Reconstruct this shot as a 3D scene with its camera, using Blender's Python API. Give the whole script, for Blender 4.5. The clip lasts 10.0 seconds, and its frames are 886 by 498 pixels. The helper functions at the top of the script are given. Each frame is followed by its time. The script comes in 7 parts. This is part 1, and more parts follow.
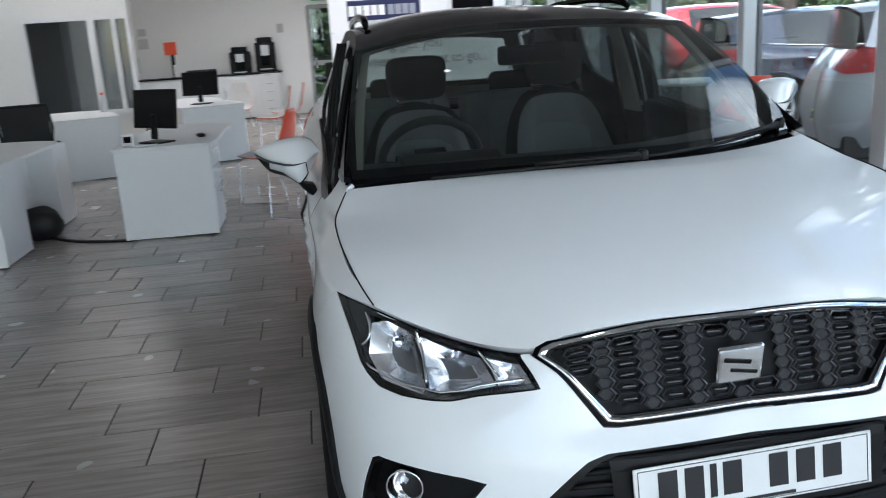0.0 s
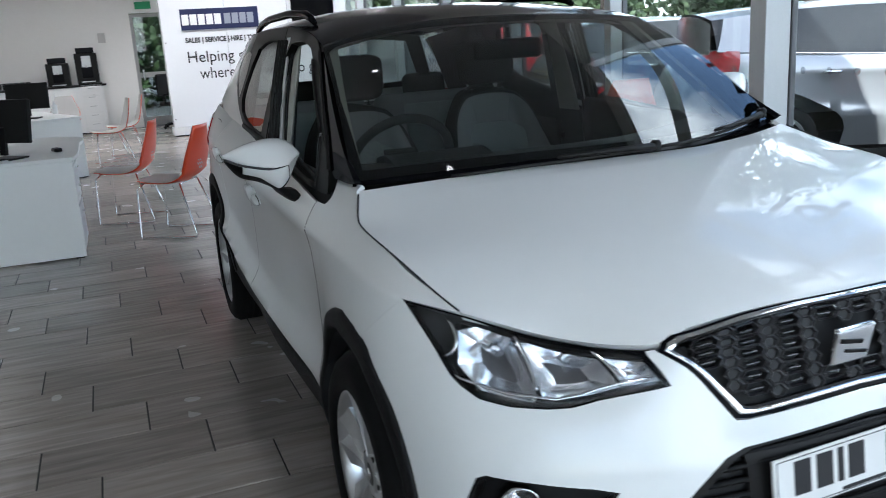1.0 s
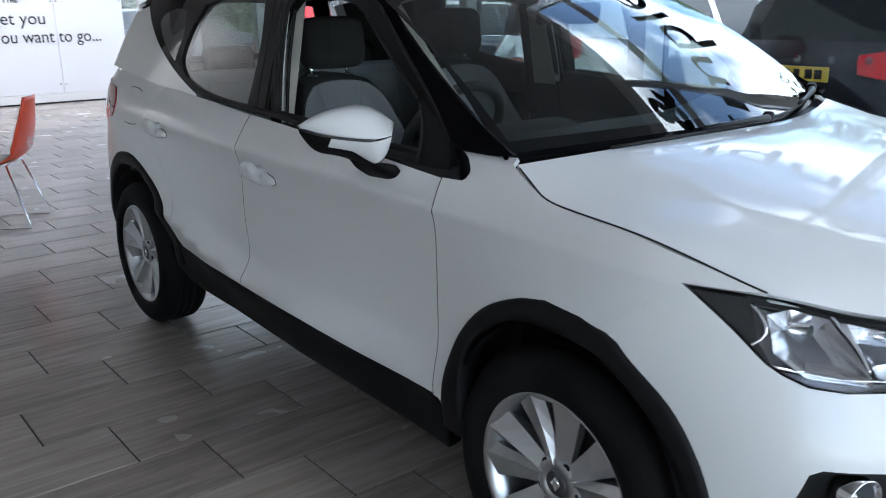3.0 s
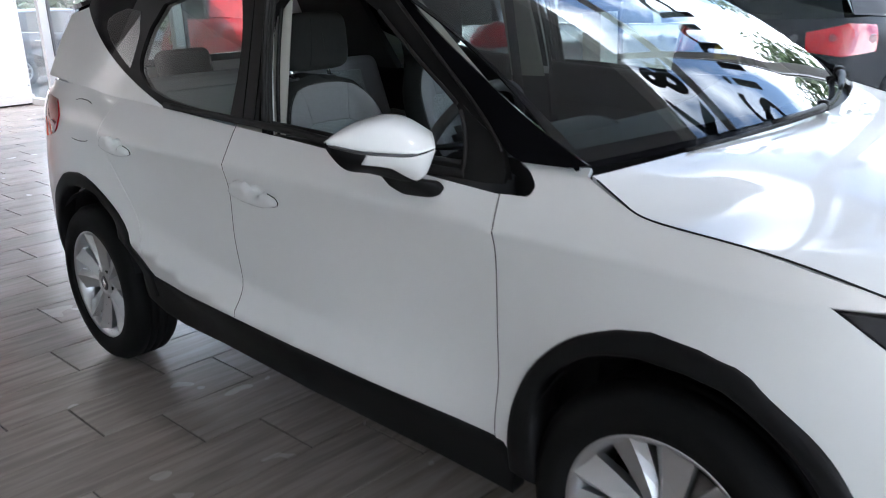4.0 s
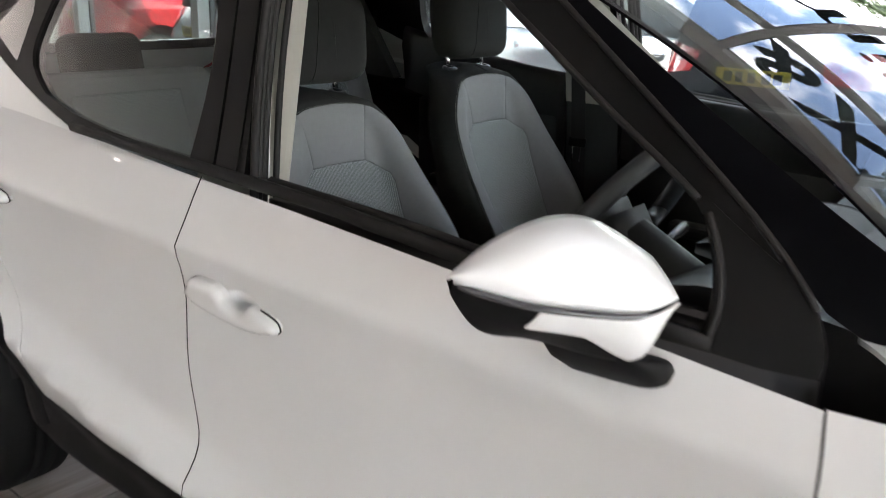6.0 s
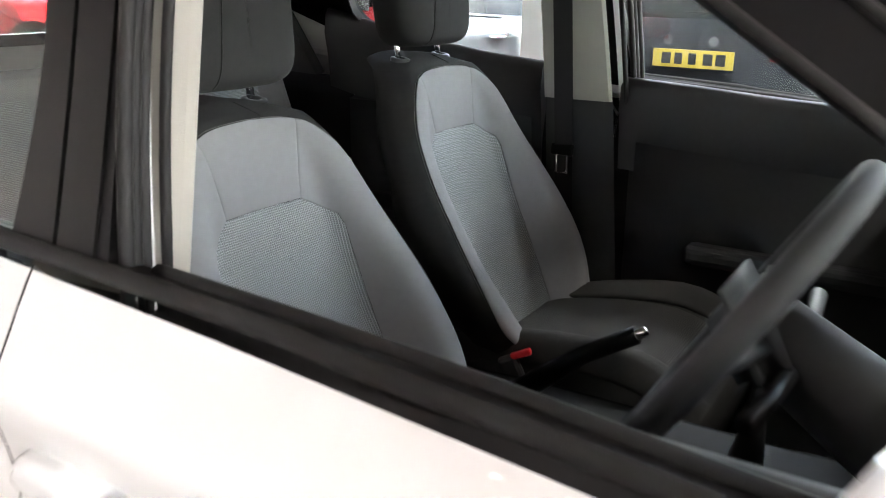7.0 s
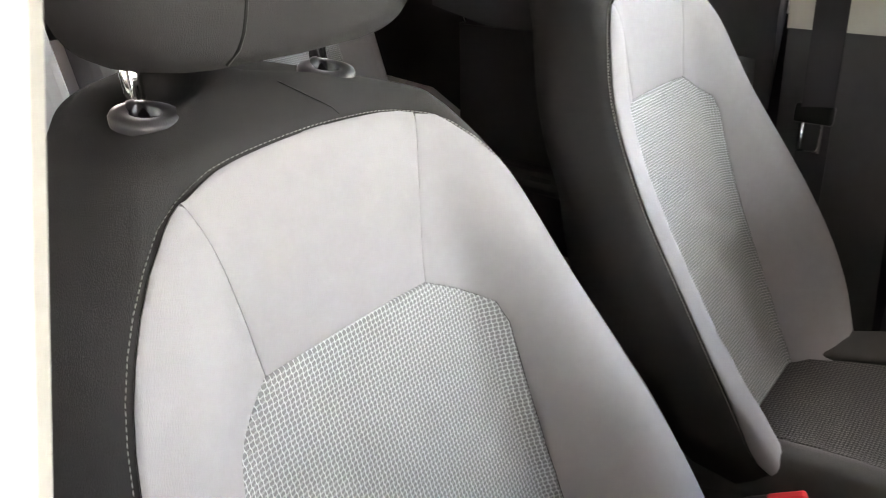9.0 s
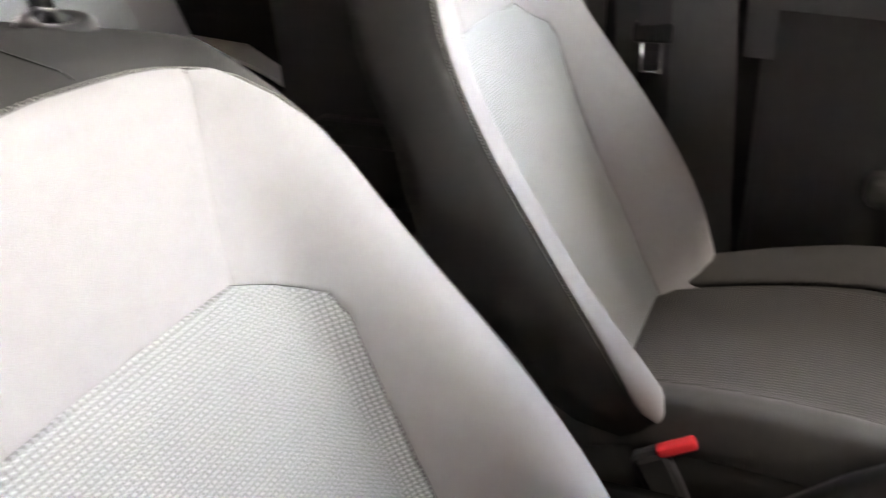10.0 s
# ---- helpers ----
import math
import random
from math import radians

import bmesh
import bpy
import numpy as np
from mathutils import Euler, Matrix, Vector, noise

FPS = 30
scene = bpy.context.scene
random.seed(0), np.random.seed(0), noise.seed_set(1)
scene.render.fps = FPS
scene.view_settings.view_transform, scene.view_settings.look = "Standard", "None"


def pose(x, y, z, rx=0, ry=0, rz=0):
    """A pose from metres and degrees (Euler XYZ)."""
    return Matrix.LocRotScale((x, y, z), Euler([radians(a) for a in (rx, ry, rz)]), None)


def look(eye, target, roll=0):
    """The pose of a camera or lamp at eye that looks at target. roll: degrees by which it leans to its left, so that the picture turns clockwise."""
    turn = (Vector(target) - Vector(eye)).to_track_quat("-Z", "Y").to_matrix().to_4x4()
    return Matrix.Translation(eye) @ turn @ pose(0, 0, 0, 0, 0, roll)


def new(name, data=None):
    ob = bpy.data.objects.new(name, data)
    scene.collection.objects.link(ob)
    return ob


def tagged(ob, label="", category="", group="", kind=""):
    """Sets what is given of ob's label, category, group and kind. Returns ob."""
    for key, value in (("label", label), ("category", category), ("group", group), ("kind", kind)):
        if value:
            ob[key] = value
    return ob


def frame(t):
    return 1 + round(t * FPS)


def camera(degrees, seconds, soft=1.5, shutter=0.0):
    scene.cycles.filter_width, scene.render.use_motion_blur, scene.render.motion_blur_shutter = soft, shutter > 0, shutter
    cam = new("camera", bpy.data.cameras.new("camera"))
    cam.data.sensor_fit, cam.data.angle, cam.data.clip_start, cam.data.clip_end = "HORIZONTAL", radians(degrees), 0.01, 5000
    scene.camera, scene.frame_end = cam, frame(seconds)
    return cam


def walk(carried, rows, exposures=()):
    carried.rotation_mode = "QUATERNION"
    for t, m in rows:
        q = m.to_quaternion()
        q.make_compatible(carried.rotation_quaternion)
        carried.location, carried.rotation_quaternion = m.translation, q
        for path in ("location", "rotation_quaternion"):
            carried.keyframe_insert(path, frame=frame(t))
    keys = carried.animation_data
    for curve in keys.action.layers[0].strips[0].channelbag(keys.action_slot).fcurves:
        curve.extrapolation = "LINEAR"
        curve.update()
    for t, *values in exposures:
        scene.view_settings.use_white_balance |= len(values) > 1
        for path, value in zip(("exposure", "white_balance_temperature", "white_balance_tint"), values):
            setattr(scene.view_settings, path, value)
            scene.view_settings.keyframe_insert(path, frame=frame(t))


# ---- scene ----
cam = camera(55.3, 10.0, 0.9, 0.4)
PATH = [
    (0, (-0.815, -1.376, 1.453), (-0.532, 0.542, 0.961), -3.6),
    (0.5, (-1.095, -1.32, 1.436), (-0.56, 0.544, 0.948), -3.2),
    (1, (-1.323, -1.087, 1.419), (-0.633, 0.725, 0.932), -3.5),
    (1.5, (-1.578, -0.946, 1.415), (-0.782, 0.822, 0.925), -3.6),
    (2, (-1.798, -0.809, 1.432), (-0.841, 0.874, 0.93), -3.8),
    (2.5, (-1.957, -0.566, 1.398), (-0.852, 1.024, 0.896), -2.1),
    (2.7, (-2.022, -0.46, 1.384), (-0.874, 1.094, 0.867), -1.2),
    (3.8, (-2.204, -0.005, 1.396), (-0.872, 1.364, 0.803), -2.4),
    (4, (-2.167, 0.104, 1.404), (-0.815, 1.461, 0.826), -2.6),
    (4.5, (-2.089, 0.396, 1.399), (-0.737, 1.762, 0.845), -2.2),
    (5, (-2.008, 0.691, 1.405), (-0.595, 1.959, 0.775), -2.7),
    (5.5, (-1.831, 0.903, 1.375), (-0.343, 2.072, 0.728), 0.2),
    (6, (-1.664, 1.122, 1.38), (-0.161, 2.303, 0.793), 1.9),
    (6.2, (-1.611, 1.217, 1.37), (-0.068, 2.353, 0.795), 1.8),
    (7.3, (-1.13, 1.695, 1.325), (0.497, 2.682, 0.71), 0.6),
    (7.5, (-1.078, 1.747, 1.344), (0.482, 2.823, 0.704), 0.7),
    (8, (-0.903, 1.954, 1.314), (0.671, 2.983, 0.633), 0.5),
    (8.5, (-0.78, 2.056, 1.267), (0.801, 2.985, 0.469), 2.9),
    (9, (-0.699, 2.128, 1.277), (0.772, 3.21, 0.461), -0.3),
    (9.5, (-0.645, 2.157, 1.272), (0.829, 3.211, 0.424), -2.4),
    (10, (-0.584, 2.175, 1.237), (1.014, 2.947, 0.314), -3.2),
]
walk(cam, [(t, look(e, a, r)) for t, e, a, r in PATH],
     [(0, 1.55, 5900, 13), (2.5, 1.67, 5750, 14), (4.0, 2.26, 6050, 19), (5.0, 2.64, 6600, 21), (6.2, 3.06, 6850, 23), (7.5, 4.60, 7000, 26), (8.5, 5.02, 7450, 31), (9.1, 5.02, 7450, 31), (10.0, 5.42, 7650, 33)])


# ---- daylight: partly cloudy sky and a sun beyond the glass wall ----
world = bpy.data.worlds.new("sky")
scene.world = world
world.use_nodes = True
wn, wl = world.node_tree.nodes, world.node_tree.links
wn.clear()
w_out = wn.new("ShaderNodeOutputWorld")
w_bg = wn.new("ShaderNodeBackground")
w_sky = wn.new("ShaderNodeTexSky")
w_sky.sky_type, w_sky.sun_disc = "NISHITA", False
w_sky.sun_elevation, w_sky.sun_rotation = radians(50), radians(210)
w_mix = wn.new("ShaderNodeMixRGB")
w_noise = wn.new("ShaderNodeTexNoise")
w_noise.inputs["Scale"].default_value, w_noise.inputs["Detail"].default_value = 3.2, 7
w_ramp = wn.new("ShaderNodeValToRGB")
w_ramp.color_ramp.elements[0].position, w_ramp.color_ramp.elements[1].position = 0.43, 0.59
w_tc = wn.new("ShaderNodeTexCoord")
w_mix.inputs[2].default_value = (13.0, 13.2, 13.7, 1)
wl.new(w_tc.outputs["Generated"], w_noise.inputs["Vector"])
wl.new(w_noise.outputs["Fac"], w_ramp.inputs["Fac"])
wl.new(w_ramp.outputs["Color"], w_mix.inputs[0])
wl.new(w_sky.outputs["Color"], w_mix.inputs[1])
wl.new(w_mix.outputs["Color"], w_bg.inputs["Color"])
w_bg.inputs["Strength"].default_value = 0.15
wl.new(w_bg.outputs["Background"], w_out.inputs["Surface"])

sun = new("sun", bpy.data.lights.new("sun", "SUN"))
sun.data.energy, sun.data.angle, sun.data.color = 4.5, radians(0.6), (1.0, 0.96, 0.9)
sun.matrix_world = look((0, 0, 0), (.5 * math.cos(radians(50)), .86 * math.cos(radians(50)), -math.sin(radians(50))))  # over the roof from behind the camera


# ---- materials ----
def material(name, base, rough=0.5, metal=0.0, coat=0.0, coat_rough=0.03, spec=0.5, vary=0.0, scale=8.0, bump=0.0, bump_scale=60.0, rough_vary=0.0, emit=None, transmission=0.0):
    """A Principled material with colour variation at two scales and fine relief."""
    mat = bpy.data.materials.new(name)
    mat.use_nodes = True
    n, l = mat.node_tree.nodes, mat.node_tree.links
    p = n["Principled BSDF"]
    p.inputs["Base Color"].default_value = (*base, 1)
    p.inputs["Roughness"].default_value, p.inputs["Metallic"].default_value = rough, metal
    p.inputs["Coat Weight"].default_value, p.inputs["Coat Roughness"].default_value = coat, coat_rough
    p.inputs["Specular IOR Level"].default_value = spec
    p.inputs["Transmission Weight"].default_value = transmission
    if emit:
        p.inputs["Emission Color"].default_value = (*emit[0], 1)
        p.inputs["Emission Strength"].default_value = emit[1]
    tc = n.new("ShaderNodeTexCoord")
    if vary > 0 or rough_vary > 0:
        big, fine, both = n.new("ShaderNodeTexNoise"), n.new("ShaderNodeTexNoise"), n.new("ShaderNodeMath")
        big.inputs["Scale"].default_value, fine.inputs["Scale"].default_value = scale * 0.25, scale * 6
        big.inputs["Detail"].default_value, fine.inputs["Detail"].default_value = 3, 5
        both.operation = "ADD"
        l.new(tc.outputs["Object"], big.inputs["Vector"])
        l.new(tc.outputs["Object"], fine.inputs["Vector"])
        l.new(big.outputs["Fac"], both.inputs[0])
        l.new(fine.outputs["Fac"], both.inputs[1])
        if vary > 0:
            to = n.new("ShaderNodeMapRange")
            to.inputs["From Min"].default_value, to.inputs["From Max"].default_value = 0.6, 1.4
            to.inputs["To Min"].default_value, to.inputs["To Max"].default_value = 1 - vary, 1 + vary
            hsv = n.new("ShaderNodeHueSaturation")
            hsv.inputs["Color"].default_value = (*base, 1)
            l.new(both.outputs[0], to.inputs["Value"])
            l.new(to.outputs["Result"], hsv.inputs["Value"])
            l.new(hsv.outputs["Color"], p.inputs["Base Color"])
        if rough_vary > 0:
            to = n.new("ShaderNodeMapRange")
            to.inputs["From Min"].default_value, to.inputs["From Max"].default_value = 0.6, 1.4
            to.inputs["To Min"].default_value, to.inputs["To Max"].default_value = max(0.02, rough - rough_vary), rough + rough_vary
            l.new(both.outputs[0], to.inputs["Value"])
            l.new(to.outputs["Result"], p.inputs["Roughness"])
    if bump > 0:
        grain, bn = n.new("ShaderNodeTexNoise"), n.new("ShaderNodeBump")
        grain.inputs["Scale"].default_value, grain.inputs["Detail"].default_value = bump_scale, 6
        bn.inputs["Strength"].default_value, bn.inputs["Distance"].default_value = bump, 0.002
        l.new(tc.outputs["Object"], grain.inputs["Vector"])
        l.new(grain.outputs["Fac"], bn.inputs["Height"])
        l.new(bn.outputs["Normal"], p.inputs["Normal"])
    return mat


def glass(name, tint=(0.9, 0.95, 0.93), ior=1.5, gloss=1.0):
    """Thin glass: see-through with a tint, mirrored by Fresnel."""
    mat = bpy.data.materials.new(name)
    mat.use_nodes = True
    n, l = mat.node_tree.nodes, mat.node_tree.links
    n.clear()
    out, mix, clear, shine, lw = (n.new("ShaderNode" + k) for k in ("OutputMaterial", "MixShader", "BsdfTransparent", "BsdfGlossy", "LayerWeight"))
    clear.inputs["Color"].default_value = (*tint, 1)
    shine.inputs["Roughness"].default_value = 0.0
    shine.inputs["Color"].default_value = (gloss, gloss, gloss, 1)
    f0 = ((ior - 1) / (ior + 1)) ** 2
    lw.inputs["Blend"].default_value = .5
    power, scale_up = n.new("ShaderNodeMath"), n.new("ShaderNodeMath")
    power.operation, scale_up.operation = "POWER", "MULTIPLY_ADD"
    power.inputs[1].default_value, scale_up.inputs[1].default_value, scale_up.inputs[2].default_value = 4.0, 1 - f0, f0
    l.new(lw.outputs["Facing"], power.inputs[0])
    l.new(power.outputs[0], scale_up.inputs[0])
    l.new(scale_up.outputs[0], mix.inputs[0])
    l.new(clear.outputs[0], mix.inputs[1])
    l.new(shine.outputs[0], mix.inputs[2])
    l.new(mix.outputs[0], out.inputs["Surface"])
    return mat


M_PAINT = material("white_car_paint", (0.79, 0.80, 0.79), 0.32, coat=0.85, coat_rough=0.02, vary=0.012, scale=3)
M_BLACK_GLOSS = material("black_gloss_paint", (0.004, 0.004, 0.005), 0.10, spec=0.035)
M_CLAD = material("black_grained_plastic", (0.007, 0.007, 0.0075), 0.55, spec=0.16, bump=0.25, bump_scale=900, vary=0.08, scale=20)
M_TRIM = material("black_satin_trim", (0.008, 0.0075, 0.0075), 0.4, spec=0.16, vary=0.1, scale=30)
# near-black parts, and shade put into the colour of gaps and hollows
M_DARK = material("dark_parts_and_gap_shade", (0.006, 0.006, 0.007), 0.8, vary=0.1)
M_RUBBER = material("black_rubber_seal", (0.012, 0.0115, 0.011), 0.6, spec=0.28, bump=0.2, bump_scale=300)
M_TYRE = material("tyre_rubber", (0.006, 0.006, 0.006), 0.68, spec=0.14, bump=0.35, bump_scale=220, vary=0.15, scale=14)
M_CHROME = material("chrome", (0.83, 0.84, 0.85), 0.07, 1.0, rough_vary=0.03, scale=20)
M_ALLOY = material("silver_alloy", (0.56, 0.57, 0.58), 0.30, 0.92, rough_vary=0.03, scale=18)
M_ALLOY_DARK = material("shaded_alloy", (0.16, 0.16, 0.17), 0.4, 0.8, rough_vary=0.08, scale=18)
M_DISC = material("brake_steel", (0.25, 0.24, 0.23), 0.4, 0.9, vary=0.2, scale=40)
M_GLASS = glass("windscreen_glass", (0.42, 0.47, 0.45), 1.7)
M_GLASS_SIDE = glass("clear_side_glass", (0.84, 0.90, 0.87), 1.5)
M_GLASS_DARK = glass("tinted_window_glass", (0.54, 0.59, 0.57), 1.5)
M_LENS = glass("clear_lamp_lens", (0.97, 0.98, 0.99), 1.4)
M_PANE = glass("shop_window_glass", (0.93, 0.97, 0.95), 1.25)
M_RED_LENS = material("red_lamp_lens", (0.33, 0.006, 0.010), 0.08, coat=1.0, vary=0.1, scale=40)
M_LIGHT_TRIM = material("light_grey_pillar_trim", (0.45, 0.44, 0.39), 0.6, bump=0.1, bump_scale=500, vary=0.03)
M_SEAT = material("light_grey_seat_cloth", (0.285, 0.282, 0.289), 0.85, spec=0.2, bump=0.25, bump_scale=1400, vary=0.05, scale=14)
M_SEAT_DARK = material("charcoal_seat_cloth", (0.030, 0.0295, 0.029), 0.85, spec=0.25, bump=0.3, bump_scale=1200, vary=0.1, scale=14)
M_INTERIOR = material("black_interior_plastic", (0.042, 0.0425, 0.0435), 0.55, spec=0.36, bump=0.2, bump_scale=700, vary=0.1, scale=12)
M_BELT = material("black_belt_webbing", (0.012, 0.012, 0.013), 0.6, bump=0.3, bump_scale=900)
M_BUCKLE_RED = material("red_buckle_button", (0.65, 0.03, 0.035), 0.4, vary=0.06)
M_STITCH = material("pale_stitching", (0.30, 0.29, 0.28), 0.8)
M_WHITE_WALL = material("white_painted_wall", (0.80, 0.79, 0.76), 0.75, bump=0.06, bump_scale=120, vary=0.02, scale=3)
M_WHITE_LAM = material("white_laminate", (0.78, 0.78, 0.77), 0.35, vary=0.015, scale=4)
M_PANEL = material("white_gloss_panel", (0.82, 0.83, 0.85), 0.25, vary=0.015, scale=3)
M_CEIL = material("grey_ceiling", (0.40, 0.40, 0.40), 0.85, vary=0.02)
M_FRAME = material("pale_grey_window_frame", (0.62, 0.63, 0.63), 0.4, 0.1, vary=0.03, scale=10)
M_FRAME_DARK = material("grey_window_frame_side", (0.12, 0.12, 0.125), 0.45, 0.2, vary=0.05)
M_NAVY = material("navy_sign_blue", (0.012, 0.018, 0.075), 0.4, vary=0.05)
M_INK = material("black_lettering", (0.012, 0.012, 0.014), 0.5)
M_SIGN_WHITE = material("white_lettering", (0.82, 0.82, 0.82), 0.5)
M_SIGN_GREY = material("grey_lettering", (0.30, 0.32, 0.38), 0.5)
M_ORANGE = material("orange_red_moulded_plastic", (0.72, 0.07, 0.018), 0.3, vary=0.04, scale=8)
M_CHAIR_GREY = material("grey_white_chair_face", (0.50, 0.49, 0.47), 0.4, vary=0.04, scale=8)
M_ASPHALT = material("asphalt", (0.055, 0.055, 0.057), 0.85, bump=0.5, bump_scale=90, vary=0.25, scale=6)

# ---- the car's form: lofts over a few long rails, nose at y = 0, tail at y = 4.15, half width as +x ----
def spline(s, pts, q):
    """Natural cubic spline through pts at knots s, evaluated at q (straight on past the ends)."""
    s, pts, q = np.asarray(s, float), np.asarray(pts, float), np.asarray(q, float)
    n, h = len(s), np.diff(s)
    a, rhs = np.zeros((n, n)), np.zeros((n,) + pts.shape[1:])
    a[0, 0] = a[-1, -1] = 1
    for i in range(1, n - 1):
        a[i, i - 1], a[i, i], a[i, i + 1] = h[i - 1], 2 * (h[i - 1] + h[i]), h[i]
        rhs[i] = 6 * ((pts[i + 1] - pts[i]) / h[i] - (pts[i] - pts[i - 1]) / h[i - 1])
    m = np.linalg.solve(a, rhs)
    k = np.clip(np.searchsorted(s, q) - 1, 0, n - 2)
    shape = (-1,) + (1,) * (pts.ndim - 1)
    hk, t0, t1 = h[k].reshape(shape), (q - s[k]).reshape(shape), (s[k + 1] - q).reshape(shape)
    return (m[k] * t1**3 + m[k + 1] * t0**3) / (6 * hk) + (pts[k] / hk - m[k] * hk / 6) * t1 + (pts[k + 1] / hk - m[k + 1] * hk / 6) * t0


RAILS = [  # each rail: half width, length and height at fifteen stations from the middle of the nose to the middle of the tail
    [(0, .08, .22), (.26, .085, .22), (.42, .11, .22), (.55, .17, .23), (.70, .30, .24), (.79, .48, .25), (.855, .86, .26), (.80, 1.28, .22),
     (.80, 1.8, .22), (.80, 2.35, .22), (.82, 2.95, .24), (.855, 3.43, .27), (.785, 3.8, .27), (.66, 4.04, .27), (0, 4.10, .27)],
    [(0, .03, .44), (.26, .042, .44), (.42, .072, .44), (.56, .13, .44), (.735, .275, .44), (.825, .47, .44), (.885, .86, .44), (.842, 1.28, .41),
     (.842, 1.8, .41), (.845, 2.35, .43), (.86, 2.95, .46), (.876, 3.43, .46), (.828, 3.8, .46), (.70, 4.07, .46), (0, 4.15, .46)],
    [(0, .04, .60), (.26, .05, .60), (.42, .085, .59), (.56, .15, .58), (.735, .29, .58), (.825, .48, .58), (.88, .86, .58), (.822, 1.28, .55),
     (.822, 1.8, .55), (.83, 2.35, .57), (.85, 2.95, .60), (.874, 3.43, .60), (.828, 3.8, .60), (.71, 4.08, .60), (0, 4.15, .60)],
    [(0, .084, .69), (.26, .092, .69), (.42, .12, .69), (.56, .19, .69), (.72, .33, .70), (.812, .50, .70), (.868, .86, .70), (.825, 1.28, .68),
     (.824, 1.8, .69), (.83, 2.35, .71), (.845, 2.95, .73), (.866, 3.43, .73), (.822, 3.8, .73), (.71, 4.07, .73), (0, 4.14, .73)],
    [(0, .112, .78), (.26, .12, .78), (.42, .152, .77), (.56, .24, .765), (.705, .365, .78), (.80, .535, .79), (.848, .86, .80), (.834, 1.28, .80),
     (.834, 1.8, .81), (.84, 2.35, .825), (.85, 2.95, .845), (.856, 3.43, .85), (.812, 3.8, .86), (.70, 4.04, .86), (0, 4.12, .86)],
    [(0, .136, .862), (.26, .147, .852), (.42, .18, .826), (.56, .30, .826), (.695, .42, .864), (.79, .575, .876), (.83, .86, .888), (.845, 1.28, .902),
     (.85, 1.8, .917), (.856, 2.35, .936), (.862, 2.95, .952), (.852, 3.43, .97), (.80, 3.8, .985), (.675, 4.0, .99), (0, 4.08, .99)],
    [(0, .182, .880), (.26, .198, .874), (.42, .235, .86), (.545, .335, .86), (.67, .46, .885), (.735, .60, .925), (.735, .86, .985), (.752, 1.28, 1.022),
     (.752, 1.8, 1.035), (.755, 2.35, 1.05), (.76, 2.95, 1.075), (.755, 3.43, 1.11), (.735, 3.8, 1.13), (.63, 3.94, 1.13), (0, 4.02, 1.13)],
]
RAILS = np.array(RAILS)
MIRROR = np.array([-1, 1, 1])
RAILS = np.concatenate([RAILS[:, 2:0:-1] * MIRROR, RAILS, RAILS[:, -2:-3:-1] * MIRROR], axis=1)  # carried on past the middle, so that nose and tail run smoothly
STATION = np.concatenate([[0], np.cumsum(np.linalg.norm(np.diff(RAILS, axis=1), axis=2).mean(0))])
STATION = STATION - STATION[2]
CREASE = 5  # the shoulder line is a soft crease: the loft is split there


def body(u, v):
    """The body's skin: u runs along the rails in metres of arc, v from 0 (bottom) to 6 (window line). Half width, length, height."""
    u, v = np.broadcast_arrays(np.asarray(u, float), np.asarray(v, float))
    shape = u.shape
    u, v = u.ravel(), v.ravel()
    rails = np.stack([spline(STATION, r, u) for r in RAILS])
    low = spline_across(rails[: CREASE + 1], np.minimum(v, CREASE))
    fold = np.interp(u, [1.9, 2.4, 2.82, 3.07, 3.26, 3.45, 3.6], [1.0, 1.1, 1.24, 1.42, 1.70, 1.94, 2.1])  # a fold low on the doors, rising to the rear arch
    swell = np.clip((fold + .8 - v) / .8, 0, 1) ** 2 * np.interp(u, [1.9, 2.4, 3.1, 3.45, 3.6], [.004, .014, .044, .046, .026])
    low[:, 0] += swell * np.clip(v / .6, 0, 1) * np.clip((3.75 - u) / .2, 0, 1)
    low[:, 0] -= .055 * np.clip(fold - v, 0, .7) * np.clip((u - 2.5) / .5, 0, 1) * np.clip((3.75 - u) / .2, 0, 1) * np.clip(v / .6, 0, 1)  # tucked in below it
    below = np.clip(CREASE - v, 0, 3)
    low[:, 0] -= .024 * below * np.exp(-below / .8) * np.clip((u - 1.25) / .4, 0, 1) * np.clip((4.1 - u) / .5, 0, 1)  # hollow under the shoulder line
    f = np.clip(v - CREASE, 0, None)[:, None]
    slope = rails[6] - rails[5]
    bow = np.stack([0.012 * f[:, 0] * (1 - f[:, 0]) * 4, 0 * u, 0 * u], 1) * np.clip((u - 1.0) / 0.4, 0, 1)[:, None]
    up = rails[5] + slope * f + bow
    return np.where(v[:, None] <= CREASE, low, up).reshape(shape + (3,))


def spline_across(rails, v):
    n = len(rails)
    k = np.clip(v.astype(int), 0, n - 2)
    t = (v - k)[:, None]
    cols = np.arange(rails.shape[1])
    p = lambda i: rails[np.clip(i, 0, n - 1), cols]
    p0, p1, p2, p3 = p(k - 1), p(k), p(k + 1), p(k + 2)
    m1, m2 = (p2 - p0) / 2, (p3 - p1) / 2
    m1 = np.where((k == 0)[:, None], p2 - p1, m1)
    m2 = np.where((k == n - 2)[:, None], p2 - p1, m2)
    return (2 * t**3 - 3 * t**2 + 1) * p1 + (t**3 - 2 * t**2 + t) * m1 + (-2 * t**3 + 3 * t**2) * p2 + (t**3 - t**2) * m2


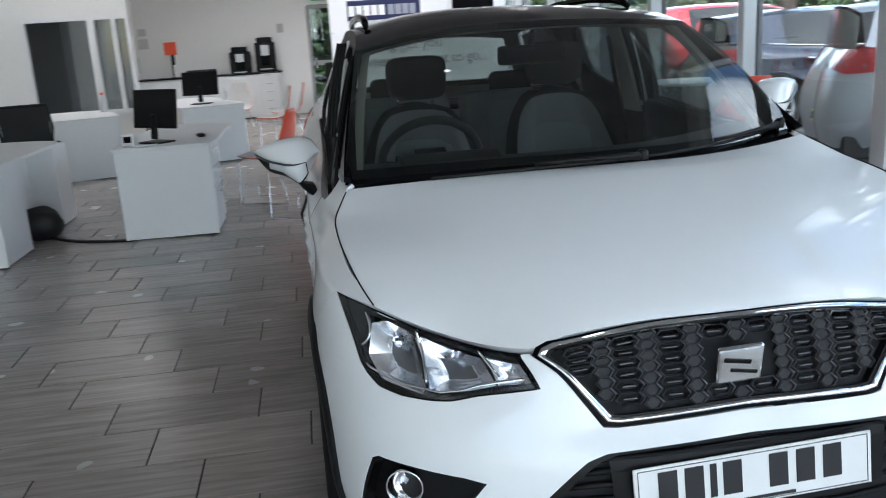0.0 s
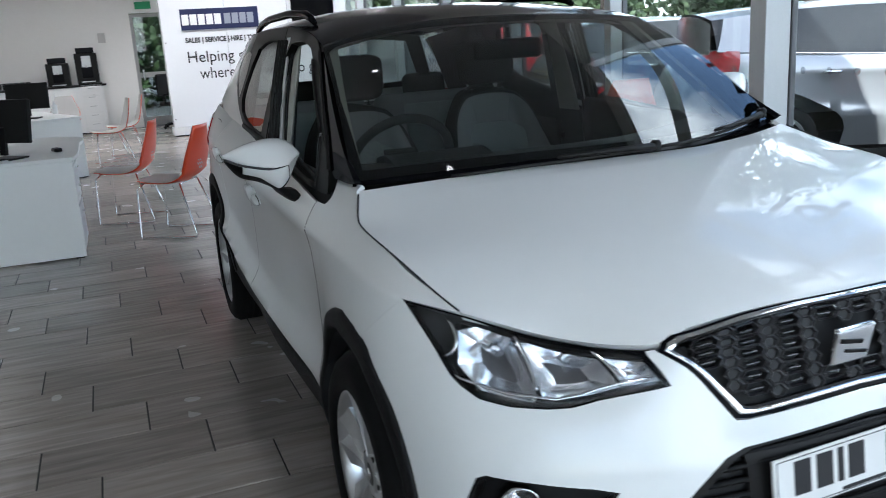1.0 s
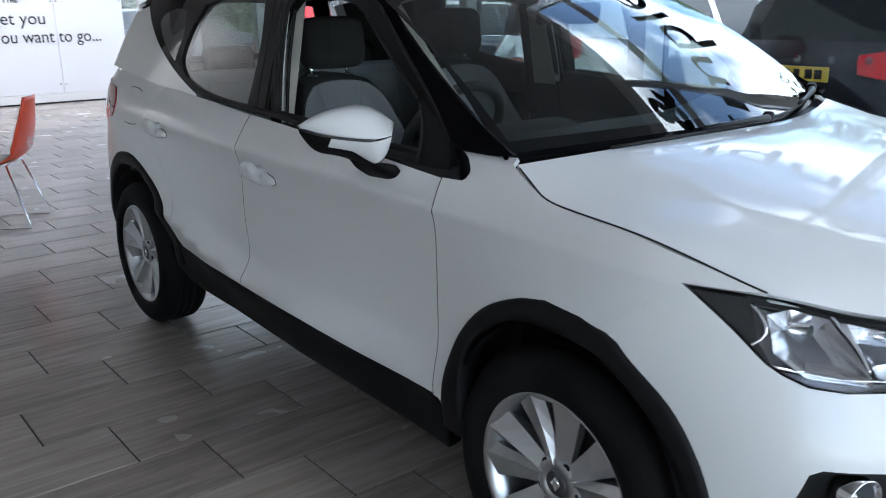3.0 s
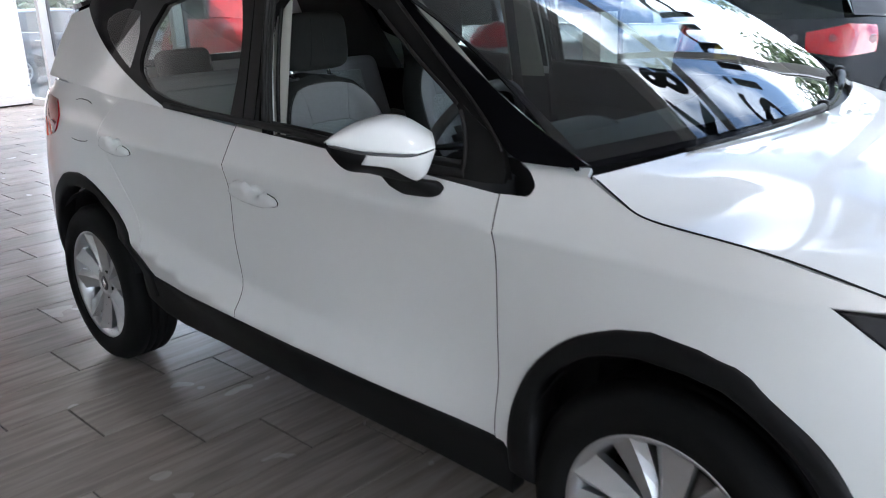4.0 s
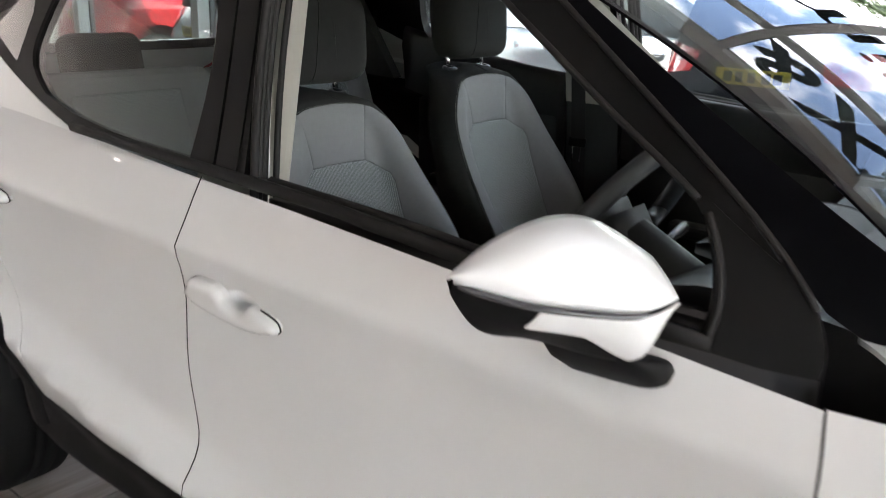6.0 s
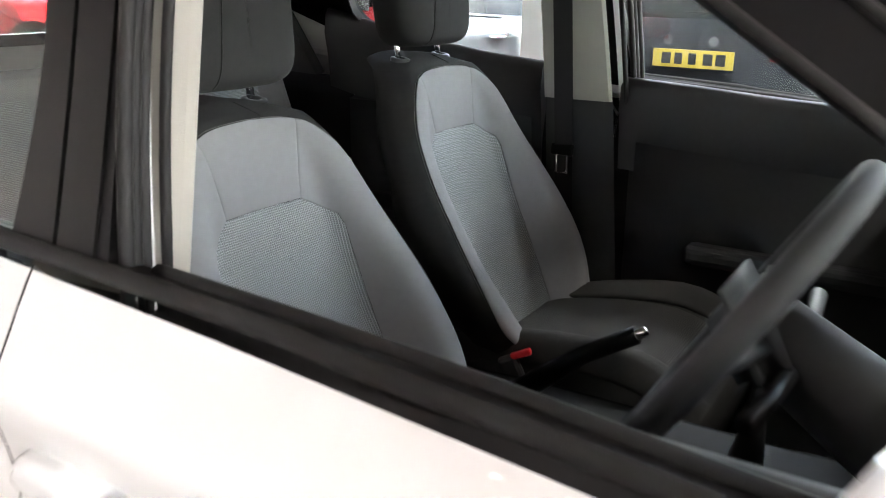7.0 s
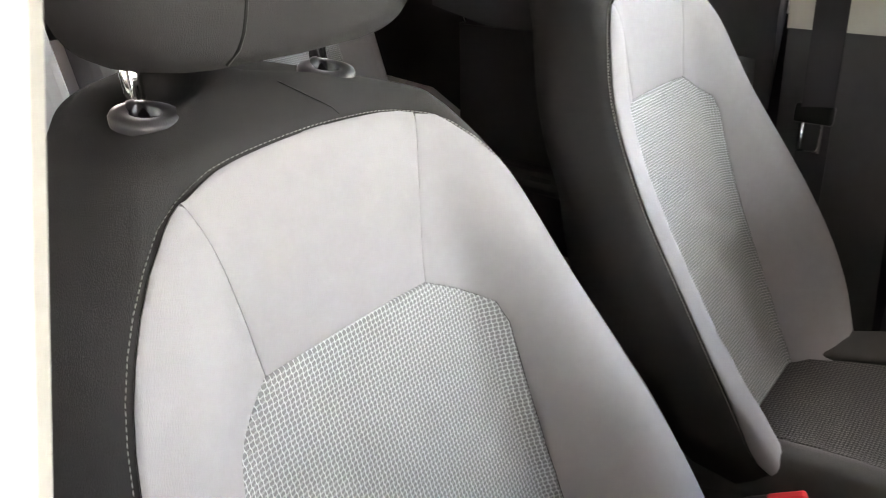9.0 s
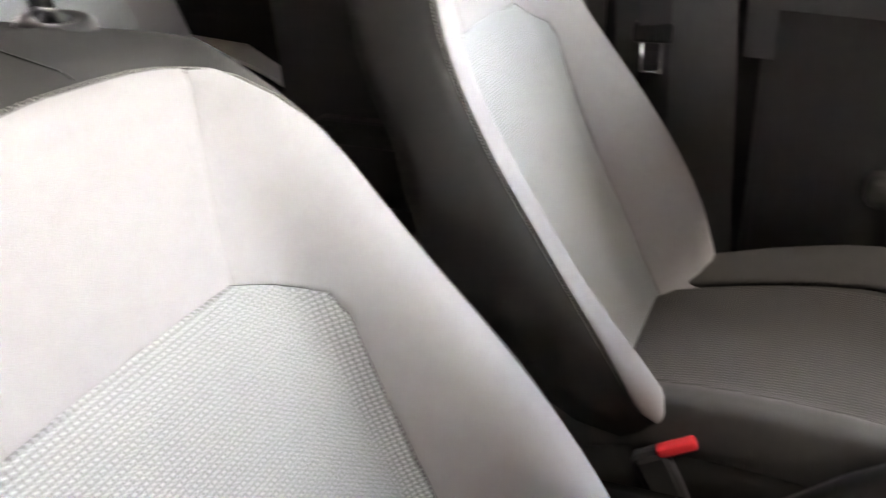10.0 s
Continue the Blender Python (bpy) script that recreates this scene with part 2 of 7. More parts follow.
HOUSE = np.array([  # window band of the car: window line, mid height and roof edge at seven stations
    [(.735, 1.06, 1.03), (.758, 1.35, .995), (.758, 1.85, 1.018), (.757, 2.35, 1.045), (.757, 2.95, 1.075), (.75, 3.45, 1.115), (.70, 3.92, 1.15)],
    [(.705, 1.35, 1.17), (.715, 1.50, 1.17), (.705, 1.90, 1.21), (.695, 2.35, 1.24), (.69, 2.95, 1.255), (.675, 3.45, 1.27), (.625, 3.92, 1.285)],
    [(.625, 1.765, 1.413), (.62, 1.81, 1.423), (.603, 2.03, 1.462), (.592, 2.40, 1.49), (.588, 2.95, 1.495), (.575, 3.45, 1.475), (.54, 3.93, 1.43)],
])
HSTATION = np.array([1.06, 1.35, 1.85, 2.35, 2.95, 3.45, 3.92])


def house(u, v):
    """The window band: u about the length at the window line, v from 0 (window line) to 2 (roof edge)."""
    u, v = np.broadcast_arrays(np.asarray(u, float), np.asarray(v, float))
    shape = u.shape
    u, v = u.ravel(), v.ravel()
    a, b, c = (spline(HSTATION, r, u) for r in HOUSE)
    t = (v / 2)[:, None]
    return (a * (1 - t) * (1 - 2 * t) + b * 4 * t * (1 - t) + c * t * (2 * t - 1)).reshape(shape + (3,))


def nose(u, v):
    """The body's skin across the whole nose: u < 0 is the other side."""
    u = np.asarray(u, float)
    p = body(np.abs(u), v)
    return p * np.stack([np.where(u < 0, -1.0, 1.0), np.ones_like(u), np.ones_like(u)], -1)


BONNET_SIDE = [(.708, .440, .866), (.737, .547, .900), (.763, .714, .941), (.771, .917, .964), (.757, 1.005, .987), (.723, 1.105, 1.027)]
BONNET_MID = [(0, .136, .864), (0, .21, .898), (0, .40, .957), (0, .62, 1.006), (0, .82, 1.040), (0, .97, 1.056)]


def bonnet_skin(a, b):
    """The bonnet: a from -1 to 1 across, b from 0 (lip) to 1 (windscreen)."""
    a, b = np.broadcast_arrays(np.asarray(a, float), np.asarray(b, float))
    knots = np.linspace(0, 1, 6)
    s, m = spline(knots, BONNET_SIDE, b.ravel()), spline(knots, BONNET_MID, b.ravel())
    s, m = s.reshape(b.shape + (3,)), m.reshape(b.shape + (3,))
    t = np.abs(a)
    x = s[..., 0] * a
    y = m[..., 1] + (s[..., 1] - m[..., 1]) * t**2.1
    fold = 0.006 * (1 / (1 + np.exp((t - (0.60 + 0.12 * b)) * 26))) * np.clip(b * 3, 0, 1) * np.clip((1.02 - b) * 6, 0, 1)
    z = s[..., 2] + (m[..., 2] - s[..., 2]) * (1 - t**2.4) + fold
    lip = nose(a * 0.812, 5.03 + .40 * np.clip((.52 - np.abs(a)) / .10, 0, 1) ** 2 * (3 - 2 * np.clip((.52 - np.abs(a)) / .10, 0, 1)))
    w = np.clip(1 - b, 0, 1)[..., None] ** 6
    side = np.stack([x, y, z], -1)
    t3 = t[..., None]
    base0y = BONNET_MID[0][1] + (BONNET_SIDE[0][1] - BONNET_MID[0][1]) * t**2.1
    base0z = BONNET_SIDE[0][2] + (BONNET_MID[0][2] - BONNET_SIDE[0][2]) * (1 - t**2.4)
    base0 = np.stack([BONNET_SIDE[0][0] * a, base0y, base0z], -1)
    return side + w * (lip - base0)


def roof_skin(a, b):
    """The roof: a across, b from 0 (windscreen header) to 1 (tail)."""
    a, b = np.broadcast_arrays(np.asarray(a, float), np.asarray(b, float))
    e = house(1.06 + 2.86 * b, np.full_like(b, 2.0))
    t = np.abs(a)
    crown = 0.068 * (1 - t**2.6)
    return np.stack([e[..., 0] * a, e[..., 1] + (-0.04 * (1 - b) ** 3 + 0.06 * b**4) * (1 - a * a), e[..., 2] + crown], -1)


def screen_skin(a, b):
    """The windscreen: a across, b from 0 (base) to 1 (header)."""
    a, b = np.broadcast_arrays(np.asarray(a, float), np.asarray(b, float))
    low = np.stack([.728 * a, 1.14 - .165 * (1 - a * a), 1.036 + .026 * (1 - a * a)], -1)
    top = roof_skin(a, np.zeros_like(b))
    bulge = np.stack([0 * a, -0.5 * np.ones_like(a), 0.86 * np.ones_like(a)], -1) * (0.030 * np.sin(np.pi * np.clip(b, 0, 1)))[..., None]
    return low + (top - low) * b[..., None] + bulge

# ---- mesh tools ----
from mathutils.geometry import delaunay_2d_cdt


def smooth(pts, n=14):
    """Points along a smooth open curve through pts."""
    pts = np.asarray(pts, float)
    s = np.concatenate([[0], np.cumsum(np.linalg.norm(np.diff(pts, axis=0), axis=1))])
    return [tuple(p) for p in spline(s, pts, np.linspace(0, s[-1], n))]


def dense(outline, step):
    """The closed outline with its edges cut to about step."""
    pts, out = [np.asarray(p, float) for p in outline], []
    for a, b in zip(pts, pts[1:] + pts[:1]):
        k = max(1, int(math.ceil(np.linalg.norm(b - a) / step)))
        out += [a + (b - a) * i / k for i in range(k)]
    return np.array(out)


def inside(q, poly):
    x, y = q[:, 0], q[:, 1]
    hit = np.zeros(len(q), bool)
    for (x0, y0), (x1, y1) in zip(poly, np.roll(poly, -1, 0)):
        if y0 != y1:
            hit ^= ((y0 > y) != (y1 > y)) & (x < (x1 - x0) * (y - y0) / (y1 - y0) + x0)
    return hit


def edge_distance(q, poly):
    best = np.full(len(q), 1e9)
    for a, b in zip(poly, np.roll(poly, -1, 0)):
        d = b - a
        t = np.clip(((q - a) @ d) / max(d @ d, 1e-12), 0, 1)
        best = np.minimum(best, np.linalg.norm(q - a - t[:, None] * d, axis=1))
    return best


def shrunk(poly, gap):
    """A closed outline moved inwards by gap."""
    area = 0.5 * np.sum(poly[:, 0] * np.roll(poly[:, 1], -1) - np.roll(poly[:, 0], -1) * poly[:, 1])
    d = np.roll(poly, -1, 0) - np.roll(poly, 1, 0)
    d /= np.linalg.norm(d, axis=1, keepdims=True) + 1e-12
    nrm = np.stack([-d[:, 1], d[:, 0]], 1) * (1 if area > 0 else -1)
    return poly + nrm * gap


def mesh_object(name, verts, faces, mat, parent=None, normals=None, flat=False, label="", mats=None, slots=None):
    me = bpy.data.meshes.new(name)
    me.from_pydata([tuple(map(float, v)) for v in verts], [], [tuple(map(int, f)) for f in faces])
    for m in mats or [mat]:
        me.materials.append(m)
    if slots is not None:
        me.polygons.foreach_set("material_index", np.asarray(slots, np.int32))
    me.polygons.foreach_set("use_smooth", np.full(len(me.polygons), not flat))
    me.update()
    if normals is not None:
        me.normals_split_custom_set_from_vertices([tuple(map(float, v)) for v in normals])
    ob = new(name, me)
    ob.parent = parent
    if label:
        ob["label"] = label
    return ob


def part(name, bm, mat, parent=None, label="", smooth_faces=True):
    """Links a bmesh as one mesh object under a thing or a part."""
    me = bpy.data.meshes.new(name)
    bm.to_mesh(me)
    bm.free()
    me.materials.append(mat)
    me.polygons.foreach_set("use_smooth", np.full(len(me.polygons), smooth_faces))
    ob = new(name, me)
    ob.parent = parent
    if label:
        ob["label"] = label
    return ob


def thing(name, m, label, category, group="", kind=""):
    ob = new(name)
    ob.matrix_world = m
    ob.empty_display_size = 0.1
    return tagged(ob, label, category, group, kind)


def patch(name, fn, outline, mat, parent=None, side=-1, step=0.025, vs=0.11, gap=0.0, flange=0.012, sink=None, lift=0.0, holes=(), away=(0, 2.2, 0.55), label="", analytic=True, both=None):
    """A panel: the region of the surface fn(u, v) inside an outline, with its edges turned in by flange.
    vs: metres to one unit of v; sink: (depth, width) of a rounded, tucked-in rim; lift: along the normal."""
    scale = np.array([1.0, vs])
    poly = dense(np.asarray(outline, float) * scale, step)
    if gap:
        poly = shrunk(poly, gap)
    cuts = [dense(np.asarray(h, float) * scale, step) for h in holes]
    lo, hi = poly.min(0), poly.max(0)
    gx, gy = np.meshgrid(np.arange(lo[0], hi[0], step), np.arange(lo[1], hi[1], step), indexing="ij")
    gx = gx + (np.arange(gx.shape[1]) % 2 * step / 2)[None]
    q = np.stack([gx.ravel(), gy.ravel()], 1)
    keep = inside(q, poly) & (edge_distance(q, poly) > step * 0.45)
    for c in cuts:
        keep &= ~inside(q, c) & (edge_distance(q, c) > step * 0.45)
    loops = [poly] + cuts
    if sink:
        rim = poly
        for f in (0.12, 0.35, 0.65, 1.0):
            ring = shrunk(rim, sink[1] * f)
            ok = inside(ring, poly) & (edge_distance(ring, poly) > sink[1] * f * 0.8)
            q, keep = np.concatenate([q, ring[ok]]), np.concatenate([keep & (edge_distance(q, poly) > sink[1] * 1.15) if f == 0.12 else keep, np.ones(ok.sum(), bool)])
    q = q[keep]
    pts, edges = [], []
    for c in loops:
        k0 = len(pts)
        pts += list(c)
        edges += [(k0 + i, k0 + (i + 1) % len(c)) for i in range(len(c))]
    n_rim = len(pts)
    pts = np.concatenate([np.array(pts), q])
    res = delaunay_2d_cdt([Vector(p) for p in pts], edges, [], 0, 1e-6)
    flat2 = np.array([(v.x, v.y) for v in res[0]])
    tris = np.array(res[2])
    mid = flat2[tris].mean(1)
    ok = inside(mid, poly)
    for c in cuts:
        ok &= ~inside(mid, c)
    tris = tris[ok]
    used = np.unique(tris)
    remap = np.full(len(flat2), -1)
    remap[used] = np.arange(len(used))
    flat2, tris = flat2[used], remap[tris]

    def place(w):
        u, v = w[:, 0], w[:, 1] / vs
        p = np.array(fn(u, v))
        e = 0.004
        du, dv = np.array(fn(u + e, v)) - np.array(fn(u - e, v)), np.array(fn(u, v + e / vs)) - np.array(fn(u, v - e / vs))
        p, du, dv = p * (side, 1, 1), du * (side, 1, 1), dv * (side, 1, 1)
        nr = np.cross(du, dv)
        nr /= np.linalg.norm(nr, axis=1, keepdims=True) + 1e-12
        ref = p - np.asarray(away, float)
        sgn = 1.0 if np.sum(nr * ref) >= 0 else -1.0
        return p, nr * sgn

    p, nr = place(flat2)
    off = np.full(len(p), lift, float)
    if sink:
        d = np.min([edge_distance(flat2, c) for c in loops], axis=0)
        t = np.clip(1 - d / sink[1], 0, 1)
        off -= sink[0] * (1 - np.sqrt(np.clip(1 - t * t, 0, 1)))
    p = p + nr * off[:, None]
    f = tris
    fn_n = np.cross(p[f[:, 1]] - p[f[:, 0]], p[f[:, 2]] - p[f[:, 0]])
    flip = np.sum(fn_n * nr[f[:, 0]], 1) < 0
    f[flip] = f[flip][:, ::-1]
    verts, faces, normals = [p], [tuple(t) for t in f], [nr if analytic and not sink else np.zeros_like(nr)]
    base = len(p)
    if flange:
        for c in loops:
            rp, rn = place(c)
            depth = lift - (sink[0] if sink else 0)
            top, bot = rp + rn * depth, rp + rn * (depth - flange)
            k = len(c)
            verts += [top, bot]
            normals += [np.zeros_like(top), np.zeros_like(bot)]
            ctr = rp.mean(0)
            for i in range(k):
                j = (i + 1) % k
                faces.append((base + i, base + j, base + k + j, base + k + i))
            base += 2 * k
    ob = mesh_object(name, np.concatenate(verts), faces, mat, parent, np.concatenate(normals), label=label)
    return ob


def tube(name, pts, r, mat, parent=None, n=10, closed=False, flat=1.0, label=""):
    """A round bar along a polyline of points, which may be squashed to flat."""
    pts = [Vector(p) for p in pts]
    rings, verts, faces = len(pts), [], []
    up = Vector((0.03, 0.05, 1)).normalized()
    prev = None
    for i, p in enumerate(pts):
        a, b = pts[i - 1] if (i or closed) else p, pts[(i + 1) % rings] if (i < rings - 1 or closed) else p
        t = (b - a).normalized()
        s = (t.cross(prev).normalized() if prev is not None and t.cross(prev).length > 1e-4 else t.cross(up).normalized())
        w = s.cross(t).normalized()
        prev = w if prev is not None else s.cross(t).normalized()
        rr = r[i] if isinstance(r, (list, tuple, np.ndarray)) else r
        verts += [p + s * math.cos(6.28319 * k / n) * rr + w * math.sin(6.28319 * k / n) * rr * flat for k in range(n)]
    for i in range(rings if closed else rings - 1):
        j = (i + 1) % rings
        faces += [(i * n + k, i * n + (k + 1) % n, j * n + (k + 1) % n, j * n + k) for k in range(n)]
    if not closed:
        faces += [tuple(range(n))[::-1], tuple((rings - 1) * n + k for k in range(n))]
    return mesh_object(name, verts, faces, mat, parent, label=label)


def box(name, size, m, mat, parent=None, bevel=0.004, label="", segments=2):
    """A box with rounded edges, its middle at m's place."""
    bm = bmesh.new()
    bmesh.ops.create_cube(bm, size=1.0, matrix=m @ Matrix.Diagonal((*size, 1)))
    if bevel:
        bmesh.ops.bevel(bm, geom=bm.edges[:], offset=min(bevel, min(size) * 0.45), segments=segments, affect="EDGES", profile=0.5)
    return part(name, bm, mat, parent, label, smooth_faces=False)


def lathe(name, profile, m, mat, parent=None, n=32, label="", mats=None):
    """A turned body: profile of (radius, along z)."""
    verts, faces = [], []
    for r, z in profile:
        verts += [m @ Vector((r * math.cos(6.28319 * k / n), r * math.sin(6.28319 * k / n), z)) for k in range(n)]
    for i in range(len(profile) - 1):
        faces += [(i * n + k, i * n + (k + 1) % n, (i + 1) * n + (k + 1) % n, (i + 1) * n + k) for k in range(n)]
    return mesh_object(name, verts, faces, mat, parent, label=label)


def letters(name, text, size, m, mat, parent=None, depth=0.002, spacing=1.0, shear=0.0, width=None, bold=0.0, label=""):
    """Raised lettering in the built-in font, turned into a mesh."""
    cu = bpy.data.curves.new(name, "FONT")
    cu.body, cu.size, cu.extrude, cu.space_character, cu.shear, cu.offset = text, size, depth, spacing, shear, bold
    cu.resolution_u = 3
    tmp = bpy.data.objects.new(name, cu)
    me = bpy.data.meshes.new_from_object(tmp)
    bpy.data.objects.remove(tmp)
    bpy.data.curves.remove(cu)
    xs = [v.co.x for v in me.vertices]
    k = width / (max(xs) - min(xs)) if width else 1.0
    me.transform(m @ Matrix.Diagonal((k, 1, 1, 1)))
    me.materials.clear()
    me.materials.append(mat)
    ob = new(name, me)
    ob.parent = parent
    if label:
        ob["label"] = label
    return ob

# ---- the white car ----
FRONT_HUB, REAR_HUB = (0.858, 0.327), (3.428, 0.327)
LAMP = smooth([(.982, 4.99), (.884, 3.86), (.835, 3.38), (.795, 3.20)], 10) + smooth([(.73, 3.16), (.665, 3.22), (.556, 3.52), (.415, 3.80)], 8) + [(.445, 4.72)] + smooth([(.475, 4.88), (.60, 4.95), (.72, 4.96), (.82, 4.97)], 6)
SEAM_A = smooth([(1.755, .95), (1.761, 2.4), (1.757, 3.3), (1.751, 4.1), (1.747, 4.7), (1.749, 5.2), (1.761, 5.64)], 24)
SEAM_B = smooth([(2.819, 1.12), (2.813, 1.93), (2.835, 2.7), (2.836, 3.3), (2.817, 4.43), (2.817, 4.9), (2.824, 5.47), (2.853, 5.93)], 28)
SILL = [(1.757, .95), (2.11, 1.0), (2.6, 1.09), (2.819, 1.10), (3.156, 1.09), (3.433, 1.13)]
ARCH_F = smooth([(1.722, .55), (1.714, .95), (1.706, 1.60), (1.655, 2.34), (1.56, 3.03), (1.43, 3.57), (1.33, 3.74), (1.235, 3.64), (1.14, 3.25), (1.055, 2.58), (1.0, 1.92), (.968, 1.20), (.952, .45)], 46)
ARCH_R = smooth([(3.34, .75), (3.352, 1.13), (3.40, 1.66), (3.467, 2.08), (3.553, 2.46), (3.641, 2.85), (3.723, 3.20), (3.796, 3.43), (3.879, 3.55), (3.976, 3.49), (4.075, 3.25), (4.16, 2.85), (4.218, 2.30), (4.243, 1.6), (4.24, 1.0), (4.215, .40)], 56)
ARCH_F_IN = smooth([(1.622, .50), (1.628, 1.14), (1.630, 1.83), (1.591, 2.335), (1.51, 2.806), (1.427, 3.094), (1.344, 3.189), (1.254, 3.123), (1.178, 2.904), (1.103, 2.405), (1.049, 1.844), (1.016, 1.307), (.998, .45)], 46)
ARCH_R_IN = smooth([(3.42, .60), (3.424, 1.05), (3.453, 1.48), (3.525, 1.97), (3.612, 2.41), (3.708, 2.80), (3.804, 3.05), (3.908, 3.09), (4.013, 2.90), (4.098, 2.50), (4.155, 1.95), (4.175, 1.3), (4.16, .40)], 56)
GLASS_LINE = smooth([(2.853, .03), (2.958, .18), (3.123, .45), (3.298, .77), (3.522, 1.24), (3.62, 1.48), (3.72, 1.78)], 16)


def about(pts, centre, k):
    return [(centre[0] + (p[0] - centre[0]) * k, centre[1] + (p[1] - centre[1]) * k) for p in pts]


def mirrored(right):
    """A closed outline across the nose from its right half, which runs from the middle to the middle."""
    return list(right) + [(-u, v) for u, v in right[::-1] if u > 1e-6]


def arch_strip(outer, inner, side):
    """Wheel arch trim: a rounded band between two lines on the flank, its inner edge turned in."""
    n, rows = 72, ((0, -.006), (.03, .003), (.10, .007), (.30, .009), (.72, .009), (.92, .006), (1, 0))

    def even(pts):
        q = np.asarray(pts) * (1, .11)
        d = np.concatenate([[0], np.cumsum(np.linalg.norm(np.diff(q, axis=0), axis=1))])
        t = np.linspace(0, d[-1], n)
        return np.stack([np.interp(t, d, q[:, 0]), np.interp(t, d, q[:, 1]) / .11], 1)

    o, i, e = even(outer), even(inner), .004
    verts = []
    for c, lift in rows:
        u, v = (o * (1 - c) + i * c).T
        p = body(u, v)
        nr = np.cross(body(u + e, v) - body(u - e, v), body(u, v + e / .11) - body(u, v - e / .11))
        nr /= np.linalg.norm(nr, axis=1, keepdims=True)
        nr *= np.where(nr[:, :1] < 0, -1, 1)
        verts.append((p + nr * lift) * (side, 1, 1))
    verts.append(verts[-1] - np.array((side * .06, 0, 0)))
    g = np.concatenate(verts)
    faces = [(r * n + k, r * n + k + 1, (r + 1) * n + k + 1, (r + 1) * n + k) for r in range(len(rows)) for k in range(n - 1)]
    return mesh_object("arch_trim", g, faces, M_CLAD, CAR, label="black plastic wheel arch trim")


def wheel(hub_y, side):
    """Alloy wheel with ten spokes in pairs, on a low-profile tyre, axle along x."""
    m = pose(side * 0.757, hub_y, 0.327, 0, 90 * side, 0)
    tyre_profile = [(.222, .088), (.232, .099), (.262, .104), (.29, .100), (.309, .088), (.318, .074)]
    for z in (.062, .034, .030, .004):
        tyre_profile += [(.326, z)] if z in (.062, .034) else [(.319, z), (.326, z - .004)] if z == .030 else [(.326, z)]
    tyre_profile += [(.319, 0), (.326, -.004), (.326, -.03), (.319, -.034), (.326, -.038), (.324, -.07), (.309, -.09), (.262, -.104), (.222, -.09)]
    tyre = lathe("tyre", tyre_profile, m, M_TYRE, CAR, 72, "black low-profile tyre")
    lathe("rim", [(.222, -.09), (.214, -.08), (.195, -.05), (.193, .04), (.205, .078), (.214, .086), (.223, .092), (.226, .088), (.222, .08)], m, M_ALLOY, tyre, 72, "silver alloy rim")
    lathe("brake_disc", [(.03, .0), (.135, .0), (.135, -.02), (.03, -.02)], m, M_DISC, tyre, 40)
    lathe("wheel_drum", [(.19, -.04), (.03, -.05), (.001, -.05)], m, M_DARK, tyre, 40)
    for k in range(10):
        pair, odd = divmod(k, 2)
        a = radians(pair * 72 + (15.5 if odd else -15.5) + 8)
        c, s = math.cos(a), math.sin(a)
        lean = -1 if odd else 1
        verts = []
        for r, w, z, d in ((.036, .020, .060, .02), (.085, .026, .063, .030), (.14, .034, .068, .034), (.19, .042, .076, .030), (.216, .046, .082, .022)):
            ridge = lean * w * .45
            for t, zz in ((-w, z - d), (-w, z - .009), (ridge, z + .007), (w, z - .009), (w, z - d)):
                verts.append(m @ Vector((r * c - t * s, r * s + t * c, zz)))
        faces = [(i * 5 + j, i * 5 + j + 1, i * 5 + j + 6, i * 5 + j + 5) for i in range(4) for j in range(4)]
        mesh_object("spoke", verts, faces, M_ALLOY, tyre, flat=True)
    lathe("hub", [(.068, .035), (.066, .058), (.058, .066), (.034, .068), (.033, .060), (.001, .060)], m, M_ALLOY, tyre, 40)
    lathe("hub_cap", [(.032, .058), (.031, .0665), (.027, .068), (.001, .069)], m, M_ALLOY_DARK, tyre, 32, "grey centre cap with plain badge")
    lathe("badge", [(.020, .0685), (.019, .0705), (.001, .071)], m @ Matrix.Diagonal((1, .72, 1, 1)), M_CHROME, tyre, 4)
    for k in range(5):
        a = radians(k * 72 + 36 + 8)
        lathe("wheel_bolt", [(.014, .055), (.0135, .064), (.009, .066), (.008, .060), (.001, .060)], m @ pose(.051 * math.cos(a), .051 * math.sin(a), 0), M_DARK, tyre, 14)
    return tyre


CAR = thing("car", pose(0, 0, 0), "white crossover car with black roof and cladding on showroom tiles", "car")

# nose
bumper_right = [(0, .55), (.5, .5), (.90, .45)] + [p for p in ARCH_F[::-1] if p[0] < 1.19] + [(1.207, 3.54), (1.072, 4.47), (.993, 5.0), (.983, 4.99)] + LAMP[1:-7] + [(.443, 4.70), (.446, 4.86), (.428, 4.90), (.424, 4.80), (.380, 4.20), (.342, 3.54), (.301, 2.90), (.272, 2.87), (0, 2.95)]
LOW_GRILLE = mirrored([(0, 2.47), (.30, 2.36), (.340, 2.24), (.425, 1.70), (.47, 1.15), (.44, .85), (0, .85)])
FOG = [(.553, 1.91), (.60, 1.97), (.70, 2.0), (.79, 2.0), (.812, 1.92), (.835, 1.54), (.862, 1.05), (.80, .98), (.66, 1.18), (.60, 1.5)]
bumper = patch("front_bumper", nose, mirrored(bumper_right), M_PAINT, CAR, gap=.0, lift=-.0012, step=.022, holes=[LOW_GRILLE, FOG, [(-u, v) for u, v in FOG]], label="white painted front bumper")
patch("bumper_lower", nose, mirrored([(0, 0), (.5, 0), (.93, .05), (.93, .45), (.5, .49), (0, .54)]), M_CLAD, CAR, label="black lower bumper cladding")
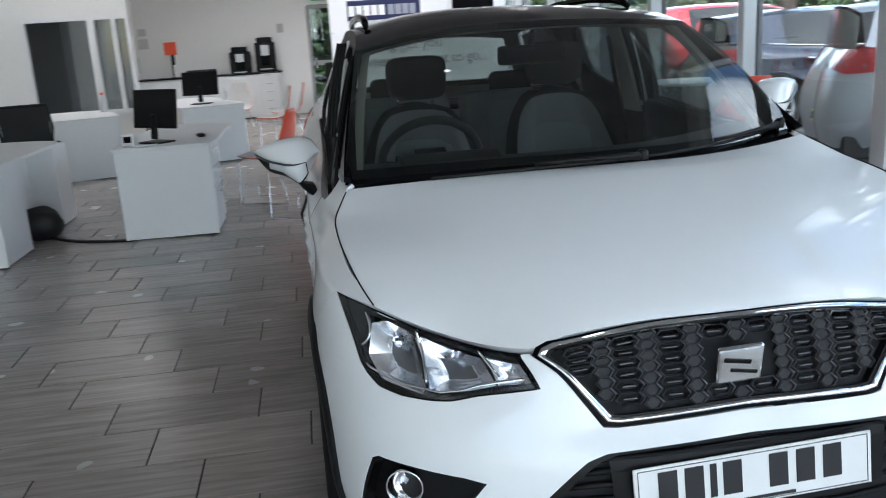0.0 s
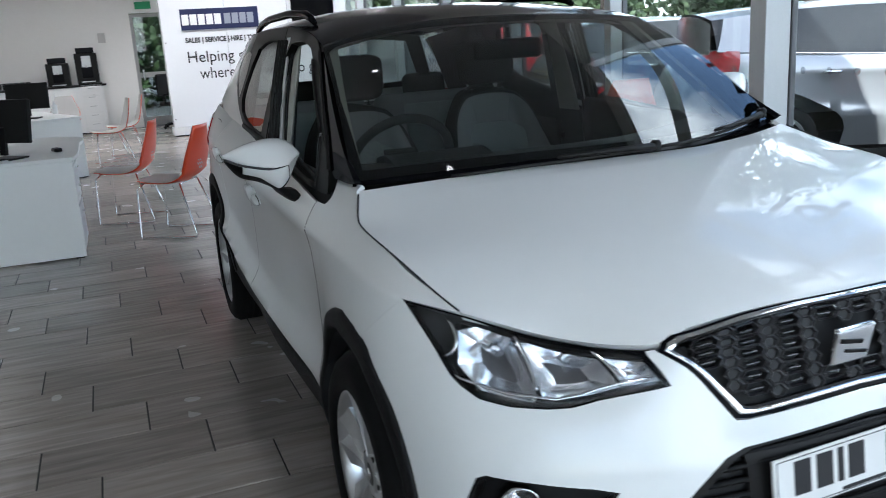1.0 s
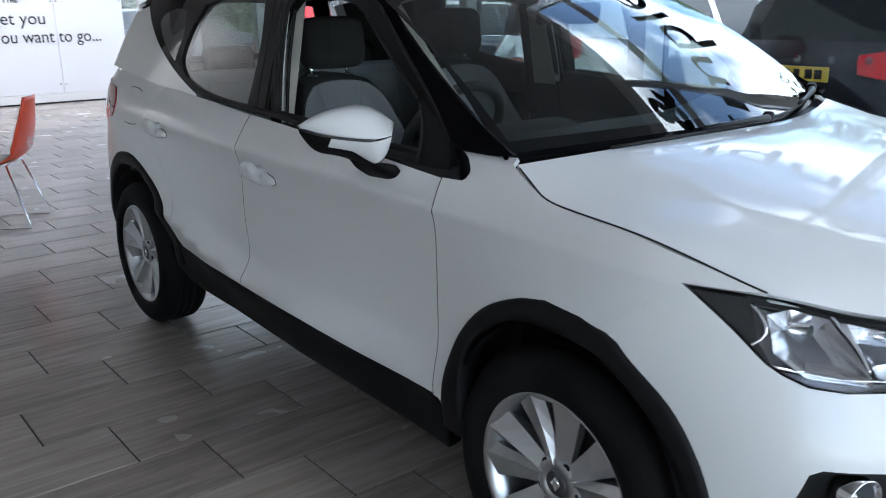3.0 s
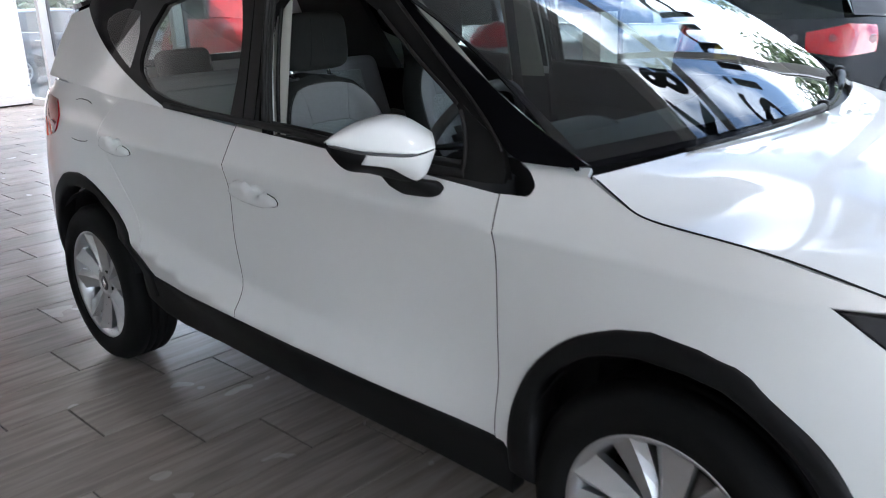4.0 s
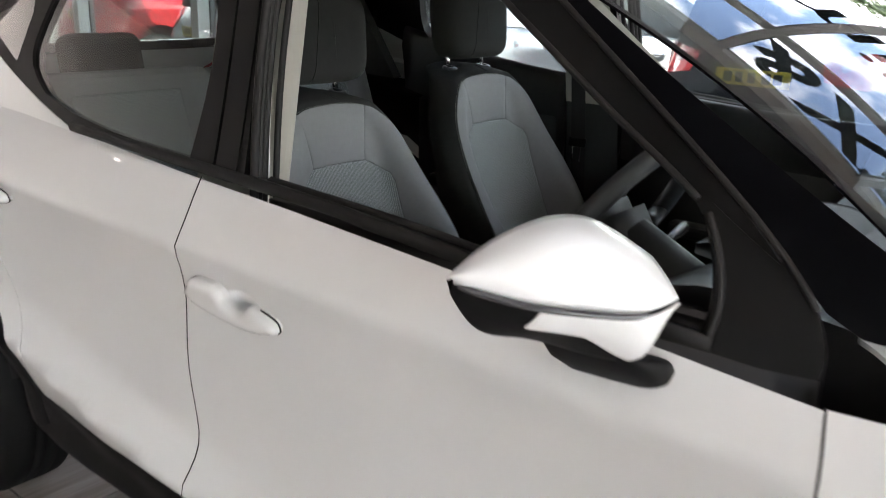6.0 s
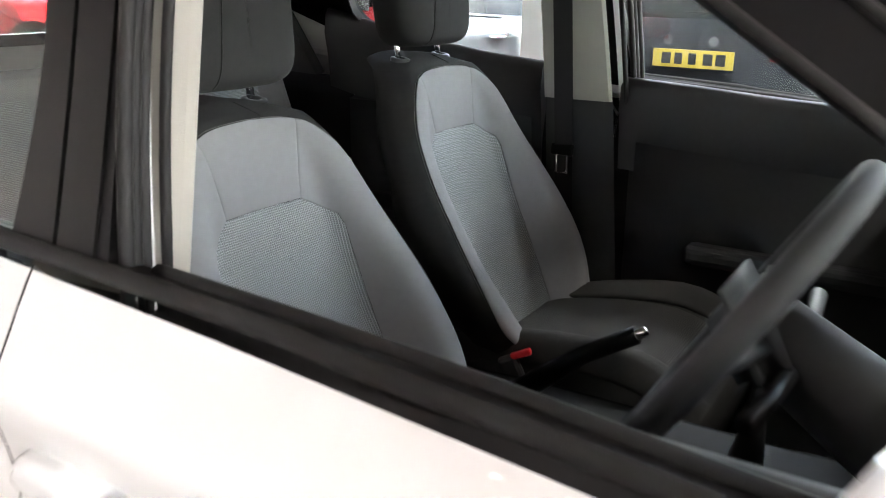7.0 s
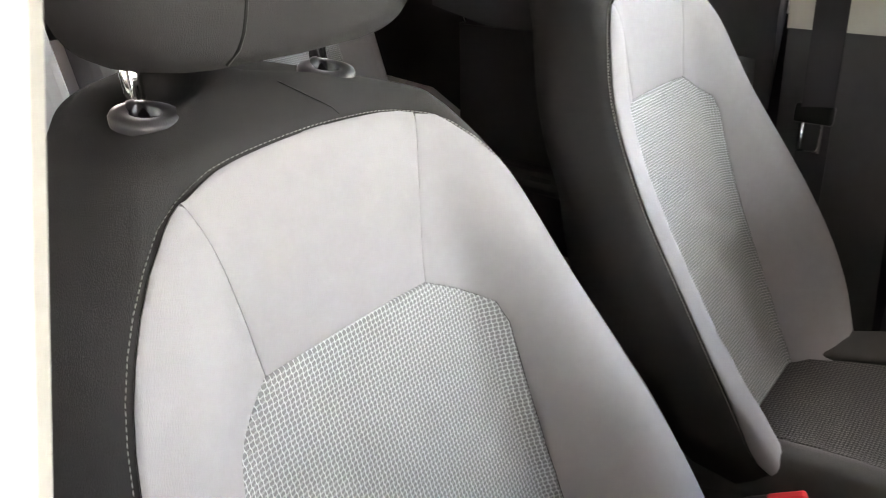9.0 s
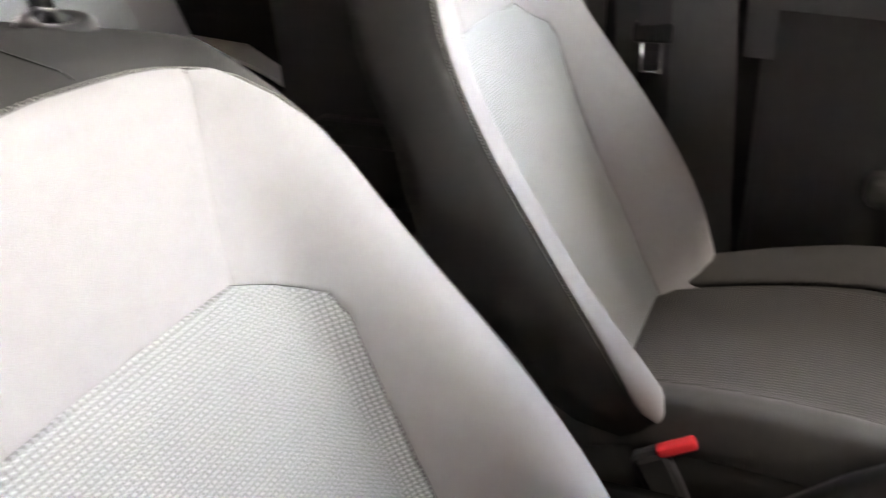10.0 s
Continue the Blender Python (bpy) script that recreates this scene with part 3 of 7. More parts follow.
for s in (-1, 1):
    pod = patch("fog_lamp_pod", body, FOG, M_CLAD, CAR, side=s, lift=-.03, flange=.0, step=.02)
    patch("pod_rim", body, FOG, M_TRIM, pod, side=s, lift=-.004, flange=.03, step=.02, holes=[about(FOG, (.70, 1.55), .93)])
    c = body(.728, 1.60) * (s, 1, 1) + np.array((-s * .003, .006, 0))
    fm = look(Vector(c), Vector(c) - Vector((s * .30, -1.0, 0)))
    lathe("lamp_ring", [(.040, -.04), (.041, .002), (.040, .005), (.0375, .004), (.036, -.03)], fm, M_CHROME, pod, 36, "chrome lamp ring")
    lathe("lamp_bowl", [(.040, -.004), (.036, -.02), (.022, -.035), (.008, -.03), (.001, -.012)], fm, M_CHROME, pod, 24, "chrome fog lamp bowl")
    lathe("lamp_glass", [(.041, .002), (.03, .006), (.001, .008)], fm, M_LENS, pod, 24)

# upper grille: chrome frame, black backing and honeycomb of long cells
GR = [(0, 2.98), (.270, 2.90), (.300, 2.94), (.341, 3.56), (.379, 4.22), (.423, 4.82), (.414, 5.10), (.388, 5.31), (.2, 5.36), (0, 5.42)]
GR_IN = [(0, 3.20), (.255, 3.11), (.276, 3.14), (.316, 3.66), (.355, 4.24), (.392, 4.78), (.384, 4.93), (.362, 5.00), (.2, 4.98), (0, 5.02)]


def grille_line(t):
    """The grille's outline t of the way from its outer to its inner edge."""
    return mirrored([(a[0] * (1 - t) + b[0] * t, a[1] * (1 - t) + b[1] * t) for a, b in zip(GR, GR_IN)])


grille = patch("grille", nose, mirrored(GR_IN), M_DARK, CAR, lift=-.022, flange=0, step=.03, label="black honeycomb grille with chrome frame")
patch("grille_surround", nose, grille_line(0), M_BLACK_GLOSS, grille, lift=.001, flange=.02, step=.015, holes=[grille_line(.36)])
patch("grille_frame", nose, grille_line(.32), M_CHROME, grille, lift=.004, flange=.03, step=.012, holes=[grille_line(.78)], sink=(.003, .006), label="chrome grille frame")
patch("grille_border", nose, grille_line(.76), M_TRIM, grille, lift=-.003, flange=.02, step=.015, holes=[mirrored(GR_IN)])


def cell_mesh(name, w, h, wall, depth, fill, mat, inner=None):
    """A long six-sided cell of the grille, in its own plane (x across, z up, y into the car)."""
    def ring(k, y):
        a, b, c = w / 2 * 1.0 - (1 - k) * wall * 2.2, h / 2 - (1 - k) * wall, w / 2 - h * .45 - (1 - k) * wall
        return [(-a, y, 0), (-c, y, b), (c, y, b), (a, y, 0), (c, y, -b), (-c, y, -b)]
    verts = ring(1, 0) + ring(.35, -.002) + ring(0, .0) + ring(0, depth)
    faces = [(i * 6 + j, i * 6 + (j + 1) % 6, (i + 1) * 6 + (j + 1) % 6, (i + 1) * 6 + j) for i in range(3) for j in range(6)]
    if fill:
        faces.append(tuple(18 + j for j in range(6)))
    me = bpy.data.meshes.new(name)
    me.from_pydata(verts, [], faces)
    me.materials.append(mat)
    if fill:
        me.materials.append(inner)
        me.polygons[-1].material_index = 1
    return me


M_CELL = material("dark_grey_grille_edge", (.030, .030, .032), .28, vary=.1, scale=30)
M_CELL_FILL = material("matt_grille_insert", (.030, .030, .031), .6, spec=.3, vary=.1, scale=30)
CELL_OPEN = cell_mesh("grille_cell", .066, .0275, .0028, .016, False, M_CELL)
CELL_FULL = cell_mesh("grille_cell", .044, .0275, .0034, .004, True, M_CELL, M_CELL_FILL)
M_CELL_BAR = material("grey_grille_bar", (.070, .070, .074), .25, .3, vary=.1, scale=30)
bar = bmesh.new()
bmesh.ops.create_cube(bar, size=1, matrix=pose(0, .004, -.001) @ Matrix.Diagonal((.030, .006, .0045, 1)))
bmesh.ops.bevel(bar, geom=bar.edges[:], offset=.0015, segments=1, affect="EDGES")
BAR_ME = bpy.data.meshes.new("grille_bar")
bar.to_mesh(BAR_ME)
bar.free()
BAR_ME.materials.append(M_CELL_BAR)
inner_poly = np.array(mirrored(GR_IN)) * (1, .11)
for j in range(-9, 10):
    for i in range(8):
        full = j % 2 == 0
        u, v = j * .0475, 3.16 + (i + (.5 if full else 0)) * .262
        q = np.array([[u, v * .11]])
        if not inside(q, inner_poly)[0] or edge_distance(q, inner_poly)[0] < .009 or (abs(u) < .052 and 3.55 < v < 4.5):
            continue
        p, pu = nose(u, v), nose(u + .01, v) - nose(u - .01, v)
        pv = nose(u, v + .05) - nose(u, v - .05)
        ax, az = Vector(pu * (-1, 1, 1)).normalized(), Vector(pv * (-1, 1, 1)).normalized()
        if ax.x < 0:
            ax = -ax
        ay = az.cross(ax).normalized()
        if ay.y < 0:
            ay = -ay
        az = ax.cross(ay).normalized()
        m = Matrix(((ax.x, ay.x, az.x, -p[0]), (ax.y, ay.y, az.y, p[1]), (ax.z, ay.z, az.z, p[2]), (0, 0, 0, 1))) @ pose(0, .008, 0)
        c = new("grille_cell", CELL_FULL if full else CELL_OPEN)
        c.parent, c.matrix_basis = grille, m
        if not full:
            b = new("grille_bar", BAR_ME)
            b.parent, b.matrix_basis = grille, m

# badge on the grille: a plain rounded chrome shape
badge_m = pose(-.010, float(nose(0, 4.0)[1]) - .006, .776, 12, -1.8, 0)
box("badge", (.100, .016, .086), badge_m, M_CHROME, grille, .012, "plain chrome badge", 3)
box("badge_groove", (.060, .004, .010), badge_m @ pose(-.008, -.0085, .012, 0, 12, 0), M_TRIM, grille, .002)
box("badge_groove", (.060, .004, .008), badge_m @ pose(.008, -.0085, -.014, 0, 12, 0), M_TRIM, grille, .002)

# lower grille and number plate
low = patch("lower_grille", nose, LOW_GRILLE, M_DARK, CAR, lift=-.03, flange=0, step=.04, label="black lower grille")
patch("lower_grille_rim", nose, about(LOW_GRILLE, (0, 1.6), .998), M_TRIM, low, lift=-.003, flange=.03, step=.02, holes=[about(LOW_GRILLE, (0, 1.6), .94)])
for i in range(7):
    v = .98 + i * .2
    h = .30 + .12 * min(1, (2.4 - v) / .8)
    tube("slat", [nose(h * t, v) * (-1, 1, 1) + (0, .018, 0) for t in np.linspace(-1, 1, 15)], .006, M_CLAD, low, 6)
plate = box("number_plate", (.505, .006, .111), pose(-.008, .036, .562, -5, -1.8, 0), material("white_plate", (.78, .78, .76), .3, vary=.02), CAR, .002, "white front number plate with plain dark bars")
rim_m = pose(-.008, .036, .562, -5, -1.8, 0)
for x, w in ((-.183, .040), (-.128, .040), (-.088, .014), (-.048, .040), (.050, .040), (.108, .040), (.166, .040)):
    box("plate_bar", (w, .002, .070), rim_m @ pose(x, -.0038, .008), M_INK, plate, .0006)
box("plate_bar", (.17, .002, .007), rim_m @ pose(0, -.0038, -.044), M_INK, plate, .0006)
for s in (-1, 1):
    box("plate_line", (.488, .0012, .0015), rim_m @ pose(0, -.0034, s * .050), M_INK, plate, 0)
    box("plate_line", (.0015, .0012, .10), rim_m @ pose(s * .2435, -.0034, 0), M_INK, plate, 0)
patch("plate_holder", nose, mirrored([(0, 1.35), (.29, 1.35), (.30, 2.25), (0, 2.33)]), M_TRIM, CAR, lift=-.012, flange=.01, step=.03)

# bonnet, roof, windscreen
patch("bonnet", bonnet_skin, [(-1, 0), (1, 0), (1, 1), (-1, 1)], M_PAINT, CAR, vs=1.0, step=.03, gap=.004, flange=.02, label="white bonnet with raised folds")
patch("cowl", screen_skin, [(-1, -.05), (1, -.05), (1, .045), (-1, .045)], M_TRIM, CAR, vs=.7, lift=-.022, flange=0, step=.04)
patch("roof", roof_skin, [(-1, 0), (1, 0), (1, 1), (-1, 1)], M_BLACK_GLOSS, CAR, vs=2.2, step=.05, flange=.02, label="gloss black roof")
screen = patch("windscreen", screen_skin, [(-1, .02), (1, .02), (1, 1), (-1, 1)], M_GLASS, CAR, vs=.7, step=.04, flange=0, label="clear windscreen")
clear_in = [(-.955, .075), (0, .06), (.955, .075), (.982, .5), (.975, .92), (.93, .955), (0, .935), (-.93, .955), (-.975, .92), (-.982, .5)]
patch("screen_border", screen_skin, [(-1, .0), (1, .0), (1, 1), (-1, 1)], M_BLACK_GLOSS, screen, vs=.7, lift=-.004, step=.03, flange=0, holes=[clear_in], label="black screen border")
for xs, b0, b1 in (((-.66, .14), -.030, -.012), ((.20, .86), -.006, .030)):
    line = [(t, xs[0] + (xs[1] - xs[0]) * t, b0 + (b1 - b0) * t) for t in np.linspace(0, 1, 9)]
    arm = tube("wiper_arm", [Vector(screen_skin(x, b)) + Vector((0, -.014, .020 + .006 * math.sin(t * 3.1))) for t, x, b in line[4:]] + [Vector(screen_skin(xs[1] + .05, b1 + .012)) + Vector((0, -.012, .012))], [.005, .006, .007, .009, .011, .012], M_TRIM, CAR, 8, label="black wiper arm")
    tube("wiper_blade", [Vector(screen_skin(x, b)) + Vector((0, -.006, .012)) for t, x, b in line], .005, M_RUBBER, arm, 6)
    lathe("wiper_pivot", [(.016, -.01), (.016, .012), (.012, .018), (.001, .019)], pose(*(screen_skin(xs[1] + .05, b1 + .012) + np.array((0, -.012, .012)))), M_TRIM, arm, 16)

# flanks, both sides
for s in (-1, 1):
    fender = SEAM_A + smooth([(1.735, 5.655), (1.703, 5.665), (1.687, 5.73), (1.687, 5.83), (1.706, 5.96), (1.733, 6.08), (1.755, 6.135)], 12) + [(1.735, 6.15), (1.687, 6.16), (1.64, 6.175), (1.600, 6.23), (1.590, 6.24)] + smooth([(1.586, 6.12), (1.482, 5.85), (1.389, 5.72), (1.142, 5.79), (.924, 5.67), (.826, 5.03)], 18) + [(.90, 5.0), (.984, 5.0), (1.06, 4.48), (1.195, 3.52)] + [p for p in ARCH_F[::-1] if p[0] > 1.20]
    patch("front_wing", body, fender, M_PAINT, CAR, side=s, gap=.0008, step=.02, label="white front wing")
    door = [(1.757, .97)] + SEAM_A[1:] + [(2.0, 5.72), (2.3, 5.80), (2.6, 5.88), (2.853, 5.93)] + SEAM_B[::-1] + [(2.6, 1.09), (2.11, 1.0)]
    cup = [(2.652 + .040 * math.cos(a), 4.535 + .17 * math.sin(a)) for a in np.linspace(0, 6.28319, 21)[:-1]]
    cup_r = [(u + .838, v + .38) for u, v in cup]
    d1 = patch("front_door", body, door, M_PAINT, CAR, side=s, gap=.002, step=.022, flange=.03, holes=[cup], label="white front door, window wound down" if s < 0 else "white front door")
    back = smooth([(3.62, 6.03), (3.66, 5.2), (3.62, 4.3), (3.53, 3.35), (3.435, 2.4), (3.36, 1.6), (3.335, 1.13)], 20)
    rear = SEAM_B + [(3.2, 6.02)] + back + [(3.156, 1.09)]
    d2 = patch("rear_door", body, rear, M_PAINT, CAR, side=s, gap=.002, step=.022, flange=.03, holes=[cup_r], label="white rear door")
    for d, ring in ((d1, cup), (d2, cup_r)):
        c0 = np.mean(np.array(ring), 0)
        cv = [body(c0[0] + (u - c0[0]) * k, c0[1] + (v - c0[1]) * k) * (s, 1, 1) - np.array((s * dep, 0, 0)) for k, dep in ((1.04, .0002), (1, .001), (.95, .010), (.86, .019), (.66, .0245), (.3, .027), (.02, .0275)) for u, v in ring]
        mesh_object("handle_cup", cv, [(i * 20 + j, i * 20 + (j + 1) % 20, (i + 1) * 20 + (j + 1) % 20, (i + 1) * 20 + j) for i in range(6) for j in range(20)], M_PAINT, d)
    quarter = back[::-1] + [(4.0, 6.03), (4.26, 6.03), (4.40, 5.3), (4.55, 4.9), (4.60, 3.0), (4.60, .9), (4.23, .9)] + [p for p in ARCH_R[::-1] if p[1] > .9 and p[0] > 3.36]
    patch("rear_quarter", body, quarter, M_PAINT, CAR, side=s, gap=.001, step=.025, label="white rear quarter panel")
    if s < 0:
        # dark tubes painted as the shade in the fuel flap's seam
        for arc in ([(3.805, 5.68), (3.85, 5.735), (3.90, 5.74), (3.943, 5.69)], [(3.757, 4.74), (3.80, 4.665), (3.86, 4.64), (3.917, 4.67)]):
            tube("fuel_flap_seam", [body(u, v) * (s, 1, 1) + (s * -.0006, 0, 0) for u, v in smooth(arc, 12)], [.0006] + [.0018] * 10 + [.0006], M_DARK, CAR, 6)
    patch("pillar_panel", house, [(2.86, -.04), (3.3, -.06), (3.94, -.06), (3.96, 1.0), (3.93, 1.72), (3.72, 1.80)] + GLASS_LINE[::-1][1:], M_PAINT, CAR, side=s, vs=.22, step=.025, flange=.01, label="white rear pillar panel")
    # cladding
    arch_strip(ARCH_F, ARCH_F_IN, s)
    arch_strip(ARCH_R, ARCH_R_IN, s)
    sill = [(1.715, .95)] + [(u, v + .02) for u, v in SILL] + [(3.44, .60), (3.35, .40), (3.25, .33), (2.6, .30), (2.1, .18), (1.74, .08), (1.705, .5)]
    patch("sill_cladding", body, sill, M_CLAD, CAR, side=s, lift=.004, flange=.04, sink=(.006, .02), step=.022, label="black plastic sill cladding")
    # dark sheet behind the panels, its colour standing in for shade in the seams
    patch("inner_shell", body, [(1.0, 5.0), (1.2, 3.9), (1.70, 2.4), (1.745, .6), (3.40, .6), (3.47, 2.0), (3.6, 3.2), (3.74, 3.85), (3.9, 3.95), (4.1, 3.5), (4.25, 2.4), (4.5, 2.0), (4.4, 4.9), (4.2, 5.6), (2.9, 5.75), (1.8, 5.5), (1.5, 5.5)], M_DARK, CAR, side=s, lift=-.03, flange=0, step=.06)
    # wheel housings
    for hy in (FRONT_HUB[0], REAR_HUB[0]):
        housing = lathe("wheel_housing", [(.350, .0), (.375, .10), (.37, .25), (.20, .27), (.001, .27)], pose(s * .84, hy, .36, 0, -90 * s, 0), M_DARK, CAR, 40)
        hb = bmesh.new()
        hb.from_mesh(housing.data)
        bmesh.ops.bisect_plane(hb, geom=hb.verts[:] + hb.edges[:] + hb.faces[:], plane_co=housing.matrix_basis.inverted() @ Vector((0, 0, .44)), plane_no=housing.matrix_basis.to_3x3().inverted() @ Vector((0, 0, 1)), clear_inner=True)
        hb.to_mesh(housing.data)
        hb.free()
        wheel(hy, s)
    # window band: black frames with openings
    win_f = smooth([(1.446, .10), (1.9, .10), (2.284, .12)], 8)[1:] + smooth([(2.296, .6), (2.305, 1.2), (2.30, 1.55)], 6) + smooth([(2.22, 1.78), (2.0, 1.85), (1.72, 1.84)], 6) + smooth([(1.60, 1.72), (1.515, 1.50), (1.430, 1.22), (1.374, 1.00)], 10) + [(1.362, .93), (1.364, .86), (1.385, .66), (1.424, .30), (1.446, .10)]
    win_r = smooth([(2.44, .13), (2.7, .15), (2.86, .22)], 6) + smooth([(2.98, .35), (3.06, .62), (3.08, .95), (3.06, 1.35)], 8) + smooth([(3.0, 1.68), (2.85, 1.78), (2.60, 1.80)], 6) + smooth([(2.48, 1.74), (2.445, 1.3), (2.435, .7)], 6)
    win_q = smooth([(3.13, .62), (3.25, .86), (3.36, 1.10)], 5) + smooth([(3.44, 1.35), (3.42, 1.55), (3.28, 1.66)], 6) + smooth([(3.16, 1.60), (3.12, 1.2)], 4)
    dframe = [(1.315, .0), (1.6, .0), (2.0, .0), (2.362, .02)] + smooth([(2.362, .02), (2.38, 1.0), (2.40, 2.0)], 8) + [(1.9, 2.0), (1.5, 2.0), (1.33, 1.9)] + smooth([(1.28, 1.4), (1.27, .8), (1.29, .35)], 6)
    patch("door_frame", house, dframe, M_TRIM, d1, side=s, vs=.22, step=.02, flange=.03, gap=.002, holes=[win_f], label="black window frame")
    rframe = [(2.368, .02), (2.6, .02), (2.85, .03)] + GLASS_LINE[:8] + [(3.25, 1.6), (3.2, 2.0), (2.406, 2.0)] + smooth([(2.406, 2.0), (2.386, 1.0), (2.368, .02)], 8)[1:-1]
    patch("door_frame", house, rframe, M_TRIM, d2, side=s, vs=.22, step=.02, flange=.03, gap=.002, holes=[win_r], label="black window frame")
    patch("quarter_frame", house, GLASS_LINE[7:] + [(3.72, 2.0), (3.2, 2.0), (3.25, 1.6)], M_BLACK_GLOSS, CAR, side=s, vs=.22, step=.02, flange=.02, gap=.0005)
    patch("pillar_gloss", house, [(2.302, .05), (2.358, .03), (2.375, 1.0), (2.39, 1.70), (2.325, 1.70), (2.316, 1.0)], M_TRIM, d1, side=s, vs=.22, lift=.004, flange=.004, step=.02)
    wg = patch("window_glass", house, win_r, M_GLASS_DARK, d2, side=s, vs=.22, lift=-.008, flange=0, step=.04, label="tinted rear door glass")
    wg.visible_shadow = False
    wq = patch("quarter_glass", house, about(win_q, (3.28, 1.2), .98), M_GLASS_DARK, CAR, side=s, vs=.22, lift=.002, flange=.004, step=.04, label="tinted quarter glass")
    if s > 0:
        wl2 = patch("window_glass", house, win_f, M_GLASS_SIDE, d1, side=s, vs=.22, lift=-.008, flange=0, step=.04, label="clear front door glass")
        wl2.visible_shadow = False
    # dark tubes along the bonnet and door shut lines, painted as the gaps' shade
    shut = [bonnet_skin(s * .998, b) + (s * .0012, 0, .0006) for b in np.linspace(.02, .97, 26)]
    tube("bonnet_gap", shut, .0021, M_DARK, CAR, 6)
    shut = [body(u, v) * (s, 1, 1) - np.array((s * .0008, 0, 0)) for u, v in smooth(SEAM_A, 30)]
    tube("door_gap", shut, .0017, M_DARK, CAR, 6)
    shut = [body(u, v) * (s, 1, 1) - np.array((s * .0012, 0, 0)) for u, v in SEAM_B]
    tube("door_gap", shut, .0016, M_DARK, CAR, 6)
    # fixed triangle and black sail panel by the mirror
    patch("sail_panel", house, [(1.318, -.05), (1.38, -.05), (1.442, -.02), (1.430, .10), (1.412, .25), (1.366, .68), (1.342, .90), (1.325, .92), (1.28, .66), (1.262, .70), (1.270, .45), (1.30, .12)], M_TRIM, d1, side=s, vs=.22, lift=.003, flange=.01, step=.02)
    pillar = [(1.06, .21), (1.06, 1.0), (1.06, 2.0), (1.5, 2.0), (1.33, 1.9)] + smooth([(1.275, 1.4), (1.262, .8), (1.264, .42)], 6) + [(1.240, .285), (1.198, .25), (1.164, .225), (1.124, .19), (1.079, .185)]
    patch("screen_pillar", house, pillar, M_BLACK_GLOSS, CAR, side=s, vs=.22, step=.02, lift=-.003, flange=.02, gap=.0005, label="gloss black windscreen pillar")
    for line, r in (([(1.272, .42), (1.258, .8), (1.277, 1.4), (1.33, 1.9)], .0045), ([(1.352, .93), (1.366, 1.02), (1.422, 1.235), (1.508, 1.515), (1.595, 1.735)], .005), ([(1.440, .04), (1.395, .45), (1.350, .86)], .0055)):
        tube("frame_seal", [house(u, v) * (s, 1, 1) + (s * .004, 0, .001) for u, v in smooth(line, 18)], r, M_RUBBER, d1, 8)
    belt = [house(u, .05 + .02 * (u > 2)) * (s, 1, 1) + (s * .004, 0, 0) for u in np.linspace(1.43, 2.84, 24)]
    tube("window_seal", belt, .009, M_RUBBER, d1, 8, flat=1.3)
    # roof rail
    rail = [(2.02, 0), (2.10, .015), (2.22, .025), (2.6, .030), (3.1, .030), (3.35, .024), (3.50, .012), (3.58, 0)]
    tube("roof_rail", [Vector((s * (float(house(u, 2.0)[0]) - .045), float(house(u, 2.0)[1]), float(house(u, 2.0)[2]) + .022 + h)) for u, h in rail], [.010, .015, .017, .017, .017, .017, .015, .010], M_BLACK_GLOSS, CAR, 10, label="black roof rail")

# tail, seen little
TAIL_MID = STATION[-2]


def tail(u, v):
    """The body's skin across the whole tail; u is counted from the middle."""
    u = np.asarray(u, float)
    return body(TAIL_MID - np.abs(u), v) * np.stack([np.where(u < 0, -1.0, 1.0), np.ones_like(u), np.ones_like(u)], -1)


patch("tailgate", tail, mirrored([(0, .95), (.82, .95), (.82, 4.9), (.98, 6.03), (0, 6.03)]), M_PAINT, CAR, side=-1, step=.05, label="white tailgate")
for s in (-1, 1):
    patch("rear_lower", body, [(4.55, .55), (5.246, .55), (5.246, 1.0), (4.55, 1.0)], M_CLAD, CAR, side=s, step=.06, lift=-.02)
    patch("tail_lamp", body, smooth([(4.10, 5.60), (4.03, 5.2), (4.09, 4.65)], 6) + smooth([(4.17, 4.48), (4.35, 4.3), (4.58, 4.3)], 5) + smooth([(4.72, 4.9), (4.70, 5.6), (4.38, 5.70)], 6), M_RED_LENS, CAR, side=s, lift=.006, flange=.02, step=.03, label="red tail lamp")


def hatch_skin(a, b):
    low = np.stack([.60 * a, 4.02 - .04 * a * a, 1.13 + 0 * a], -1)
    top = roof_skin(a, np.ones_like(a)) + np.stack([0 * a, .02 + 0 * a, -.02 + 0 * a], -1)
    return low + (top - low) * np.asarray(b)[..., None]


hatch = patch("hatch_glass", hatch_skin, [(-1, .02), (1, .02), (1, 1), (-1, 1)], M_GLASS_DARK, CAR, vs=.5, step=.08, flange=0, away=(0, 2, .5), label="tinted tailgate glass")
hatch.visible_shadow = False
patch("hatch_frame", hatch_skin, [(-1.0, .0), (1.0, .0), (.97, 1), (-.97, 1)], M_BLACK_GLOSS, CAR, vs=.5, step=.06, lift=-.004, flange=.02, holes=[[(-.86, .10), (.86, .10), (.80, .86), (-.80, .86)]])
patch("roof_spoiler", lambda a, b: roof_skin(a, np.full_like(a, 1.0)) + np.stack([0 * a, .14 * np.asarray(b), -.02 * np.asarray(b)], -1), [(-1, -.1), (1, -.1), (.93, 1), (-.93, 1)], M_BLACK_GLOSS, CAR, vs=.14, step=.05, flange=.02, away=(0, 3, .5))

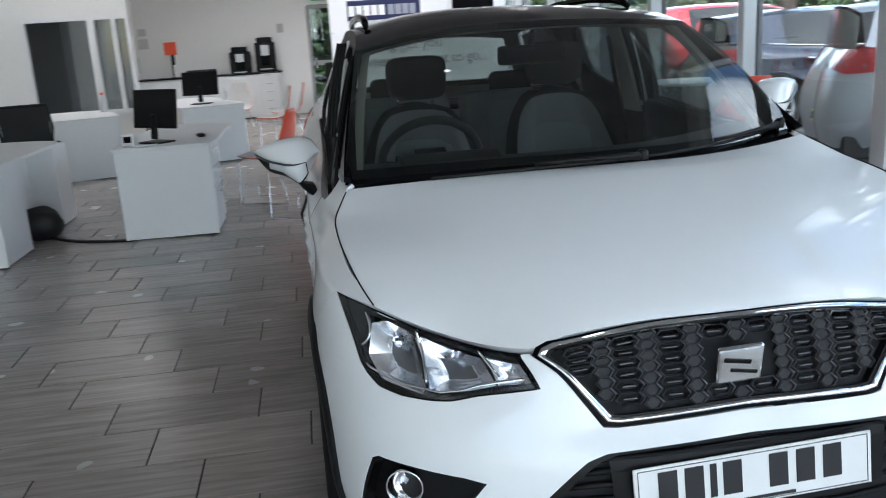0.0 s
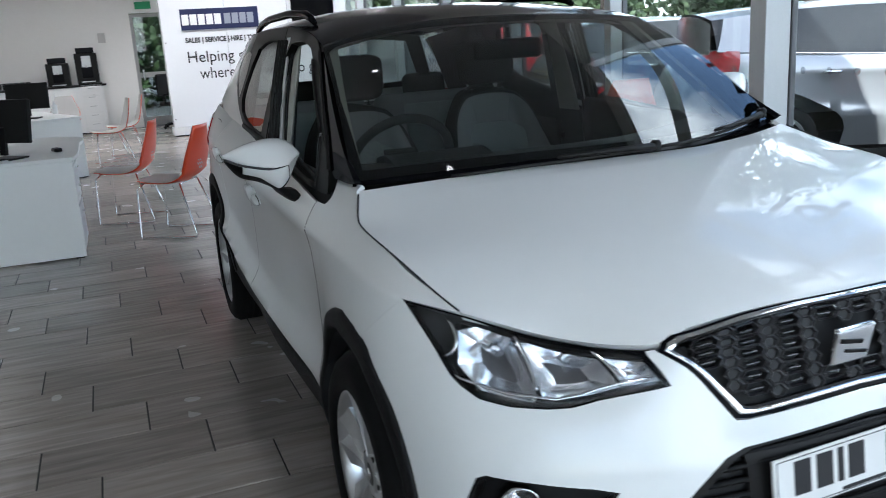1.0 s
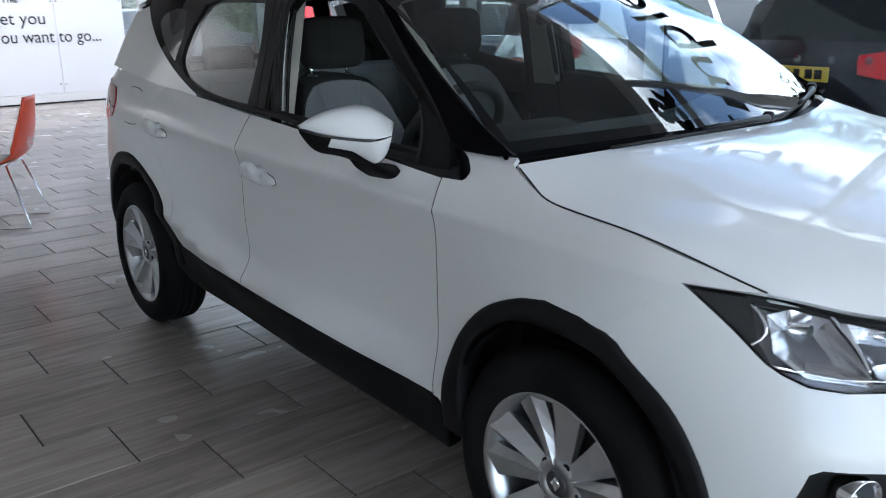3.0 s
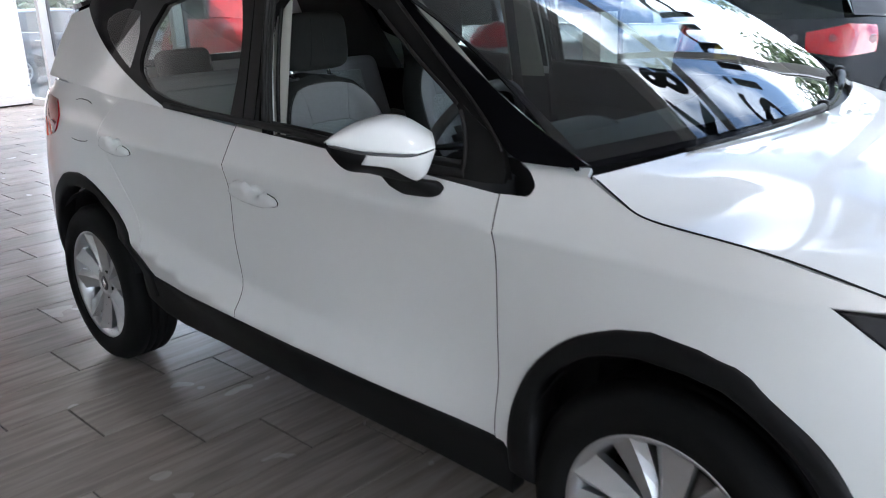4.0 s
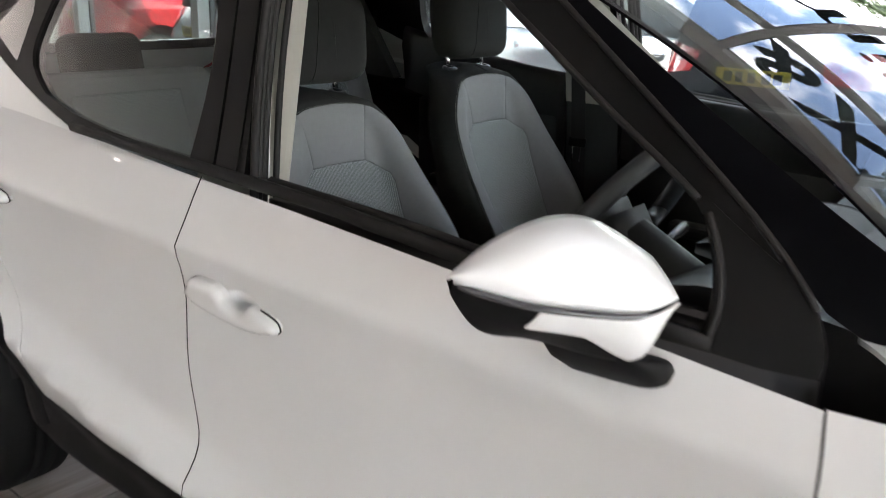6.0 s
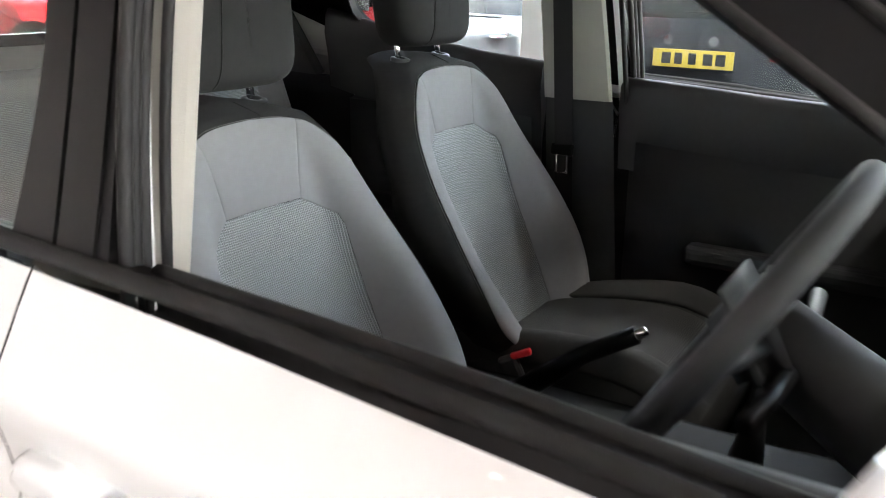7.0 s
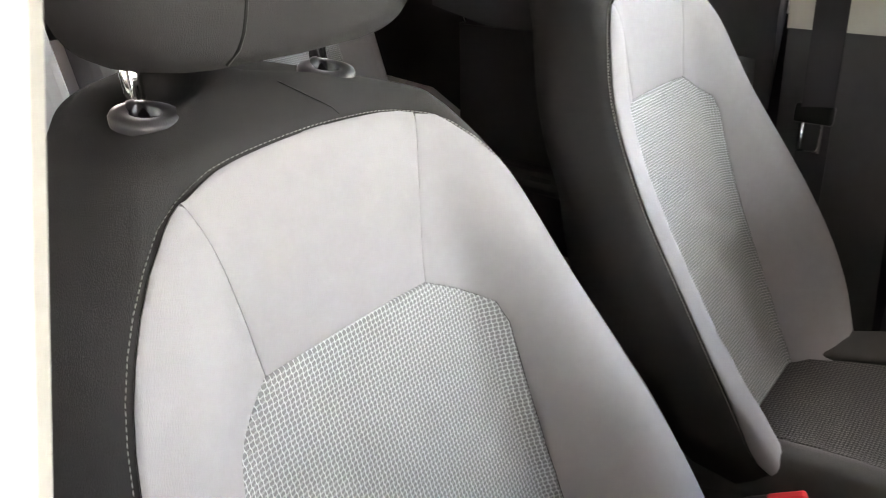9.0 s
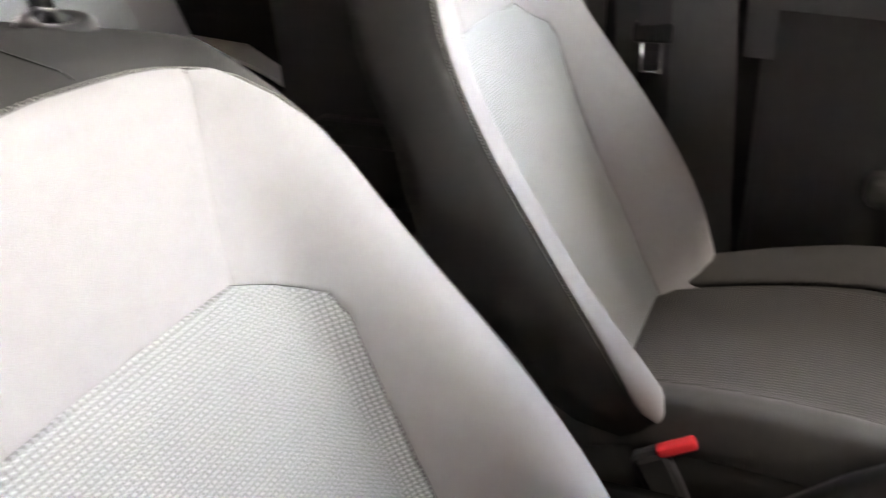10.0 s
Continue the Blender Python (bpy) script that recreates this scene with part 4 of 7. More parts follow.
# headlamps
M_HOUSING = material("black_lamp_housing", (.012, .012, .014), .3, vary=.1, scale=30)
M_LAMP_IN = material("grey_lamp_inner", (.26, .27, .29), .22, .85, rough_vary=.08, scale=40)
M_REFLECT = material("lamp_reflector", (.88, .89, .91), .20, 1.0, rough_vary=.05, scale=25)
for s in (-1, 1):
    lens = patch("headlight", body, LAMP, M_LENS, CAR, side=s, gap=.002, lift=.0, flange=.0, step=.02, label="clear headlamp with chrome bowls and black surround")
    lens.visible_shadow = False
    patch("lamp_seal", body, LAMP, M_BLACK_GLOSS, lens, side=s, lift=-.003, flange=.05, step=.02, holes=[about(LAMP, (.69, 4.1), .955)])
    patch("lamp_back", body, about(LAMP, (.69, 4.1), .985), M_LAMP_IN, lens, side=s, lift=-.050, flange=0, step=.03)
    patch("lamp_corner", body, [(.972, 4.90), (.884, 3.98), (.852, 3.60), (.868, 4.05), (.858, 4.74), (.82, 4.90)], M_HOUSING, lens, side=s, lift=-.018, flange=.02, step=.025, label="black lamp corner")
    patch("lamp_top", body, [(.86, 4.78), (.70, 4.83), (.54, 4.78), (.45, 4.62), (.44, 4.74), (.52, 4.90), (.70, 4.94), (.86, 4.94)], M_HOUSING, lens, side=s, lift=-.016, flange=.02, step=.02)

    def bowl(name, rim, depth, apex, mat):
        """A faceted reflector: a rim of points on the skin, drawn in to a deep centre."""
        rim = dense(np.array(rim) * (1, .11), .02) / (1, .11)
        cu, cv = apex
        verts, rows, k = [], 7, len(rim)
        for i in range(rows):
            t = i / (rows - 1)
            for u, v in rim:
                uu, vv = u + (cu - u) * t * .92, v + (cv - v) * t * .92
                p, pu, pv = body(uu, vv), body(uu + .005, vv) - body(uu - .005, vv), body(uu, vv + .04) - body(uu, vv - .04)
                nr = np.cross(pu, pv)
                nr = nr / np.linalg.norm(nr)
                if nr[1] > 0:
                    nr = -nr
                verts.append((p - nr * (.010 + depth * math.sin(t * 1.57))) * (s, 1, 1))
        faces = [(i * k + j, i * k + (j + 1) % k, (i + 1) * k + (j + 1) % k, (i + 1) * k + j) for i in range(rows - 1) for j in range(k)]
        faces.append(tuple((rows - 1) * k + j for j in range(k)))
        return mesh_object(name, verts, faces, mat, lens, flat=True)

    bowl("reflector", [(.835, 4.62), (.846, 3.88), (.795, 3.40), (.682, 3.34), (.672, 3.5), (.688, 4.3), (.698, 4.78), (.78, 4.82)], .055, (.765, 4.25), M_REFLECT)
    bowl("reflector", [(.662, 3.48), (.57, 3.66), (.508, 3.86), (.53, 4.62), (.66, 4.78), (.690, 4.70), (.668, 4.1)], .050, (.60, 4.35), M_REFLECT)
    bowl("indicator_reflector", [(.503, 3.88), (.434, 3.96), (.454, 4.54), (.52, 4.66)], .03, (.485, 4.3), M_REFLECT)
    for line in ([(.852, 4.75), (.862, 4.0), (.808, 3.44), (.70, 3.36), (.56, 3.68), (.45, 3.98)], [(.690, 4.80), (.676, 4.2), (.672, 3.55)], [(.535, 4.74), (.515, 4.3), (.50, 3.95)]):
        tube("light_guide", [body(u, v) * (s, 1, 1) + (-s * .008, .014, 0) for u, v in smooth(line, 16)], .0045, M_CHROME, lens, 6)
    for cu, cv in ((.765, 4.3), (.60, 4.38)):
        p = body(cu, cv) * (s, 1, 1) + np.array((-s * .02, .045, 0))
        lathe("bulb", [(.013, -.03), (.013, .0), (.009, .012), (.001, .014)], look(p, p - np.array((s * .0, 1, 0))), M_CHROME, lens, 16)

# door mirrors
def mirror_cap(s, door):
    """Door mirror: white upper shell, lamp strip, black and white lower half, grey foot."""
    t6, t5 = np.linspace(0, 1, 6), np.linspace(0, 1, 5)
    STRIP = [(1.008, 1.622, 1.090), (.965, 1.556, 1.073), (.925, 1.508, 1.066), (.885, 1.470, 1.063), (.837, 1.449, 1.071)]
    TOP = [(1.010, 1.630, 1.093), (.955, 1.622, 1.120), (.885, 1.602, 1.138), (.820, 1.570, 1.133), (.790, 1.505, 1.095)]
    LOW = [(1.006, 1.628, 1.078), (.968, 1.617, 1.029), (.930, 1.590, 1.016), (.892, 1.553, 1.002), (.861, 1.488, .996), (.833, 1.474, 1.030)]
    c0, c1, c2 = (lambda t: spline(t5, STRIP, t)), (lambda t: spline(t5, TOP, t)), (lambda t: spline(t6, LOW, t))

    def upper(a, b):
        a, b = np.asarray(a, float), np.asarray(b, float)
        bow = np.array((.35, -.62, .70)) * (.030 * np.sin(np.pi * np.clip(b, 0, 1)) * np.sin(np.pi * np.clip(a * .9 + .08, 0, 1)))[..., None]
        return c0(a) * (1 - b)[..., None] + c1(a) * b[..., None] + bow

    def lower(a, b):
        a, b = np.asarray(a, float), np.asarray(b, float)
        bow = np.array((.5, -.7, -.3)) * (.012 * np.sin(np.pi * np.clip(b, 0, 1)) * np.sin(np.pi * np.clip(a, 0, 1)))[..., None]
        return c0(a) * (1 - b)[..., None] + c2(a) * b[..., None] + bow

    def sheet(name, fn, a0, a1, b0, b1, mat, parent, label="", n=26, k=14, edge=None, lift=0.0):
        aa, bb = np.linspace(a0, a1, n), np.linspace(b0, b1, k)
        g = np.stack([fn(aa, np.full(n, b)) for b in bb], 1) * (s, 1, 1)
        if edge is not None:
            g = np.stack([fn(aa, b0 + (edge(aa) - b0) * q) for q in np.linspace(0, 1, k)], 1) * (s, 1, 1)
        g = g + np.array((s * .5, -.7, 0)) * lift
        f = [(i * k + j, i * k + j + 1, (i + 1) * k + j + 1, (i + 1) * k + j) for i in range(n - 1) for j in range(k - 1)]
        ob = mesh_object(name, g.reshape(-1, 3), f, mat, parent, label=label)
        md = ob.modifiers.new("thick", "SOLIDIFY")
        md.thickness, md.offset = .003, 0
        return ob

    top = sheet("door_mirror", upper, 0, 1, .0, 1, M_PAINT, door, "white door mirror with black lower half and grey foot")
    sheet("mirror_lower", lower, 0, 1, .0, 1, M_CLAD, top, "black lower mirror housing")
    sheet("mirror_skirt", lower, .30, 1, .06, .5, M_PAINT, top, "white mirror skirt", edge=lambda a: .48 + .46 * np.clip((a - .56) / .22, 0, 1) ** 1.3, lift=.006, n=40)
    n = 24
    tt = np.linspace(0, 1, n)
    rim = list(c1(tt) * (s, 1, 1)) + list(c2(tt) * (s, 1, 1))
    mesh_object("mirror_back", rim, [(i, i + 1, n + i + 1, n + i) for i in range(n - 1)], M_TRIM, top)
    mid = np.mean(np.array(rim), 0)
    face = [p * .86 + mid * .14 + np.array((0, .004, 0)) for p in rim]
    mesh_object("mirror_glass", face, [(i, i + 1, n + i + 1, n + i) for i in range(n - 1)], M_CHROME, top, flat=True)
    cap_in = [c0(np.array([1.0]))[0], c1(np.array([1.0]))[0], c2(np.array([1.0]))[0]]
    mesh_object("mirror_end", [p * (s, 1, 1) for p in cap_in], [(0, 1, 2)], M_PAINT, top, flat=True)
    strip_pts = [(c0(np.array([a]))[0] + np.array((.004, -.005, -.001))) * (s, 1, 1) for a in np.linspace(.01, .80, 20)]
    tube("indicator_strip", strip_pts, [.003] + [.0052] * 17 + [.004, .001], M_SMOKE, top, 8, flat=.8)
    rows, verts, faces = [], [], []
    for c, ry, rz in (((.880, 1.550, 1.004), .040, .012), ((.868, 1.540, .987), .046, .016), ((.848, 1.522, .974), .054, .025), ((.824, 1.514, .966), .058, .030), ((.805, 1.512, .962), .058, .032)):
        box_cos = lambda q: math.copysign(abs(q) ** .45, q)
        verts += [(s * (c[0] + .55 * rz * box_cos(math.cos(w))), c[1] + ry * box_cos(math.sin(w)), c[2] + rz * box_cos(math.cos(w)) * .9 - .006 * math.sin(w)) for w in np.linspace(0, 6.28319, 21)[:-1]]
    faces = [(i * 20 + j, i * 20 + (j + 1) % 20, (i + 1) * 20 + (j + 1) % 20, (i + 1) * 20 + j) for i in range(4) for j in range(20)]
    faces.append(tuple(80 + j for j in range(20)))
    mesh_object("mirror_foot", verts, faces, M_CLAD, top, label="grey plastic mirror foot")


M_SMOKE = material("smoked_lamp_strip", (.05, .05, .055), .1, coat=1)
for s in (-1, 1):
    doors = [o for o in CAR.children if o.name.startswith("front_door")]
    mirror_cap(s, doors[0 if s < 0 else 1])


# door handles: a rounded grip standing off the door, scooped above
GRIP = smooth([(2.800, 4.38), (2.780, 4.58), (2.740, 4.70), (2.708, 4.70)], 7) + smooth([(2.690, 4.60), (2.684, 4.47), (2.662, 4.40)], 5) + smooth([(2.645, 4.42), (2.622, 4.55)], 4) + [(2.595, 4.53)] + smooth([(2.568, 4.45), (2.560, 4.36), (2.564, 4.26)], 4) + smooth([(2.60, 4.16), (2.645, 4.11), (2.71, 4.13), (2.775, 4.22)], 7)
for s in (-1, 1):
    fd = [o for o in CAR.children if o.name.startswith("front_door")][0 if s < 0 else 1]
    rd = [o for o in CAR.children if o.name.startswith("rear_door")][0 if s < 0 else 1]
    for door, du, dv, k in ((fd, 0, 0, 1.0), (rd, .838, .38, .92)):
        g = [(2.68 + du + (u - 2.68) * k, 4.4 + dv + (v - 4.4) * k) for u, v in GRIP]
        h = patch("door_handle", body, g, M_PAINT, door, side=s, lift=.024, flange=.012, sink=(.013, .016), step=.011, label="white pull handle")
        # dark tube painted as the shade at the grip's front end
        edge = smooth([(2.600, 4.535), (2.568, 4.46), (2.559, 4.36), (2.564, 4.25), (2.590, 4.175)], 10)
        tube("grip_gap", [body(2.68 + du + (u - 2.68) * k, 4.4 + dv + (v - 4.4) * k) * (s, 1, 1) + (s * .007, 0, 0) for u, v in edge], .0016, M_DARK, h, 6)


# ---- inside the car ----
def weave(name, light, dark, pitch_x, pitch_z, up_axis="Z"):
    """Coarse woven mesh cloth: pale threads over dark gaps."""
    mat = material(name, light, .8, spec=.25)
    n, l = mat.node_tree.nodes, mat.node_tree.links
    p = n["Principled BSDF"]
    tc, sep = n.new("ShaderNodeTexCoord"), n.new("ShaderNodeSeparateXYZ")
    l.new(tc.outputs["Object"], sep.inputs[0])

    def math_node(op, a, b=None):
        m = n.new("ShaderNodeMath")
        m.operation = op
        for k, val in ((0, a), (1, b)):
            if val is not None:
                if isinstance(val, (int, float)):
                    m.inputs[k].default_value = val
                else:
                    l.new(val, m.inputs[k])
        return m.outputs[0]

    up = sep.outputs[up_axis]
    zz = math_node("ADD", math_node("MULTIPLY", up, 6.28319 / pitch_z), math_node("MULTIPLY", math_node("SINE", math_node("MULTIPLY", sep.outputs["X"], 6.28319 / pitch_x)), .55))
    xx = math_node("ADD", math_node("MULTIPLY", sep.outputs["X"], 6.28319 / pitch_x), math_node("MULTIPLY", math_node("SINE", math_node("MULTIPLY", up, 3.14159 / pitch_z)), .5))
    cx, cz = math_node("COSINE", xx), math_node("COSINE", zz)
    h = math_node("ADD", math_node("MULTIPLY", math_node("MAXIMUM", cx, cz), .90), math_node("MULTIPLY", math_node("ADD", cx, cz), .06))
    ramp = n.new("ShaderNodeMapRange")
    ramp.inputs["From Min"].default_value, ramp.inputs["From Max"].default_value = .52, 1.0
    l.new(h, ramp.inputs["Value"])
    mix = n.new("ShaderNodeMixRGB")
    mix.inputs[1].default_value, mix.inputs[2].default_value = (*dark, 1), (*light, 1)
    l.new(ramp.outputs["Result"], mix.inputs[0])
    l.new(mix.outputs[0], p.inputs["Base Color"])
    bn = n.new("ShaderNodeBump")
    bn.inputs["Strength"].default_value, bn.inputs["Distance"].default_value = .7, .0015
    l.new(ramp.outputs["Result"], bn.inputs["Height"])
    l.new(bn.outputs["Normal"], p.inputs["Normal"])
    return mat


M_WEAVE = weave("silver_grey_mesh_cloth", (.55, .572, .575), (.21, .222, .224), .0041, .0034)
M_WEAVE_DARK = weave("charcoal_mesh_cloth", (.148, .145, .141), (.052, .051, .050), .0050, .0045, "Y")
M_SEAT_MID = material("dark_grey_seat_cloth", (.064, .063, .061), .85, spec=.25, bump=.3, bump_scale=1200, vary=.08, scale=14)

BK = np.linspace(0, 1, 8)
BACK_W = [.205, .254, .280, .279, .260, .231, .183, .118]
BACK_C = -.005  # the facing sits a little off the frame's middle
BACK_Y = [2.290, 2.345, 2.392, 2.430, 2.461, 2.484, 2.502, 2.553]
BACK_B = [.080, .098, .096, .080, .055, .032, .012, .0]


def back_skin(x, b):
    """The front of a seat's backrest: x metres across from its middle, b up from 0 to 1."""
    x, b = np.broadcast_arrays(np.asarray(x, float), np.asarray(b, float))
    w, y, bo = (spline(BK, np.array(k)[:, None], np.clip(b.ravel(), -.16, 1.05))[:, 0].reshape(b.shape) for k in (BACK_W, BACK_Y, BACK_B))
    t = np.abs(x - BACK_C) / w
    s = np.clip((t - .45) / .30, 0, 1)
    bolster = bo * s * s * (3 - 2 * s)
    roll = .060 * np.clip((t - .84) / .16, 0, 1.3) ** 2
    return np.stack([x, y - bolster + roll, .60 + .575 * b - .36 * np.clip(b - .92, 0, .08) - .02 * np.clip(b - .8, 0, 1) * t * t * 4], -1)


def back_width(b):
    return float(spline(BK, np.array(BACK_W)[:, None], np.array([b]))[0, 0])


CUSHION_B = [0, .1, .27, .46, .63, .80, 1.0]
CUSHION_Z = [.558, .574, .598, .614, .620, .612, .560]
CUSHION_RIDGE = [.012, .014, .020, .028, .034, .036, .030]


def cushion_skin(a, b):
    """The top of a seat's cushion: a across, b from 0 (rear) to 1 (front edge)."""
    a, b = np.broadcast_arrays(np.asarray(a, float), np.asarray(b, float))
    t = np.abs(a)
    s = np.clip((t - .50) / .30, 0, 1)
    middle = spline(CUSHION_B, np.array(CUSHION_Z)[:, None], b.ravel())[:, 0].reshape(b.shape)
    ridge = spline(CUSHION_B, np.array(CUSHION_RIDGE)[:, None], b.ravel())[:, 0].reshape(b.shape)
    z = middle + ridge * s * s * (3 - 2 * s) - .07 * np.clip((t - .86) / .14, 0, 1.3) ** 2
    return np.stack([a * (.198 + .050 * np.clip((b - .25) / .45, 0, 1)), 2.40 - .56 * b, z], -1)


def both_sides(right, left=None):
    """A closed outline from its right half, bottom to top, and its left half if that differs."""
    return list(right) + [(-x, b) for x, b in (left or right)[::-1]]


INSERT = smooth([(.080, -.10), (.102, .02), (.122, .12), (.140, .28), (.143, .40), (.142, .50), (.140, .585)], 10) + smooth([(.134, .618), (.098, .657), (.0695, .681)], 5) + [(.02, .6835)]
INSERT_L = smooth([(.080, -.10), (.102, .02), (.124, .12), (.142, .28), (.143, .40), (.140, .50), (.136, .585)], 10) + smooth([(.128, .618), (.113, .650), (.0945, .681)], 5) + [(.05, .6835)]
SEAM = smooth([(.120, -.06), (.152, -.045), (.188, .0), (.215, .07), (.234, .16), (.243, .30), (.238, .42), (.229, .52), (.216, .61), (.205, .68), (.190, .750), (.173, .803), (.155, .843), (.134, .875)], 30) + smooth([(.115, .890), (.085, .900), (.045, .905), (0, .907)], 8)


M_GUIDE = material("satin_black_guide", (.035, .035, .036), .28, vary=.05)


def front_seat(xc, dy, dz, label):
    move = pose(xc, dy, dz)
    n, k = 46, 46
    verts, faces = [], []
    for i in range(n):
        b = -.12 + 1.12 * i / (n - 1)
        w = back_width(b)
        f = back_skin(BACK_C + np.linspace(-w, w, k), np.full(k, b)) + (0, .0020, -.0008)
        th = .125 - .045 * b
        r = f[::-1].copy()
        q = np.linspace(-1, 1, k)
        r[:, 1] = f[:, 1].max() + th * (1 - .55 * q**4) - .03 + .015 * (1 - q * q)
        verts += list(f) + list(r[1:-1])
    per = 2 * k - 2
    for i in range(n - 1):
        faces += [(i * per + j, i * per + (j + 1) % per, (i + 1) * per + (j + 1) % per, (i + 1) * per + j) for j in range(per)]
    top = [np.array(v) for v in verts[-per:]]
    mid = np.mean(top, 0) + (0, .0, .006)
    for shrink, rise in ((.90, .003), (.68, .006), (.35, .007)):
        base = len(verts)
        verts += [v * shrink + np.array((mid[0], mid[1], v[2])) * (1 - shrink) + (0, 0, rise) for v in top]
        faces += [(base - per + j, base - per + (j + 1) % per, base + (j + 1) % per, base + j) for j in range(per)]
    faces += [tuple(base + j for j in range(per))]
    shell = mesh_object("front_seat", verts, faces, M_SEAT_DARK, CAR, label=label)
    shell.matrix_basis = move
    aw = (0, 2.8, .9)
    patch("seat_insert", back_skin, both_sides(INSERT, INSERT_L), M_WEAVE, shell, side=1, vs=.575, step=.016, sink=(.0024, .018), flange=.008, away=aw, lift=.002, label="silver-grey mesh cloth insert")
    head = both_sides(*[[(.03, .685)] + [(.081 - o, .683)] + smooth([(.085 - o, .74), (.094 - o, .82), (.1058 - o, .886)], 7) + [(.1075 - o, .8985 if o > 0 else .8925)] + [(x, b + .0022) for x, b in SEAM[-8:] if x < .1045 - o] + [(.01, .9095)] for o in (.012, -.012)])
    patch("seat_upper", back_skin, head, M_SEAT, shell, side=1, vs=.575, step=.016, sink=(.0014, .010), flange=.008, away=aw, lift=.002, label="light grey upper backrest")
    for q in (-1, 1):
        rim = [(x + .0012 + (.002 if q < 0 else -.009 * min(1, x / .12)), b + .0016) for x, b in SEAM[:-8]]
        o = .012 * q
        inner = [(x + .0005, b + .0004) for x, b in (INSERT if q > 0 else INSERT_L)[:-1]]
        side_panel = inner + [(.0815 - o, .6835)] + smooth([(.0854 - o, .74), (.0944 - o, .82), (.1062 - o, .886)], 7) + ([(.097, .8965), (.114, .892)] if q > 0 else [(.1215, .8915), (.129, .886)]) + rim[::-1]
        patch("seat_bolster", back_skin, [(q * x, b) for x, b in side_panel], M_SEAT, shell, side=1, vs=.575, step=.016, sink=(.0014, .010), flange=.008, away=aw, lift=.002, label="light grey backrest bolster")
    # seam with pale stitches round the grey facing
    line = [(x - .009 * min(1, x / .12), b) for x, b in SEAM] + [(-x - .002, b) for x, b in SEAM[::-1][1:]]
    xs, bs = np.array([p[0] for p in line]), np.array([p[1] for p in line])
    e = .004
    nrm = np.cross(back_skin(xs + e, bs) - back_skin(xs - e, bs), back_skin(xs, bs + e) - back_skin(xs, bs - e))
    nrm /= np.linalg.norm(nrm, axis=1, keepdims=True)
    nrm *= np.where(nrm[:, 1:2] > 0, -1, 1)
    pts = back_skin(xs + np.sign(xs) * .0008, bs + .001) + nrm * -.0012
    tube("seat_piping", pts, .0008, M_SEAT_DARK, shell, 6)
    out = np.array([(x + np.sign(x) * .0036, b + .0056) for x, b in line])
    band = back_skin(out[:, 0], out[:, 1]) + nrm * -.0009
    d = np.concatenate([[0], np.cumsum(np.linalg.norm(np.diff(band, axis=0), axis=1))])
    sv, sf, at = [], [], 0.0
    while at < d[-1] - .004:
        for o in (0, .0024):
            p, q = (np.array([np.interp(at + o, d, arr[:, i]) for i in range(3)]) for arr in (band, nrm))
            c = np.array([np.interp(at + o, d, (pts - band)[:, i]) for i in range(3)])
            c /= np.linalg.norm(c)
            sv += [p - c * .00035 - q * .001, p + q * .0006, p + c * .00035 - q * .001]
        o = len(sv) - 6
        sf += [(o, o + 1, o + 4, o + 3), (o + 1, o + 2, o + 5, o + 4)]
        at += .0039
    st = mesh_object("stitching", sv, sf, M_STITCH, shell, label="pale stitching")
    st["kind"] = "stuff"
    tube("seat_top_seam", [back_skin(.030 - .02 * t, .914 + .086 * t) + (0, .003, .0) for t in np.linspace(0, 1, 8)] + [np.array((.004, 2.575, 1.1495)), np.array((-.006, 2.60, 1.1515))], .0007, M_TRIM, shell, 6)
    # cushion
    nb = 18
    verts, faces = [], []
    for i in range(nb):
        b = i / (nb - 1)
        f = cushion_skin(np.linspace(-1, 1, k), np.full(k, b)) + (0, 0, -.010)
        low = f[::-1].copy()
        low[:, 2] = .40
        verts += list(f) + list(low[1:-1])
    for i in range(nb - 1):
        faces += [(i * per + j, i * per + (j + 1) % per, (i + 1) * per + (j + 1) % per, (i + 1) * per + j) for j in range(per)]
    faces += [tuple((nb - 1) * per + j for j in range(per))]
    mesh_object("cushion", verts, faces, M_SEAT_MID, shell, label="charcoal seat cushion")
    patch("cushion_insert", cushion_skin, [(-.56, .12), (.56, .12), (.58, .5), (.55, .86), (-.55, .86), (-.58, .5)], M_WEAVE_DARK, shell, side=1, vs=.5, step=.04, sink=(.006, .03), flange=.01, lift=.002, away=(0, 2.1, 0))
    patch("cushion_rear", cushion_skin, [(-.58, -.06), (.58, -.06), (.57, .10), (-.57, .10)], M_SEAT_MID, shell, side=1, vs=.5, step=.04, sink=(.006, .02), flange=.01, lift=.004, away=(0, 2.1, 0))
    for q in (-1, 1):
        patch("cushion_bolster", cushion_skin, [(q * .60, -.02), (q * .985, .02), (q * .985, .88), (q * .60, .90)], M_SEAT_MID, shell, side=1, vs=.5, step=.04, sink=(.006, .03), flange=.01, lift=.002, away=(0, 2.1, 0))
    # headrest on two chrome posts
    power = lambda c, e: math.copysign(abs(c) ** e, c)
    tip, hv, na, nb2 = pose(.007, 2.582, 1.262, -6, 0, 0), [], 40, 22
    for i in range(nb2 + 1):
        b = -1.5708 + 3.14159 * i / nb2
        for q in range(na):
            a = 6.28319 * q / na
            x, z = .138 * power(math.cos(a), .42) * power(math.cos(b), .34), .099 * power(math.sin(a), .42) * power(math.cos(b), .34)
            y = .054 * power(math.sin(b), .62) - .016 * (1 - (x / .138) ** 2) * (b < .3)
            hv.append(tip @ Vector((x * (1 + .04 * z / .099), y, z)))
